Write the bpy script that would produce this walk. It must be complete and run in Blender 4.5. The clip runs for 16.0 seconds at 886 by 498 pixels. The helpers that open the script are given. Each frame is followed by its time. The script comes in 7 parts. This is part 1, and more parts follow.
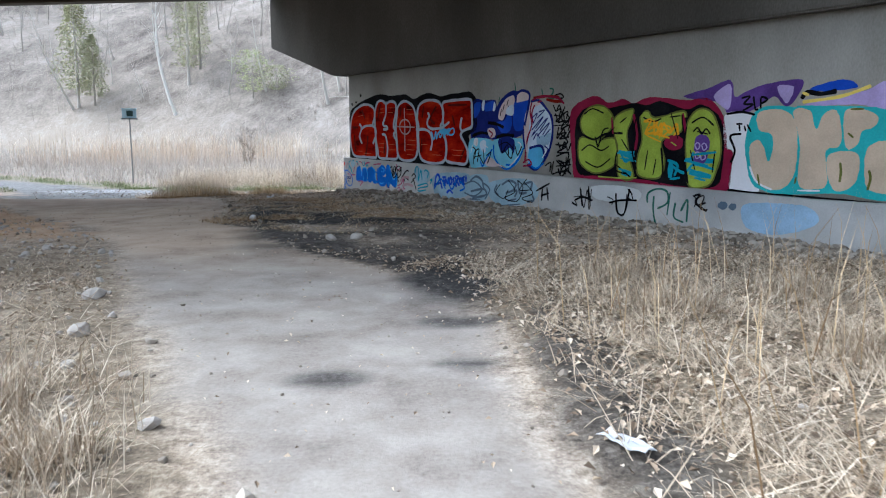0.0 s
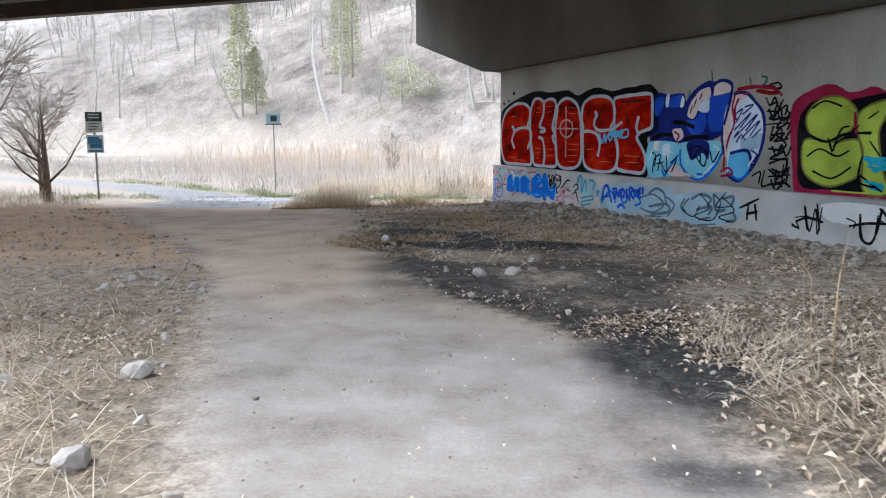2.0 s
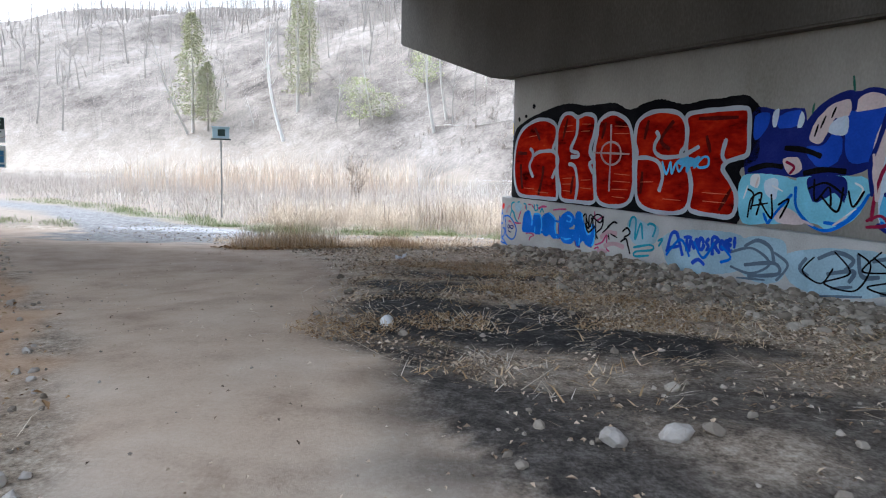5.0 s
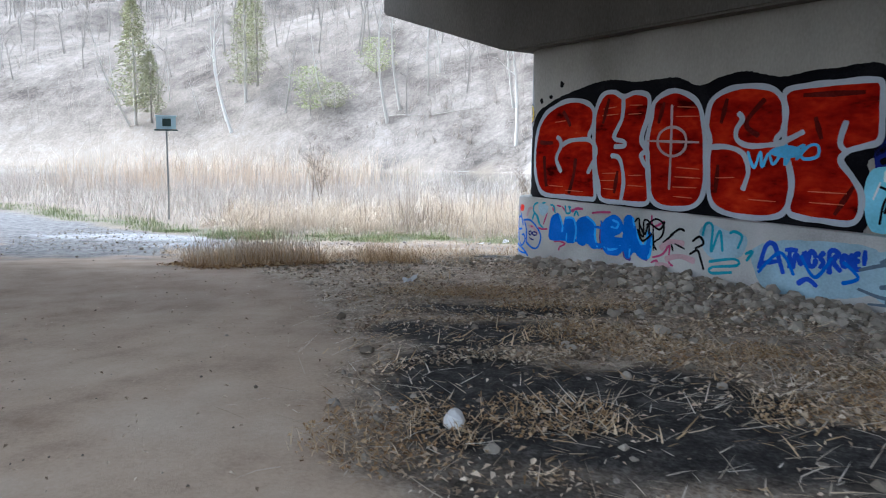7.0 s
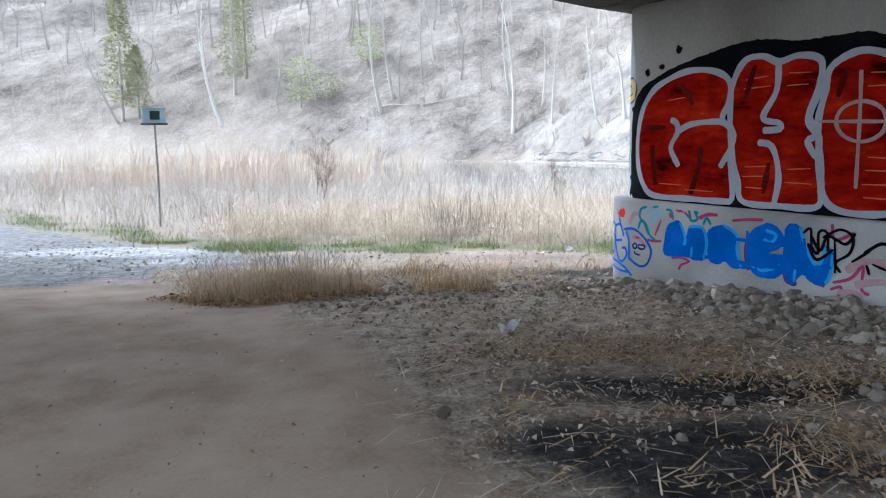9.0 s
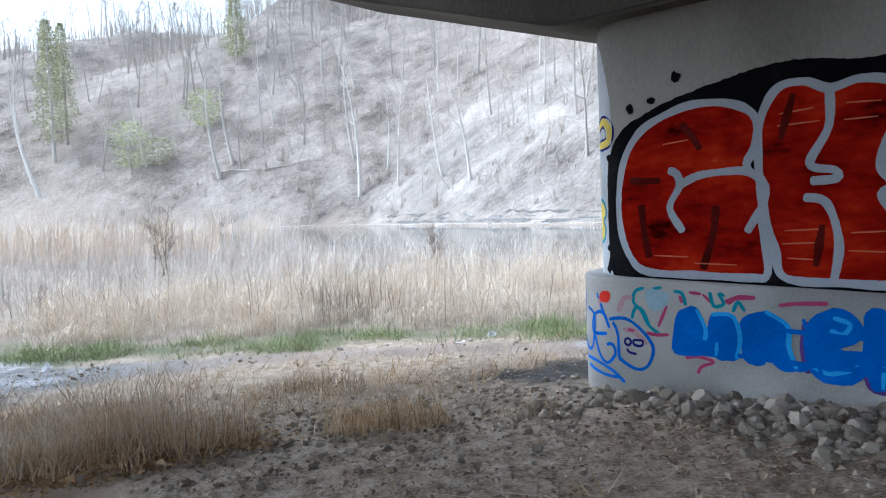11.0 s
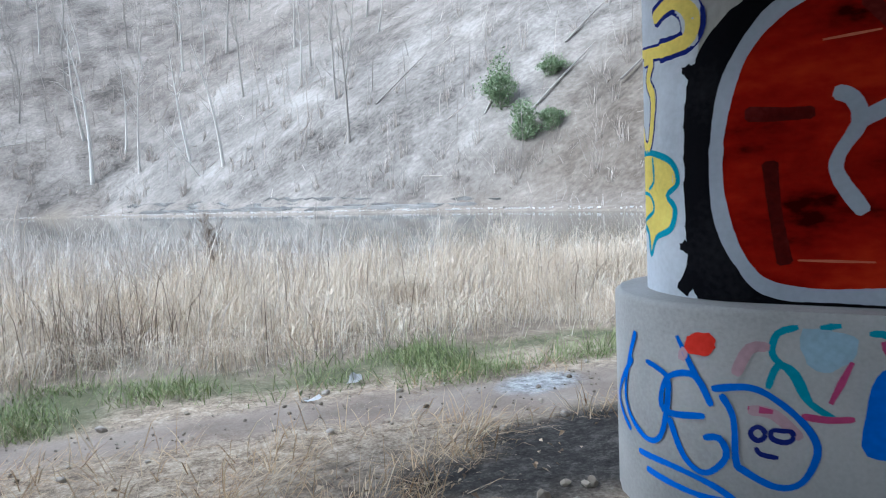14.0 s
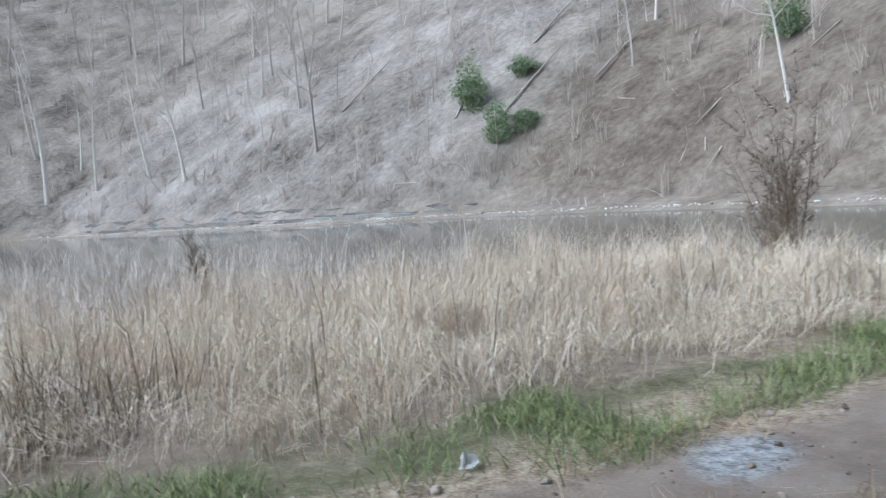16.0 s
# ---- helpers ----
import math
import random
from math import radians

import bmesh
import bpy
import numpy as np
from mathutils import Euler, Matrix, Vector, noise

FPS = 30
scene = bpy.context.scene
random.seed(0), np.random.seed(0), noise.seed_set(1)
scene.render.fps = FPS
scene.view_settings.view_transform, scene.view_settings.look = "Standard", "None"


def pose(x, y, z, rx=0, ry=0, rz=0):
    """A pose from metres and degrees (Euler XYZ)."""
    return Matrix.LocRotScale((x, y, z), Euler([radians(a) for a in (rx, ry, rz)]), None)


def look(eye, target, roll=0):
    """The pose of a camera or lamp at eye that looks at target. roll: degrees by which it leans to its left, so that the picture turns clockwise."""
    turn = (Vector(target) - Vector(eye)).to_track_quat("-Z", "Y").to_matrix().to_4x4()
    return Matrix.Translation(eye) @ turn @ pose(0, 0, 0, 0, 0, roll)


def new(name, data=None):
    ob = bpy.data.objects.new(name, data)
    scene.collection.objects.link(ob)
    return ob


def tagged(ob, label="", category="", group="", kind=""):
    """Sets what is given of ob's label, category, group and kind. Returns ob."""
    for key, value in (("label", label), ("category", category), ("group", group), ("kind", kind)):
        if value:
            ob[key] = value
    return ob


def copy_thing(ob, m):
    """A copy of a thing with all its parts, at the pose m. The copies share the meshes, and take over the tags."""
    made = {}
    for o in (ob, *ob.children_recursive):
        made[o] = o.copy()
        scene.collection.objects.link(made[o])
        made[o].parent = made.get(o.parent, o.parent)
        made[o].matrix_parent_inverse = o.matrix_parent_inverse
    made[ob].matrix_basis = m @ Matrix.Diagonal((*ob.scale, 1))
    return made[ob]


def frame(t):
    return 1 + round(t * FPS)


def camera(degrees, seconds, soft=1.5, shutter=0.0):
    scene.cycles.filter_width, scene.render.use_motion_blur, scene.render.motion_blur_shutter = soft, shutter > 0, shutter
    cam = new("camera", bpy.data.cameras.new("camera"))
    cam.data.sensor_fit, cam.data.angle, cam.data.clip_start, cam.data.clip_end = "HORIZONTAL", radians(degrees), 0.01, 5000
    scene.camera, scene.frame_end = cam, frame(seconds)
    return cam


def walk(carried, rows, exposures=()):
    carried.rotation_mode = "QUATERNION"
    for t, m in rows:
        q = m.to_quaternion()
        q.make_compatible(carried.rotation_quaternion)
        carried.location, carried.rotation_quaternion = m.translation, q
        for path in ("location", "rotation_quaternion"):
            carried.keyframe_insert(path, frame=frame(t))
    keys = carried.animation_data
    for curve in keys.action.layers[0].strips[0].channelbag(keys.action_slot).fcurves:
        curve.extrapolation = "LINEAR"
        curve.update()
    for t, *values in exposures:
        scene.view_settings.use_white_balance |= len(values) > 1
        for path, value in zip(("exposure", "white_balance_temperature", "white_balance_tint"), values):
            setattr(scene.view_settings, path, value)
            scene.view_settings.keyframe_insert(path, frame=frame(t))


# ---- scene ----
from mathutils import geometry

cam = camera(61.4, 16.0, soft=1.1, shutter=0.25)
METRES, EYE, TILT, LEAN, TURN = 22.1, 1.5, 0.0, 0.0, 0.0
ROWS = [
    (0.0, 0.0, 0.0, 0.0, -0.01, -8.27, 0.09),
    (0.5, -0.0042, 0.0301, 0.001, 0.28, -8.2, 1.14),
    (1.0, -0.0085, 0.061, 0.0006, 5.37, -5.9, 1.42),
    (1.5, -0.0147, 0.0915, -0.0007, 8.3, -6.37, 3.84),
    (2.0, -0.0213, 0.1229, -0.0005, 10.98, -7.85, 0.38),
    (2.5, -0.0296, 0.1527, -0.0009, 12.81, -5.96, 1.28),
    (3.0, -0.0372, 0.1852, -0.0006, 12.18, -7.86, 0.84),
    (3.5, -0.0512, 0.2144, 0.0006, 11.16, -5.58, 1.61),
    (6.0, -0.1189, 0.364, 0.0013, 5.24, -6.64, -2.38),
    (6.5, -0.1322, 0.3924, 0.0012, 5.35, -6.86, 0.06),
    (7.0, -0.1465, 0.4225, 0.0034, 3.75, -6.74, -0.52),
    (7.5, -0.1636, 0.45, 0.0035, 4.87, -4.97, -0.26),
    (8.0, -0.1782, 0.4804, 0.0038, 4.5, -4.77, -0.95),
    (8.5, -0.1916, 0.5093, 0.0041, 5.38, -5.76, -0.93),
    (9.0, -0.1995, 0.5429, 0.0062, 3.06, -7.55, 0.79),
    (9.5, -0.2094, 0.5715, 0.0078, -1.46, -5.16, 1.15),
    (10.0, -0.2173, 0.6037, 0.009, -4.33, -3.2, 0.39),
    (12.5, -0.2463, 0.7584, 0.009, -17.76, -4.53, 4.81),
    (13.0, -0.2444, 0.7886, 0.0053, -23.05, -4.9, 2.46),
    (13.5, -0.2442, 0.8165, 0.0049, -25.95, -4.3, 4.71),
    (14.0, -0.238, 0.843, 0.005, -27.76, -4.77, 2.53),
    (14.5, -0.2351, 0.8689, 0.0049, -30.69, -3.5, 5.0),
    (15.0, -0.2328, 0.8961, 0.0037, -35.33, -2.59, 4.05),
    (15.5, -0.2348, 0.9252, 0.0026, -34.82, -4.26, 2.63),
    (16.0, -0.2387, 0.9518, 0.0045, -30.65, -4.38, 4.54),
]
EXPOSURES = [(0.0, 1.42, 5350, 7), (1.0, 1.68, 5450, 8), (2.0, 1.8, 5550, 9), (3.5, 1.8, 5550, 10), (6.0, 1.72, 5350, 8), (8.5, 1.66, 5280, 7), (10.0, 1.58, 5220, 7), (12.5, 1.32, 5150, 6), (13.5, 1.22, 5200, 6), (14.5, 0.84, 5050, 5), (16.0, 0.58, 5250, 6)]
walk(cam, [(t, pose(0, 0, EYE, TILT, LEAN, TURN) @ pose(METRES * x, METRES * y, METRES * z, 90 + pitch, roll, yaw)) for t, x, y, z, yaw, pitch, roll in ROWS], EXPOSURES)

# ---- light ----
world = bpy.data.worlds.new("overcast_sky")
scene.world = world
world.use_nodes = True
wt = world.node_tree
sky = wt.nodes.new("ShaderNodeTexSky")
sky.sky_type = "NISHITA"
sky.sun_disc = False
sky.sun_elevation, sky.sun_rotation = radians(43), radians(-70)
sky.dust_density, sky.air_density, sky.ozone_density = 6.0, 1.6, 1.0
haze = wt.nodes.new("ShaderNodeHueSaturation")
haze.inputs["Saturation"].default_value = 0.30
wt.links.new(sky.outputs[0], haze.inputs["Color"])
wt.links.new(haze.outputs[0], wt.nodes["Background"].inputs["Color"])
wt.nodes["Background"].inputs["Strength"].default_value = 0.15
sun = new("sun", bpy.data.lights.new("sun", "SUN"))
sun.data.energy, sun.data.angle, sun.data.color = 0.66, radians(35), (1.0, 0.97, 0.93)
sun.matrix_world = look((-20.6, 7.5, 20.4), (0, 0, 0))


# ---- helpers of this scene ----
def smooth(a, b, v):
    q = np.clip((np.asarray(v, float) - a) / (b - a), 0, 1)
    return q * q * (3 - 2 * q)


def tri_mesh(name, verts, tris, material, smooth_shade=False):
    me = bpy.data.meshes.new(name)
    verts, tris = np.asarray(verts, np.float32), np.asarray(tris, np.int32)
    me.vertices.add(len(verts))
    me.vertices.foreach_set("co", verts.ravel())
    k = tris.shape[1]
    me.loops.add(tris.size)
    me.loops.foreach_set("vertex_index", tris.ravel())
    me.polygons.add(len(tris))
    me.polygons.foreach_set("loop_start", np.arange(0, tris.size, k, dtype=np.int32))
    me.polygons.foreach_set("use_smooth", np.full(len(tris), smooth_shade))
    me.update(calc_edges=True)
    me.materials.append(material)
    return me


def part(name, bm, material, parent, label=""):
    me = bpy.data.meshes.new(name)
    bm.to_mesh(me)
    bm.free()
    me.materials.append(material)
    ob = new(name, me)
    ob.parent = parent
    return tagged(ob, label) if label else ob


def mesh_part(name, me, parent, label=""):
    ob = new(name, me)
    ob.parent = parent
    return tagged(ob, label) if label else ob


def box_bm(x0, x1, y0, y1, z0, z1, bevel=0.0):
    bm = bmesh.new()
    bmesh.ops.create_cube(bm, size=1)
    for v in bm.verts:
        v.co = ((x0 + x1) / 2 + v.co.x * (x1 - x0), (y0 + y1) / 2 + v.co.y * (y1 - y0), (z0 + z1) / 2 + v.co.z * (z1 - z0))
    if bevel:
        bmesh.ops.bevel(bm, geom=bm.edges[:], offset=bevel, segments=2, affect="EDGES", profile=0.6)
    return bm


def tube(points, radii, sides=6):
    """Vertices and triangles of a tapered tube through the points."""
    pts = np.asarray(points, float)
    n = len(pts)
    vs, fs = [], []
    for i in range(n):
        d = pts[min(i + 1, n - 1)] - pts[max(i - 1, 0)]
        d = d / (np.linalg.norm(d) + 1e-9)
        a = np.cross(d, (0.31, 0.17, 0.93) if abs(d[2]) < 0.9 else (1, 0, 0))
        a /= np.linalg.norm(a)
        b = np.cross(d, a)
        for k in range(sides):
            ang = 2 * math.pi * k / sides
            vs.append(pts[i] + radii[i] * (math.cos(ang) * a + math.sin(ang) * b))
    for i in range(n - 1):
        for k in range(sides):
            p, q = i * sides + k, i * sides + (k + 1) % sides
            fs += [(p, q, q + sides), (p, q + sides, p + sides)]
    return vs, fs


def joined(chunks):
    vs, fs, base = [], [], 0
    for v, f in chunks:
        vs.append(np.asarray(v, float))
        fs.append(np.asarray(f, int) + base)
        base += len(v)
    return np.concatenate(vs), np.concatenate(fs)


# ---- materials ----
def material(name, stops, scale=3.0, fine=60.0, rough=0.9, bump=0.3, bump_size=0.01, island=0.0, random=0.0, grain=0.25, metal=0.0, detail=6.0, stretch=(1, 1, 1), world_space=True, spec=0.3):
    """A colour ramp over broad stains and fine grain, with bump; varied by island or by object."""
    m = bpy.data.materials.new(name)
    m.use_nodes = True
    nt = m.node_tree
    N, L = nt.nodes.new, nt.links.new
    bsdf = nt.nodes["Principled BSDF"]
    bsdf.inputs["Roughness"].default_value = rough
    bsdf.inputs["Metallic"].default_value = metal
    bsdf.inputs["Specular IOR Level"].default_value = spec
    src = N("ShaderNodeNewGeometry").outputs["Position"] if world_space else N("ShaderNodeTexCoord").outputs["Object"]
    mp = N("ShaderNodeMapping")
    mp.inputs["Scale"].default_value = stretch
    L(src, mp.inputs["Vector"])
    broad, fin = N("ShaderNodeTexNoise"), N("ShaderNodeTexNoise")
    broad.inputs["Scale"].default_value, broad.inputs["Detail"].default_value = scale, detail
    fin.inputs["Scale"].default_value, fin.inputs["Detail"].default_value = fine, 4
    for t in (broad, fin):
        L(mp.outputs[0], t.inputs["Vector"])
    mix = N("ShaderNodeMix")
    mix.inputs["Factor"].default_value = grain
    L(broad.outputs["Fac"], mix.inputs["A"])
    L(fin.outputs["Fac"], mix.inputs["B"])
    out = mix.outputs["Result"]
    for amount, socket in ((island, "Random Per Island"), (random, "Random")):
        if amount:
            node = N("ShaderNodeNewGeometry") if socket != "Random" else N("ShaderNodeObjectInfo")
            mr = N("ShaderNodeMix")
            mr.inputs["Factor"].default_value = amount
            L(out, mr.inputs["A"])
            L(node.outputs[socket], mr.inputs["B"])
            out = mr.outputs["Result"]
    ramp = N("ShaderNodeValToRGB")
    els = ramp.color_ramp.elements
    while len(els) < len(stops):
        els.new(0.5)
    for e, (p, c) in zip(els, stops):
        e.position, e.color = p, (*c, 1)
    L(out, ramp.inputs["Fac"])
    L(ramp.outputs["Color"], bsdf.inputs["Base Color"])
    if bump:
        b = N("ShaderNodeBump")
        b.inputs["Strength"].default_value, b.inputs["Distance"].default_value = bump, bump_size
        L(fin.outputs["Fac"], b.inputs["Height"])
        L(b.outputs[0], bsdf.inputs["Normal"])
    return m


CONCRETE = material("weathered_concrete", [(0.3, (0.20, 0.188, 0.167)), (0.5, (0.305, 0.29, 0.265)), (0.72, (0.405, 0.39, 0.36))], scale=0.9, fine=45, bump=0.25, bump_size=0.006, grain=0.3, stretch=(1, 1, 0.45))
CONCRETE_BASE = material("base_concrete", [(0.3, (0.27, 0.267, 0.258)), (0.5, (0.41, 0.408, 0.40)), (0.72, (0.52, 0.518, 0.51))], scale=1.3, fine=55, bump=0.25, bump_size=0.006)
# stains plus the shade under the girders, both put into the cap's colour
CAP_CONCRETE = material("stained_shaded_cap_concrete", [(0.3, (0.04, 0.037, 0.032)), (0.5, (0.085, 0.08, 0.072)), (0.72, (0.16, 0.152, 0.139))], scale=0.45, fine=45, bump=0.25, bump_size=0.006, grain=0.3, stretch=(1, 1, 0.4))
STEEL = material("weathered_steel", [(0.3, (0.03, 0.024, 0.02)), (0.55, (0.06, 0.046, 0.037)), (0.8, (0.10, 0.075, 0.055))], scale=1.5, fine=30, rough=0.75, bump=0.1)
STRAW = material("dry_straw", [(0.15, (0.13, 0.092, 0.06)), (0.38, (0.35, 0.268, 0.182)), (0.62, (0.53, 0.43, 0.315)), (0.85, (0.71, 0.62, 0.49))], scale=0.7, fine=9, island=0.55, bump=0)
TALL = material("tall_dry_grass", [(0.18, (0.34, 0.25, 0.165)), (0.40, (0.58, 0.485, 0.365)), (0.62, (0.72, 0.64, 0.525)), (0.85, (0.82, 0.77, 0.69))], scale=0.7, fine=6, island=0.5, bump=0)
RUST_GRASS = material("rusty_dead_grass", [(0.15, (0.27, 0.16, 0.08)), (0.45, (0.47, 0.34, 0.205)), (0.85, (0.66, 0.54, 0.385))], scale=1.5, fine=9, island=0.55, bump=0)
GOLD_STRAW = material("golden_straw", [(0.15, (0.22, 0.13, 0.06)), (0.4, (0.46, 0.32, 0.17)), (0.65, (0.68, 0.52, 0.33)), (0.88, (0.82, 0.70, 0.52))], scale=1.5, fine=9, island=0.65, bump=0)
# far grass, greyer than TALL: distance haze mixed into its colour
REED = material("hazed_reeds", [(0.15, (0.33, 0.275, 0.23)), (0.42, (0.48, 0.43, 0.38)), (0.65, (0.60, 0.555, 0.51)), (0.88, (0.70, 0.665, 0.625))], scale=0.4, fine=5, island=0.5, bump=0)
GREEN = material("fresh_grass", [(0.15, (0.11, 0.145, 0.06)), (0.40, (0.19, 0.25, 0.10)), (0.62, (0.31, 0.35, 0.17)), (0.82, (0.50, 0.46, 0.32))], scale=0.9, fine=9, island=0.5, bump=0)
RUST_LEAF = material("rusty_leaves", [(0.1, (0.11, 0.06, 0.028)), (0.4, (0.30, 0.18, 0.085)), (0.7, (0.48, 0.33, 0.18)), (0.92, (0.65, 0.51, 0.33))], scale=3, fine=40, island=0.65, bump=0.2)
LEAF = material("dead_leaves", [(0.1, (0.08, 0.056, 0.04)), (0.38, (0.29, 0.212, 0.142)), (0.66, (0.56, 0.445, 0.32)), (0.9, (0.76, 0.67, 0.54))], scale=2, fine=40, island=0.7, bump=0.2)
STONE = material("limestone_rubble", [(0.2, (0.13, 0.106, 0.08)), (0.5, (0.26, 0.222, 0.178)), (0.85, (0.47, 0.418, 0.35))], scale=4, fine=50, random=0.45, bump=0.5, bump_size=0.01)
STONE_STUFF = material("rubble_mass", [(0.2, (0.13, 0.106, 0.08)), (0.5, (0.27, 0.232, 0.188)), (0.85, (0.51, 0.458, 0.39))], scale=4, fine=50, island=0.5, bump=0.5, bump_size=0.01)
BARK = material("grey_bark", [(0.2, (0.28, 0.25, 0.22)), (0.5, (0.45, 0.415, 0.375)), (0.85, (0.63, 0.595, 0.55))], scale=1.2, fine=25, random=0.6, bump=0.4, stretch=(1, 1, 0.25))
TWIG = material("bare_twigs", [(0.2, (0.25, 0.212, 0.185)), (0.5, (0.40, 0.355, 0.32)), (0.85, (0.56, 0.51, 0.465))], scale=0.2, fine=8, island=0.5, bump=0)
BRUSH = material("pale_bare_brush", [(0.2, (0.235, 0.195, 0.165)), (0.5, (0.41, 0.352, 0.305)), (0.85, (0.59, 0.53, 0.475))], scale=0.05, fine=2, island=0.5, bump=0)
PALE_BARK = material("pale_bark", [(0.2, (0.46, 0.425, 0.38)), (0.5, (0.63, 0.60, 0.55)), (0.85, (0.77, 0.745, 0.70))], scale=1.2, fine=25, random=0.5, bump=0.4, stretch=(1, 1, 0.25))
PINE = material("conifer_needles", [(0.2, (0.30, 0.30, 0.17)), (0.5, (0.42, 0.415, 0.26)), (0.85, (0.54, 0.53, 0.37))], scale=0.3, fine=4, island=0.5, bump=0)
BUDS = material("spring_buds", [(0.2, (0.34, 0.37, 0.17)), (0.5, (0.46, 0.49, 0.25)), (0.85, (0.58, 0.60, 0.36))], scale=0.3, fine=4, island=0.5, bump=0)
TAN_REED = material("tan_reeds", [(0.15, (0.40, 0.30, 0.21)), (0.42, (0.58, 0.47, 0.36)), (0.65, (0.70, 0.60, 0.49)), (0.88, (0.80, 0.72, 0.62))], scale=0.3, fine=5, island=0.5, bump=0)
BUSH = material("evergreen_leaves", [(0.2, (0.11, 0.155, 0.08)), (0.5, (0.19, 0.25, 0.135)), (0.85, (0.28, 0.35, 0.20))], scale=0.5, fine=4, island=0.5, bump=0)

# ---- the plan ----
CORNER = Vector((-2.657, 21.136, 0))          # where the pier's long face would meet its end
ALONG = Vector((0.6453, -0.7639, 0))          # along the pier's face
OUT = Vector((-0.7639, -0.6453, 0))           # out of that face, to the path
PIER = Matrix((( *ALONG, 0), ( *(-OUT), 0), (0, 0, 1, 0), (0, 0, 0, 1))).transposed()
PIER = Matrix.Translation(CORNER) @ PIER       # local x along the face, y into the pier, z up
DECK_DIR = Vector((-0.993, 0.12, 0)).normalized()
FAR_SHORE = np.array([(33, -400), (31, 40), (31, 58), (28, 74), (-3, 150), (-33, 168), (-110, 195), (-500, 260)], float)
NEAR_SHORE = np.array([(15, -400), (11, 0), (9, 30), (4, 44), (-12, 66), (-50, 105), (-120, 140), (-500, 190)], float)
WATER_Z = -0.7


def beyond(line, x, y):
    """Signed distance to a shore line, positive towards the hill."""
    best = np.full(np.shape(x), 1e9)
    side = np.zeros(np.shape(x))
    for (ax, ay), (bx, by) in zip(line[:-1], line[1:]):
        dx, dy = bx - ax, by - ay
        q = np.clip(((x - ax) * dx + (y - ay) * dy) / (dx * dx + dy * dy), 0, 1)
        d = np.hypot(x - ax - q * dx, y - ay - q * dy)
        s = np.sign((x - ax) * dy - (y - ay) * dx)
        near = d < best
        best = np.where(near, d, best)
        side = np.where(near, s, side)
    return best * side


def wave(x, y, size, seed):
    """Cheap smooth noise about -1 to 1."""
    rs = np.random.RandomState(seed)
    out = 0
    for k in range(5):
        a, p = rs.uniform(0, 2 * math.pi, 2)
        f = 2 * math.pi / size * rs.uniform(0.6, 1.7)
        out = out + np.sin(f * (x * math.cos(a) + y * math.sin(a)) + p)
    return out / 3.0


PATH_R = (np.array([-5, 0, 3, 5.5, 7.5, 8.3, 9.0, 9.4, 9.8, 10.7, 12.2, 13, 15.3, 17.7, 19.5, 21.2, 22.7, 30]), np.array([0.9, 0.75, 0.55, 0.35, 0.0, -0.42, -1.0, -1.45, -2.0, -2.55, -3.2, -4.05, -4.5, -5.3, -6.5, -8.3, -9.4, -16]))
PATH_L = (np.array([-5, 0, 3, 5.5, 8, 10, 12.4, 14.5, 17, 21, 23, 30]), np.array([-0.3, -0.5, -0.95, -2.15, -3.4, -4.35, -5.9, -7.6, -10, -13, -15, -22]))
TRACK = (np.array([-60, -40, -20, -16, -12, -10, -8.5, -6.5, -4, -1.8, 0, 3, 8, 20]), np.array([52, 45, 32.6, 28.9, 24.9, 24.8, 24.7, 24.75, 24.35, 23.75, 23.4, 22.2, 20, 15]))
TRACK_WIDE = (np.array([-40, -20, -16, -12, -10, -8.5, -6.5, -3, 0, 3]), np.array([1.0, 1.3, 1.5, 2.5, 1.2, 0.8, 0.32, 0.32, 0.7, 1.3]))


def path_mask(x, y):
    wob = 0.11 * wave(x, y, 1.6, 3) + 0.06 * wave(x, y, 0.5, 4)
    r, l = np.interp(y, *PATH_R), np.interp(y, *PATH_L)
    return smooth(-0.18, 0.18, r - x + wob) * smooth(-0.25, 0.25, x - l + wob) * smooth(25.2, 24.4, y)


def track_mask(x, y):
    wob = 0.10 * wave(x, y, 1.1, 5)
    wide = np.interp(x, *TRACK_WIDE)
    return smooth(0.2, -0.2, np.abs(y - np.interp(x, *TRACK)) - wide + wob)


def past_track(x, y):
    """Metres beyond the far edge of the track."""
    return y - np.interp(x, *TRACK) - np.maximum(np.interp(x, *TRACK_WIDE), 0.32) + 0.32


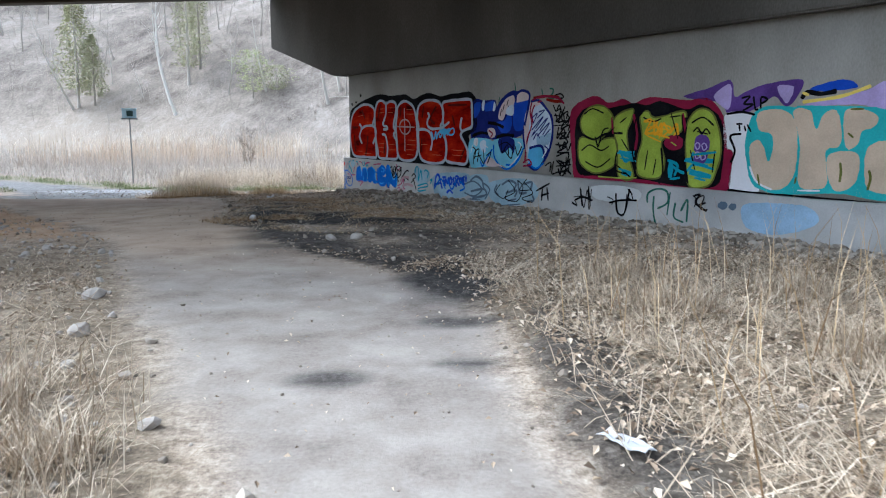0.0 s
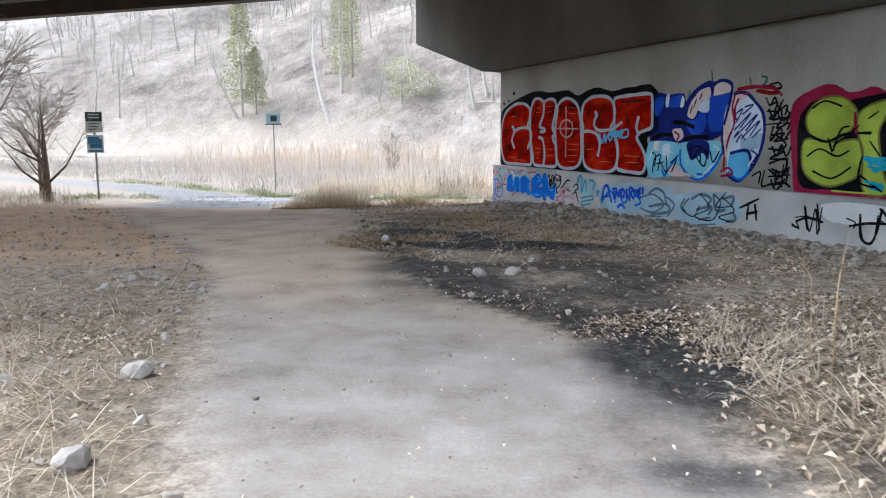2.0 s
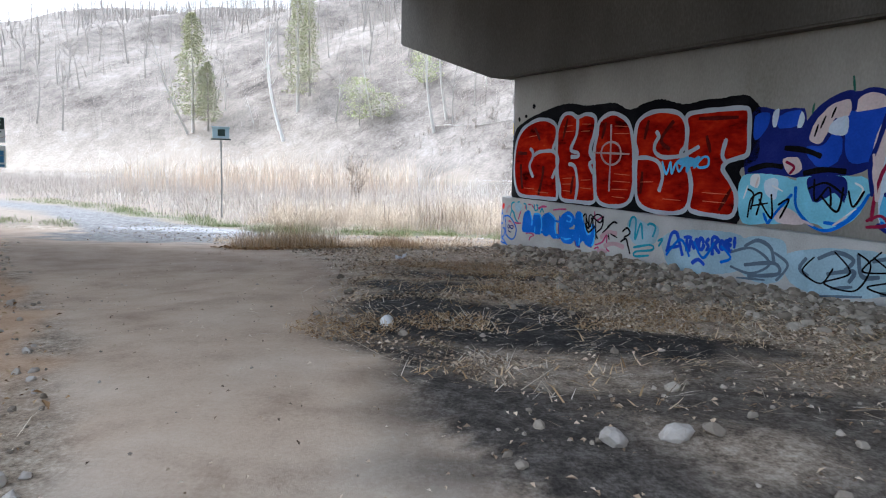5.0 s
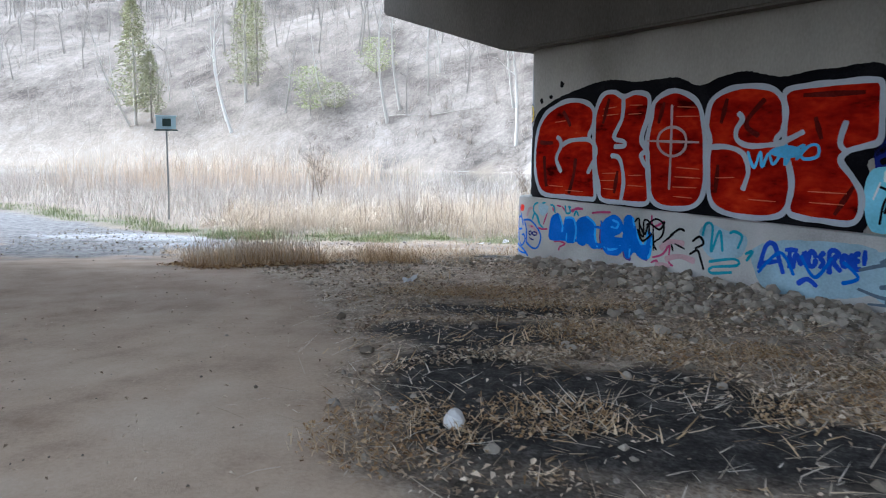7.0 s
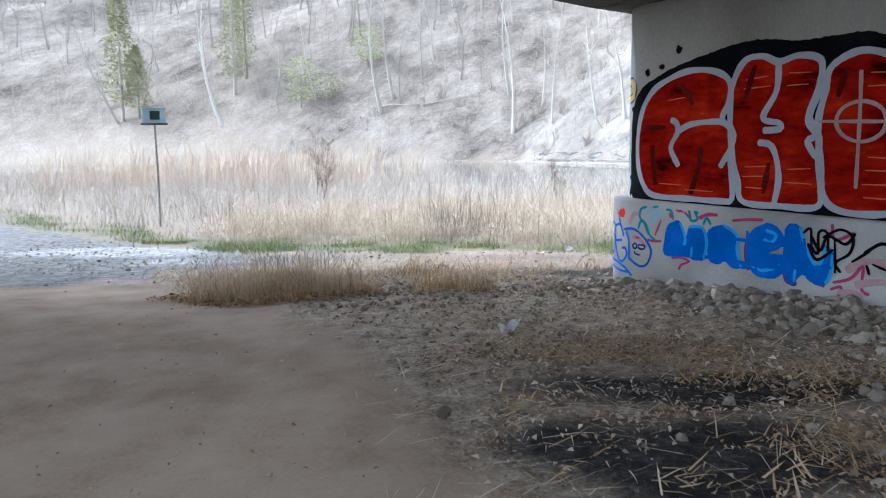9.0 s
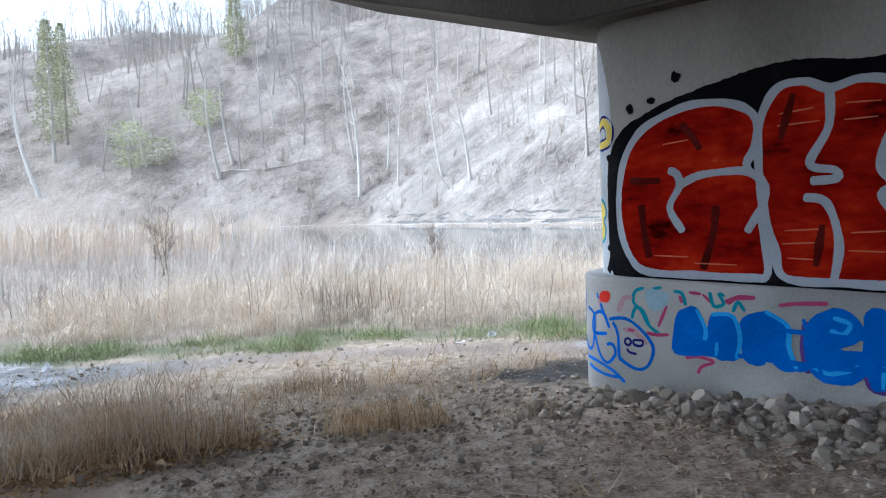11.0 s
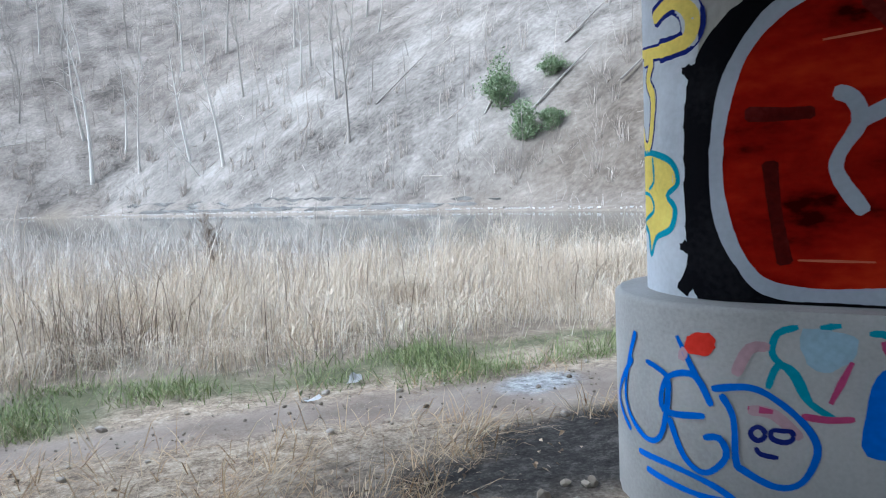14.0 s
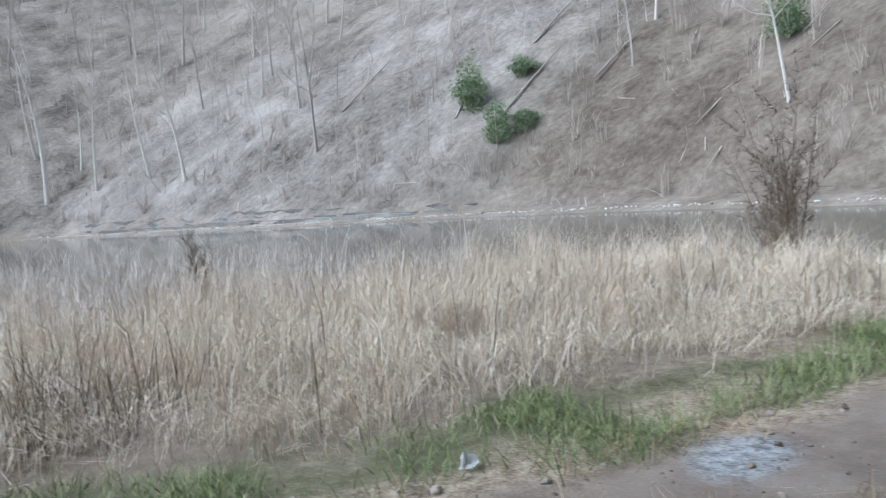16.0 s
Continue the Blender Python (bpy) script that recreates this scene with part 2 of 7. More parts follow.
def ground_z(x, y):
    x, y = np.asarray(x, float), np.asarray(y, float)
    near = 0.10 * smooth(8, 13, y) * smooth(-9, -4, x) - 0.24 * smooth(18.5, 23.5, y)
    near = near + (0.025 * wave(x, y, 2.5, 1) + 0.012 * wave(x, y, 0.7, 2)) * (1 - 0.6 * path_mask(x, y))
    near = near + 0.06 * smooth(0.0, 0.6, x - np.interp(y, *PATH_R)) * smooth(10, 7, y)
    s = (x - CORNER.x) * ALONG.x + (y - CORNER.y) * ALONG.y
    d = (x - CORNER.x) * OUT.x + (y - CORNER.y) * OUT.y
    near = near + (0.13 - 0.022 * np.clip(s, 0, 16)) * smooth(2.6, 0.6, d) * smooth(-1.5, 1.5, s)
    ns, fs = beyond(NEAR_SHORE, x, y), beyond(FAR_SHORE, x, y)
    h = near * smooth(0, -9, ns) - 1.6 * smooth(-5, 1.5, ns)
    rough = 1 + 0.07 * wave(x, y, 90, 8) + 0.02 * wave(x, y, 25, 9)
    top = 97 + 50 * smooth(-60, 20, x)
    hill = 0.10 * np.clip(fs, 0, 4) + rough * (top * (1 - np.exp(-np.clip(fs - 4, 0, None) * 0.95 / top))) + 0.35 * wave(x, y, 7, 10) * smooth(3, 14, fs)
    return np.where(fs > -3, h + 1.6 * smooth(-3, 1.5, fs) - 0.55 * smooth(-3, 1.5, fs) + hill, h)


# ---- ground: one sheet to the horizon ----
def spread(lo, hi, step, reach, ratio=1.075):
    mid = list(np.arange(lo, hi + 1e-6, step))
    up, dn, a = [], [], step
    p = mid[-1]
    while p < reach:
        a *= ratio
        p += a
        up.append(p)
    a, p = step, mid[0]
    while p > -reach:
        a *= ratio
        p -= a
        dn.append(p)
    return np.array(dn[::-1] + mid + up)


gx, gy = spread(-13, 8, 0.13, 1500), spread(1, 27, 0.13, 1500)
GX, GY = np.meshgrid(gx, gy)
GZ = ground_z(GX, GY)
idx = np.arange(GX.size).reshape(GX.shape)
quads = np.stack([idx[:-1, :-1], idx[:-1, 1:], idx[1:, 1:], idx[1:, :-1]], -1).reshape(-1, 4)


def ground_material():
    m = bpy.data.materials.new("ground_earth")
    m.use_nodes = True
    nt = m.node_tree
    N, L = nt.nodes.new, nt.links.new
    bsdf = nt.nodes["Principled BSDF"]
    bsdf.inputs["Roughness"].default_value = 0.95
    bsdf.inputs["Specular IOR Level"].default_value = 0.2
    pos = N("ShaderNodeNewGeometry").outputs["Position"]

    def tex(scale, detail=6.0, rough=0.6):
        t = N("ShaderNodeTexNoise")
        t.inputs["Scale"].default_value, t.inputs["Detail"].default_value, t.inputs["Roughness"].default_value = scale, detail, rough
        L(pos, t.inputs["Vector"])
        return t.outputs["Fac"]

    def ramp(fac, stops):
        r = N("ShaderNodeValToRGB")
        els = r.color_ramp.elements
        while len(els) < len(stops):
            els.new(0.5)
        for e, (p, c) in zip(els, stops):
            e.position, e.color = p, (*c, 1)
        L(fac, r.inputs["Fac"])
        return r.outputs["Color"]

    def mask(name):
        a = N("ShaderNodeAttribute")
        a.attribute_name = name
        return a.outputs["Fac"]

    def over(fac, a, b):
        x = N("ShaderNodeMix")
        x.data_type = "RGBA"
        L(fac, x.inputs["Factor"])
        L(a, x.inputs["A"])
        L(b, x.inputs["B"])
        return x.outputs["Result"]

    big, mid, fine = tex(0.8), tex(7.0, 8.0, 0.7), tex(38.0, 8.0, 0.75)
    both = N("ShaderNodeMix")
    both.inputs["Factor"].default_value = 0.5
    L(mid, both.inputs["A"])
    L(fine, both.inputs["B"])
    both = both.outputs["Result"]
    pathmix = N("ShaderNodeMix")
    pathmix.inputs["Factor"].default_value = 0.35
    L(tex(1.3, 5.0, 0.65), pathmix.inputs["A"])
    L(fine, pathmix.inputs["B"])
    soil = ramp(both, [(0.40, (0.13, 0.10, 0.075)), (0.50, (0.36, 0.29, 0.22)), (0.60, (0.60, 0.515, 0.415))])
    grey = ramp(pathmix.outputs["Result"], [(0.33, (0.16, 0.135, 0.114)), (0.46, (0.275, 0.24, 0.208)), (0.62, (0.385, 0.347, 0.307))])
    brown = ramp(pathmix.outputs["Result"], [(0.33, (0.36, 0.265, 0.19)), (0.48, (0.54, 0.42, 0.31)), (0.66, (0.65, 0.54, 0.42))])
    gravel = ramp(both, [(0.42, (0.045, 0.043, 0.043)), (0.5, (0.15, 0.147, 0.147)), (0.60, (0.27, 0.265, 0.265))])
    wet = ramp(both, [(0.40, (0.014, 0.013, 0.013)), (0.50, (0.04, 0.037, 0.035)), (0.62, (0.13, 0.12, 0.11))])
    straw = ramp(both, [(0.38, (0.07, 0.052, 0.036)), (0.5, (0.20, 0.158, 0.11)), (0.62, (0.38, 0.32, 0.235))])
    slope = N("ShaderNodeMix")
    slope.inputs["Factor"].default_value = 0.55
    L(tex(0.22, 8.0, 0.72), slope.inputs["A"])
    L(tex(1.6, 6.0, 0.7), slope.inputs["B"])
    slope = slope.outputs["Result"]
    patch = N("ShaderNodeMix")
    patch.inputs["Factor"].default_value = 0.36
    L(slope, patch.inputs["A"])
    L(tex(0.055, 4.0, 0.6), patch.inputs["B"])
    hill = ramp(patch.outputs["Result"], [(0.38, (0.05, 0.041, 0.034)), (0.45, (0.14, 0.118, 0.099)), (0.53, (0.235, 0.203, 0.174)), (0.63, (0.36, 0.32, 0.28))])
    # darker hill ramp: shade of the right-hand slope put into the colour
    hill_shade = ramp(patch.outputs["Result"], [(0.38, (0.055, 0.044, 0.034)), (0.46, (0.105, 0.085, 0.066)), (0.54, (0.16, 0.134, 0.108)), (0.62, (0.23, 0.20, 0.168))])
    bleached = ramp(patch.outputs["Result"], [(0.38, (0.05, 0.042, 0.035)), (0.45, (0.135, 0.115, 0.098)), (0.53, (0.225, 0.196, 0.17)), (0.63, (0.345, 0.308, 0.272))])
    shale = ramp(patch.outputs["Result"], [(0.38, (0.07, 0.063, 0.056)), (0.45, (0.155, 0.146, 0.134)), (0.53, (0.225, 0.215, 0.20)), (0.63, (0.34, 0.328, 0.31))])
    hill = over(mask("bleached"), hill, bleached)
    hill = over(mask("shale"), over(mask("hill_shade"), hill, hill_shade), shale)
    sand = ramp(slope, [(0.34, (0.20, 0.165, 0.132)), (0.5, (0.31, 0.265, 0.22)), (0.66, (0.43, 0.385, 0.335))])
    tan = ramp(pathmix.outputs["Result"], [(0.33, (0.37, 0.222, 0.125)), (0.48, (0.52, 0.345, 0.212)), (0.66, (0.62, 0.45, 0.305))])
    mead = ramp(both, [(0.3, (0.11, 0.088, 0.066)), (0.5, (0.22, 0.182, 0.142)), (0.7, (0.33, 0.28, 0.23))])
    turf = ramp(both, [(0.3, (0.04, 0.055, 0.02)), (0.5, (0.075, 0.09, 0.038)), (0.7, (0.16, 0.15, 0.08))])
    col = over(mask("straw"), soil, straw)
    col = over(mask("tan"), col, tan)
    col = over(mask("meadow"), col, mead)
    col = over(mask("turf"), col, turf)
    # brown path toned down: deck shade painted in where light reaches too far
    path_shade = ramp(pathmix.outputs["Result"], [(0.33, (0.23, 0.168, 0.122)), (0.48, (0.37, 0.28, 0.21)), (0.66, (0.48, 0.385, 0.30))])
    col = over(mask("path"), col, over(mask("path_shade"), over(mask("brown"), grey, brown), path_shade))
    col = over(mask("wet"), col, wet)
    dirt = ramp(pathmix.outputs["Result"], [(0.33, (0.16, 0.126, 0.104)), (0.48, (0.25, 0.207, 0.175)), (0.66, (0.35, 0.30, 0.26))])
    col = over(mask("gravel"), col, over(mask("dirt"), gravel, dirt))
    col = over(mask("hill"), col, over(mask("sand"), hill, sand))
    col = over(mask("pale_patch"), col, ramp(both, [(0.42, (0.15, 0.15, 0.154)), (0.5, (0.33, 0.338, 0.348)), (0.6, (0.55, 0.565, 0.58))]))
    L(col, bsdf.inputs["Base Color"])
    b = N("ShaderNodeBump")
    b.inputs["Strength"].default_value, b.inputs["Distance"].default_value = 0.55, 0.02
    L(both, b.inputs["Height"])
    L(b.outputs[0], bsdf.inputs["Normal"])
    return m


ground_me = tri_mesh("ground", np.stack([GX, GY, GZ], -1).reshape(-1, 3), quads, ground_material(), True)
ground = tagged(new("ground", ground_me), "packed gravel path through earth, dead grass and leaf litter, rising to a bare wooded hillside", "ground", kind="structure")


def set_mask(name, values):
    ground_me.attributes.new(name, "FLOAT", "POINT").data.foreach_set("value", np.asarray(values, np.float32).ravel())


def blob_mask(x, y, cx, cy, rx, ry, seed, edge=0.35):
    q = np.hypot((x - cx) / rx, (y - cy) / ry) + 0.22 * wave(x, y, 1.2, seed)
    return smooth(1 + edge, 1 - edge, q)


PM = path_mask(GX, GY)
set_mask("path", PM)
set_mask("brown", smooth(7.5, 11.5, GY + 0.5 * wave(GX, GY, 3, 21) - 0.25 * GX - 0.6))
right = GX - np.interp(GY, *PATH_R)
WET = np.maximum.reduce([0.8 * blob_mask(GX, GY, -1.1, 11.0, 1.9, 1.4, 31) * (1 - 0.75 * blob_mask(GX, GY, -1.5, 10.7, 1.0, 0.55, 44)), blob_mask(GX, GY, 0.2, 8.3, 0.6, 1.6, 32), blob_mask(GX, GY, -2.7, 13.8, 1.35, 0.85, 33, 0.2), blob_mask(GX, GY, -1.5, 13.1, 1.2, 0.5, 49, 0.2), blob_mask(GX, GY, -3.3, 15.6, 0.9, 0.6, 34, 0.2), blob_mask(GX, GY, -3.1, 16.7, 1.1, 0.35, 50, 0.25), 0.8 * blob_mask(GX, GY, 0.95, 4.4, 0.32, 2.4, 35), blob_mask(GX, GY, -1.9, 22.3, 1.9, 0.85, 36), 0.4 * blob_mask(GX, GY, -4.6, 21.6, 3.0, 1.1, 48), 0.3 * blob_mask(GX, GY, -7.6, 22.1, 2.2, 1.0, 70)])
WET = np.maximum(WET, 0.85 * np.maximum.reduce([blob_mask(GX, GY, -0.75, 4.55, 0.25, 0.17, 37, 0.6), blob_mask(GX, GY, 0.15, 4.9, 0.22, 0.13, 38, 0.6), blob_mask(GX, GY, 0.2, 6.1, 0.4, 0.2, 39, 0.6)]))
EDGE_R = GX - np.interp(GY, *PATH_R) + 0.08 * wave(GX, GY, 0.6, 84)
WET = np.maximum.reduce([WET, 0.9 * smooth(0.02, 0.16, EDGE_R) * smooth(1.9, 0.8, EDGE_R) * smooth(7.0, 8.3, GY) * smooth(13.4, 12.4, GY), blob_mask(GX, GY, -3.35, 14.45, 0.55, 0.6, 85, 0.2), blob_mask(GX, GY, -2.1, 13.95, 0.85, 0.55, 86, 0.2), 0.85 * blob_mask(GX, GY, -1.1, 13.0, 1.1, 0.5, 87), 0.9 * blob_mask(GX, GY, -2.2, 14.35, 0.7, 0.3, 88)])
WET = np.maximum(WET, np.clip(0.1 + 0.45 * wave(GX, GY, 1.6, 97), 0, 0.5) * smooth(19.6, 20.6, GY) * smooth(24.0, 23.0, GY) * smooth(-10, -8, GX) * smooth(1.5, 0, GX))
WET = WET * (1 - 0.8 * blob_mask(GX, GY, -1.95, 12.15, 0.8, 0.55, 89))
set_mask("wet", WET)
# three mottled blue-white patches on and beside the track
set_mask("pale_patch", np.maximum.reduce([blob_mask(GX, GY, -1.6, 23.95, 0.42, 0.3, 101, 0.3), 0.8 * blob_mask(GX, GY, -11.6, 25.9, 2.2, 0.7, 102, 0.3), 0.7 * blob_mask(GX, GY, -9.6, 24.6, 1.0, 0.35, 103, 0.4)]))
# painted deck shade on the path, growing from y 14.6 to 18
set_mask("path_shade", smooth(14.6, 18.0, GY + 0.7 * wave(GX, GY, 2.2, 45)))
set_mask("meadow", smooth(24.8, 26.5, GY))
set_mask("tan", 0.85 * smooth(0.0, 0.5, np.interp(GY, *PATH_L) - GX + 0.3 * wave(GX, GY, 1.5, 46)) * smooth(9.5, 13.0, GY + 0.8 * wave(GX, GY, 2.5, 47)) * smooth(24, 22, GY) * smooth(-26, -18, GX))
set_mask("gravel", np.maximum(track_mask(GX, GY), blob_mask(GX, GY, -11.6, 23.9, 2.6, 2.2, 41)))
set_mask("dirt", smooth(-8.5, -5.5, GX))
set_mask("straw", np.maximum(smooth(0.0, 0.4, right) * smooth(10.5, 8.5, GY), np.maximum(smooth(-0.1, 0.35, np.interp(GY, *PATH_L) - GX) * smooth(12, 8, GY), np.maximum(smooth(25.5, 26.5, GY), 0.25 * smooth(21.0, 22.2, GY) * smooth(-9.5, -8, GX)))))
set_mask("turf", 0.85 * smooth(0.95, 0.3, np.abs(past_track(GX, GY) - 1.25 + 0.3 * wave(GX, GY, 2, 42))) * smooth(-24, -17, GX) * np.clip(0.65 + 0.6 * wave(GX, GY, 1.7, 55), 0.15, 1))
FS = beyond(FAR_SHORE, GX, GY)
set_mask("hill", smooth(-1.5, 0.5, FS))
set_mask("bleached", smooth(-65, -30, GX + 9 * wave(GX, GY, 35, 77)))
# where the shaded side of the slope is painted darker
set_mask("hill_shade", 0.85 * smooth(14, 34, GX + 7 * wave(GX, GY, 30, 68)) * smooth(92, 76, GY))
set_mask("shale", 0.4 * smooth(72, 88, GY + 4 * wave(GX, GY, 18, 81)) * smooth(175, 145, GY) * smooth(2.5, 6, FS) * smooth(55, 20, FS + 8 * wave(GX, GY, 14, 82)) * smooth(-60, -25, GX))
set_mask("sand", np.maximum(0.45 * smooth(5, 1.0, FS + 1.2 * wave(GX, GY, 9, 43)), smooth(-35, -70, GX) * smooth(26, 8, FS)))

# ---- water ----
wet_x, wet_y = np.meshgrid(np.arange(-500, 60, 8.0), np.arange(-400, 300, 8.0))
wi = np.arange(wet_x.size).reshape(wet_x.shape)
WATER = material("river_water", [(0.3, (0.055, 0.058, 0.045)), (0.7, (0.085, 0.085, 0.065))], scale=0.05, fine=2.2, rough=0.06, bump=0.08, bump_size=0.05, spec=0.25, stretch=(1, 0.5, 1))
water = new("river_water", tri_mesh("river_water", np.stack([wet_x, wet_y, np.full(wet_x.shape, WATER_Z)], -1).reshape(-1, 3), np.stack([wi[:-1, :-1], wi[:-1, 1:], wi[1:, 1:], wi[1:, :-1]], -1).reshape(-1, 4), WATER))
tagged(water, "calm olive-grey river reflecting the pale sky", "water", kind="structure")

# ---- bridge: pier, cap, girders, deck ----
def ledge_z(s):
    return 1.04 - 0.033 * max(0.0, min(s, 13.0))


def stadium(x0, x1, y0, y1, arc=14):
    """Outline with half-round ends, anticlockwise."""
    r, my = (y1 - y0) / 2, (y0 + y1) / 2
    out = [(x, y0) for x in np.linspace(x0, x1, 24)]
    out += [(x1 + r * math.sin(a), my - r * math.cos(a)) for a in np.linspace(0, math.pi, arc)[1:-1]]
    out += [(x, y1) for x in np.linspace(x1, x0, 24)]
    out += [(x0 - r * math.sin(a), my + r * math.cos(a)) for a in np.linspace(0, math.pi, arc)[1:-1]]
    return out


def prism(outline, low, high, round_top=0.0):
    bm = bmesh.new()
    lo = [bm.verts.new((x, y, low(x))) for x, y in outline]
    hi = [bm.verts.new((x, y, high(x))) for x, y in outline]
    n = len(outline)
    for i in range(n):
        bm.faces.new((lo[i], lo[(i + 1) % n], hi[(i + 1) % n], hi[i]))
    bm.faces.new(lo[::-1])
    top = bm.faces.new(hi)
    if round_top:
        bmesh.ops.bevel(bm, geom=list(top.edges), offset=round_top, segments=3, affect="EDGES", profile=0.6)
    for f in bm.faces:
        f.smooth = len(f.verts) == 4
    return bm


CAP_Z, CAP_TOP, WALL_END, CAP_END = 3.265, 5.83, 14.9, 18.4
pier = tagged(new("bridge_pier"), "grey concrete bridge pier with rounded end, covered in graffiti", "bridge pier", kind="structure")
pier.matrix_world = PIER
part("pier_base", prism(stadium(0.27, WALL_END, -0.2, 1.2), lambda s: -0.9, ledge_z, 0.03), CONCRETE_BASE, pier, "pale concrete footing with rounded end")
part("pier_wall", prism(stadium(0.24, WALL_END, 0.0, 1.0), lambda s: 0.55, lambda s: CAP_Z + 0.02 + 0.007 * max(0.0, s)), CONCRETE, pier, "smooth stained concrete wall")


def cap_bm():
    prof = [(-3.95, 4.36), (-0.45, CAP_Z + 0.04), (-0.15, CAP_Z), (WALL_END + 0.3, CAP_Z + 0.11), (CAP_END, 4.36), (CAP_END, CAP_TOP), (-3.95, CAP_TOP)]
    bm = bmesh.new()
    a = [bm.verts.new((s, -0.22, z)) for s, z in prof]
    b = [bm.verts.new((s, 1.22, z)) for s, z in prof]
    bm.faces.new(a)
    bm.faces.new(b[::-1])
    for i in range(len(prof)):
        j = (i + 1) % len(prof)
        bm.faces.new((a[j], a[i], b[i], b[j]))
    bmesh.ops.recalc_face_normals(bm, faces=bm.faces[:])
    bmesh.ops.bevel(bm, geom=bm.edges[:], offset=0.03, segments=2, affect="EDGES")
    return bm


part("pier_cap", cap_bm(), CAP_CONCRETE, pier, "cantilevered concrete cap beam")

EDGE = CORNER - 3.7 * ALONG
DECK = Matrix.Translation((EDGE.x, EDGE.y, 0)) @ Matrix(((-DECK_DIR.x, -DECK_DIR.y, 0, 0), (DECK_DIR.y, -DECK_DIR.x, 0, 0), (0, 0, 1, 0), (0, 0, 0, 1))).transposed()
deck = tagged(new("bridge_deck"), "dark weathered steel girders under a concrete road deck", "bridge", kind="structure")
deck.matrix_world = DECK


def girder_bm(y, z0, depth):
    prof = [(-0.2, 0), (0.2, 0), (0.2, 0.05), (0.02, 0.06), (0.02, depth - 0.05), (0.2, depth - 0.04), (0.2, depth), (-0.2, depth), (-0.2, depth - 0.04), (-0.02, depth - 0.05), (-0.02, 0.06), (-0.2, 0.05)]
    bm = bmesh.new()
    a = [bm.verts.new((-45, y + p, z0 + q)) for p, q in prof]
    b = [bm.verts.new((70, y + p, z0 + q)) for p, q in prof]
    bm.faces.new(a[::-1])
    bm.faces.new(b)
    for i in range(len(prof)):
        j = (i + 1) % len(prof)
        bm.faces.new((a[i], a[j], b[j], b[i]))
    bmesh.ops.recalc_face_normals(bm, faces=bm.faces[:])
    return bm


WIDTH = (CAP_END + 3.7) * abs(ALONG.x * DECK_DIR.y - ALONG.y * DECK_DIR.x)
DSIGN = 1 if (DECK.inverted() @ Vector((0, 5, 0))).y > 0 else -1
for k in range(7):
    part("girder", girder_bm(DSIGN * (0.25 + k * (WIDTH - 0.8) / 6), CAP_TOP, 1.15), STEEL, deck)
part("road_slab", box_bm(-45, 70, *sorted((DSIGN * -0.55, DSIGN * (WIDTH + 0.6))), CAP_TOP + 1.15, CAP_TOP + 1.4), CONCRETE, deck, "concrete deck slab")
for y in (-0.5, WIDTH + 0.3):
    part("parapet", box_bm(-45, 70, *sorted((DSIGN * y, DSIGN * (y + 0.25))), CAP_TOP + 1.4, CAP_TOP + 2.3, 0.02), CONCRETE, deck, "plain concrete parapet")

# ---- painted letters on the pier ----
def paint(name, c, vary=0.25, rough=0.8):
    lo, hi = tuple(v * (1 - vary) for v in c), tuple(min(0.9, v * (1 + vary) + 0.01) for v in c)
    return material(name, [(0.3, lo), (0.5, c), (0.72, hi)], scale=2.2, fine=38, rough=rough, bump=0.15, bump_size=0.004, grain=0.3, spec=0.05)


P_BLACK, P_NAVY, P_SLATE = paint("black_paint", (0.004, 0.004, 0.006)), paint("navy_paint", (0.012, 0.02, 0.16)), paint("slate_paint", (0.10, 0.14, 0.19))
P_SILVER, P_WHITE, P_WHITEWASH = paint("silver_paint", (0.38, 0.41, 0.47), 0.15, 0.6), paint("white_paint", (0.72, 0.72, 0.76), 0.1), paint("whitewash", (0.55, 0.57, 0.58), 0.15)
P_PINKWHITE, P_PINK, P_MAGENTA = paint("pinkish_white_paint", (0.62, 0.52, 0.53)), paint("faded_pink_paint", (0.45, 0.30, 0.33)), paint("magenta_paint", (0.40, 0.06, 0.16))
P_DARKRED, P_SCARLET, P_MAROON = paint("dark_red_paint", (0.19, 0.010, 0.005)), paint("scarlet_paint", (0.62, 0.035, 0.02)), paint("maroon_paint", (0.22, 0.012, 0.045))
P_SKYBLUE, P_CYAN, P_PALEBLUE = paint("sky_blue_paint", (0.12, 0.42, 0.72)), paint("cyan_paint", (0.22, 0.55, 0.72)), paint("pale_blue_paint", (0.55, 0.64, 0.78))
P_BLUE, P_COBALT, P_AZURE = paint("blue_paint", (0.02, 0.07, 0.48)), paint("cobalt_paint", (0.015, 0.13, 0.58)), paint("azure_paint", (0.06, 0.36, 0.85))
P_TEAL, P_TURQ, P_DARKGREEN = paint("teal_paint", (0.03, 0.27, 0.38)), paint("turquoise_paint", (0.06, 0.42, 0.44)), paint("dark_green_paint", (0.03, 0.12, 0.09))
P_LIME, P_OLIVE, P_ORANGE = paint("lime_paint", (0.30, 0.39, 0.05), 0.4), paint("olive_paint", (0.12, 0.13, 0.03)), paint("orange_paint", (0.78, 0.36, 0.01))
P_PURPLE, P_LILAC, P_YELLOW = paint("purple_paint", (0.10, 0.05, 0.23), 0.4), paint("lilac_paint", (0.42, 0.34, 0.62)), paint("yellow_paint", (0.78, 0.62, 0.14))
P_SOOT, P_STREAK = paint("sooty_red_paint", (0.075, 0.004, 0.003), 0.6), paint("thin_red_coat", (0.50, 0.13, 0.07), 0.3)
P_FADE = paint("faded_silver_paint", (0.38, 0.27, 0.27), 0.3)
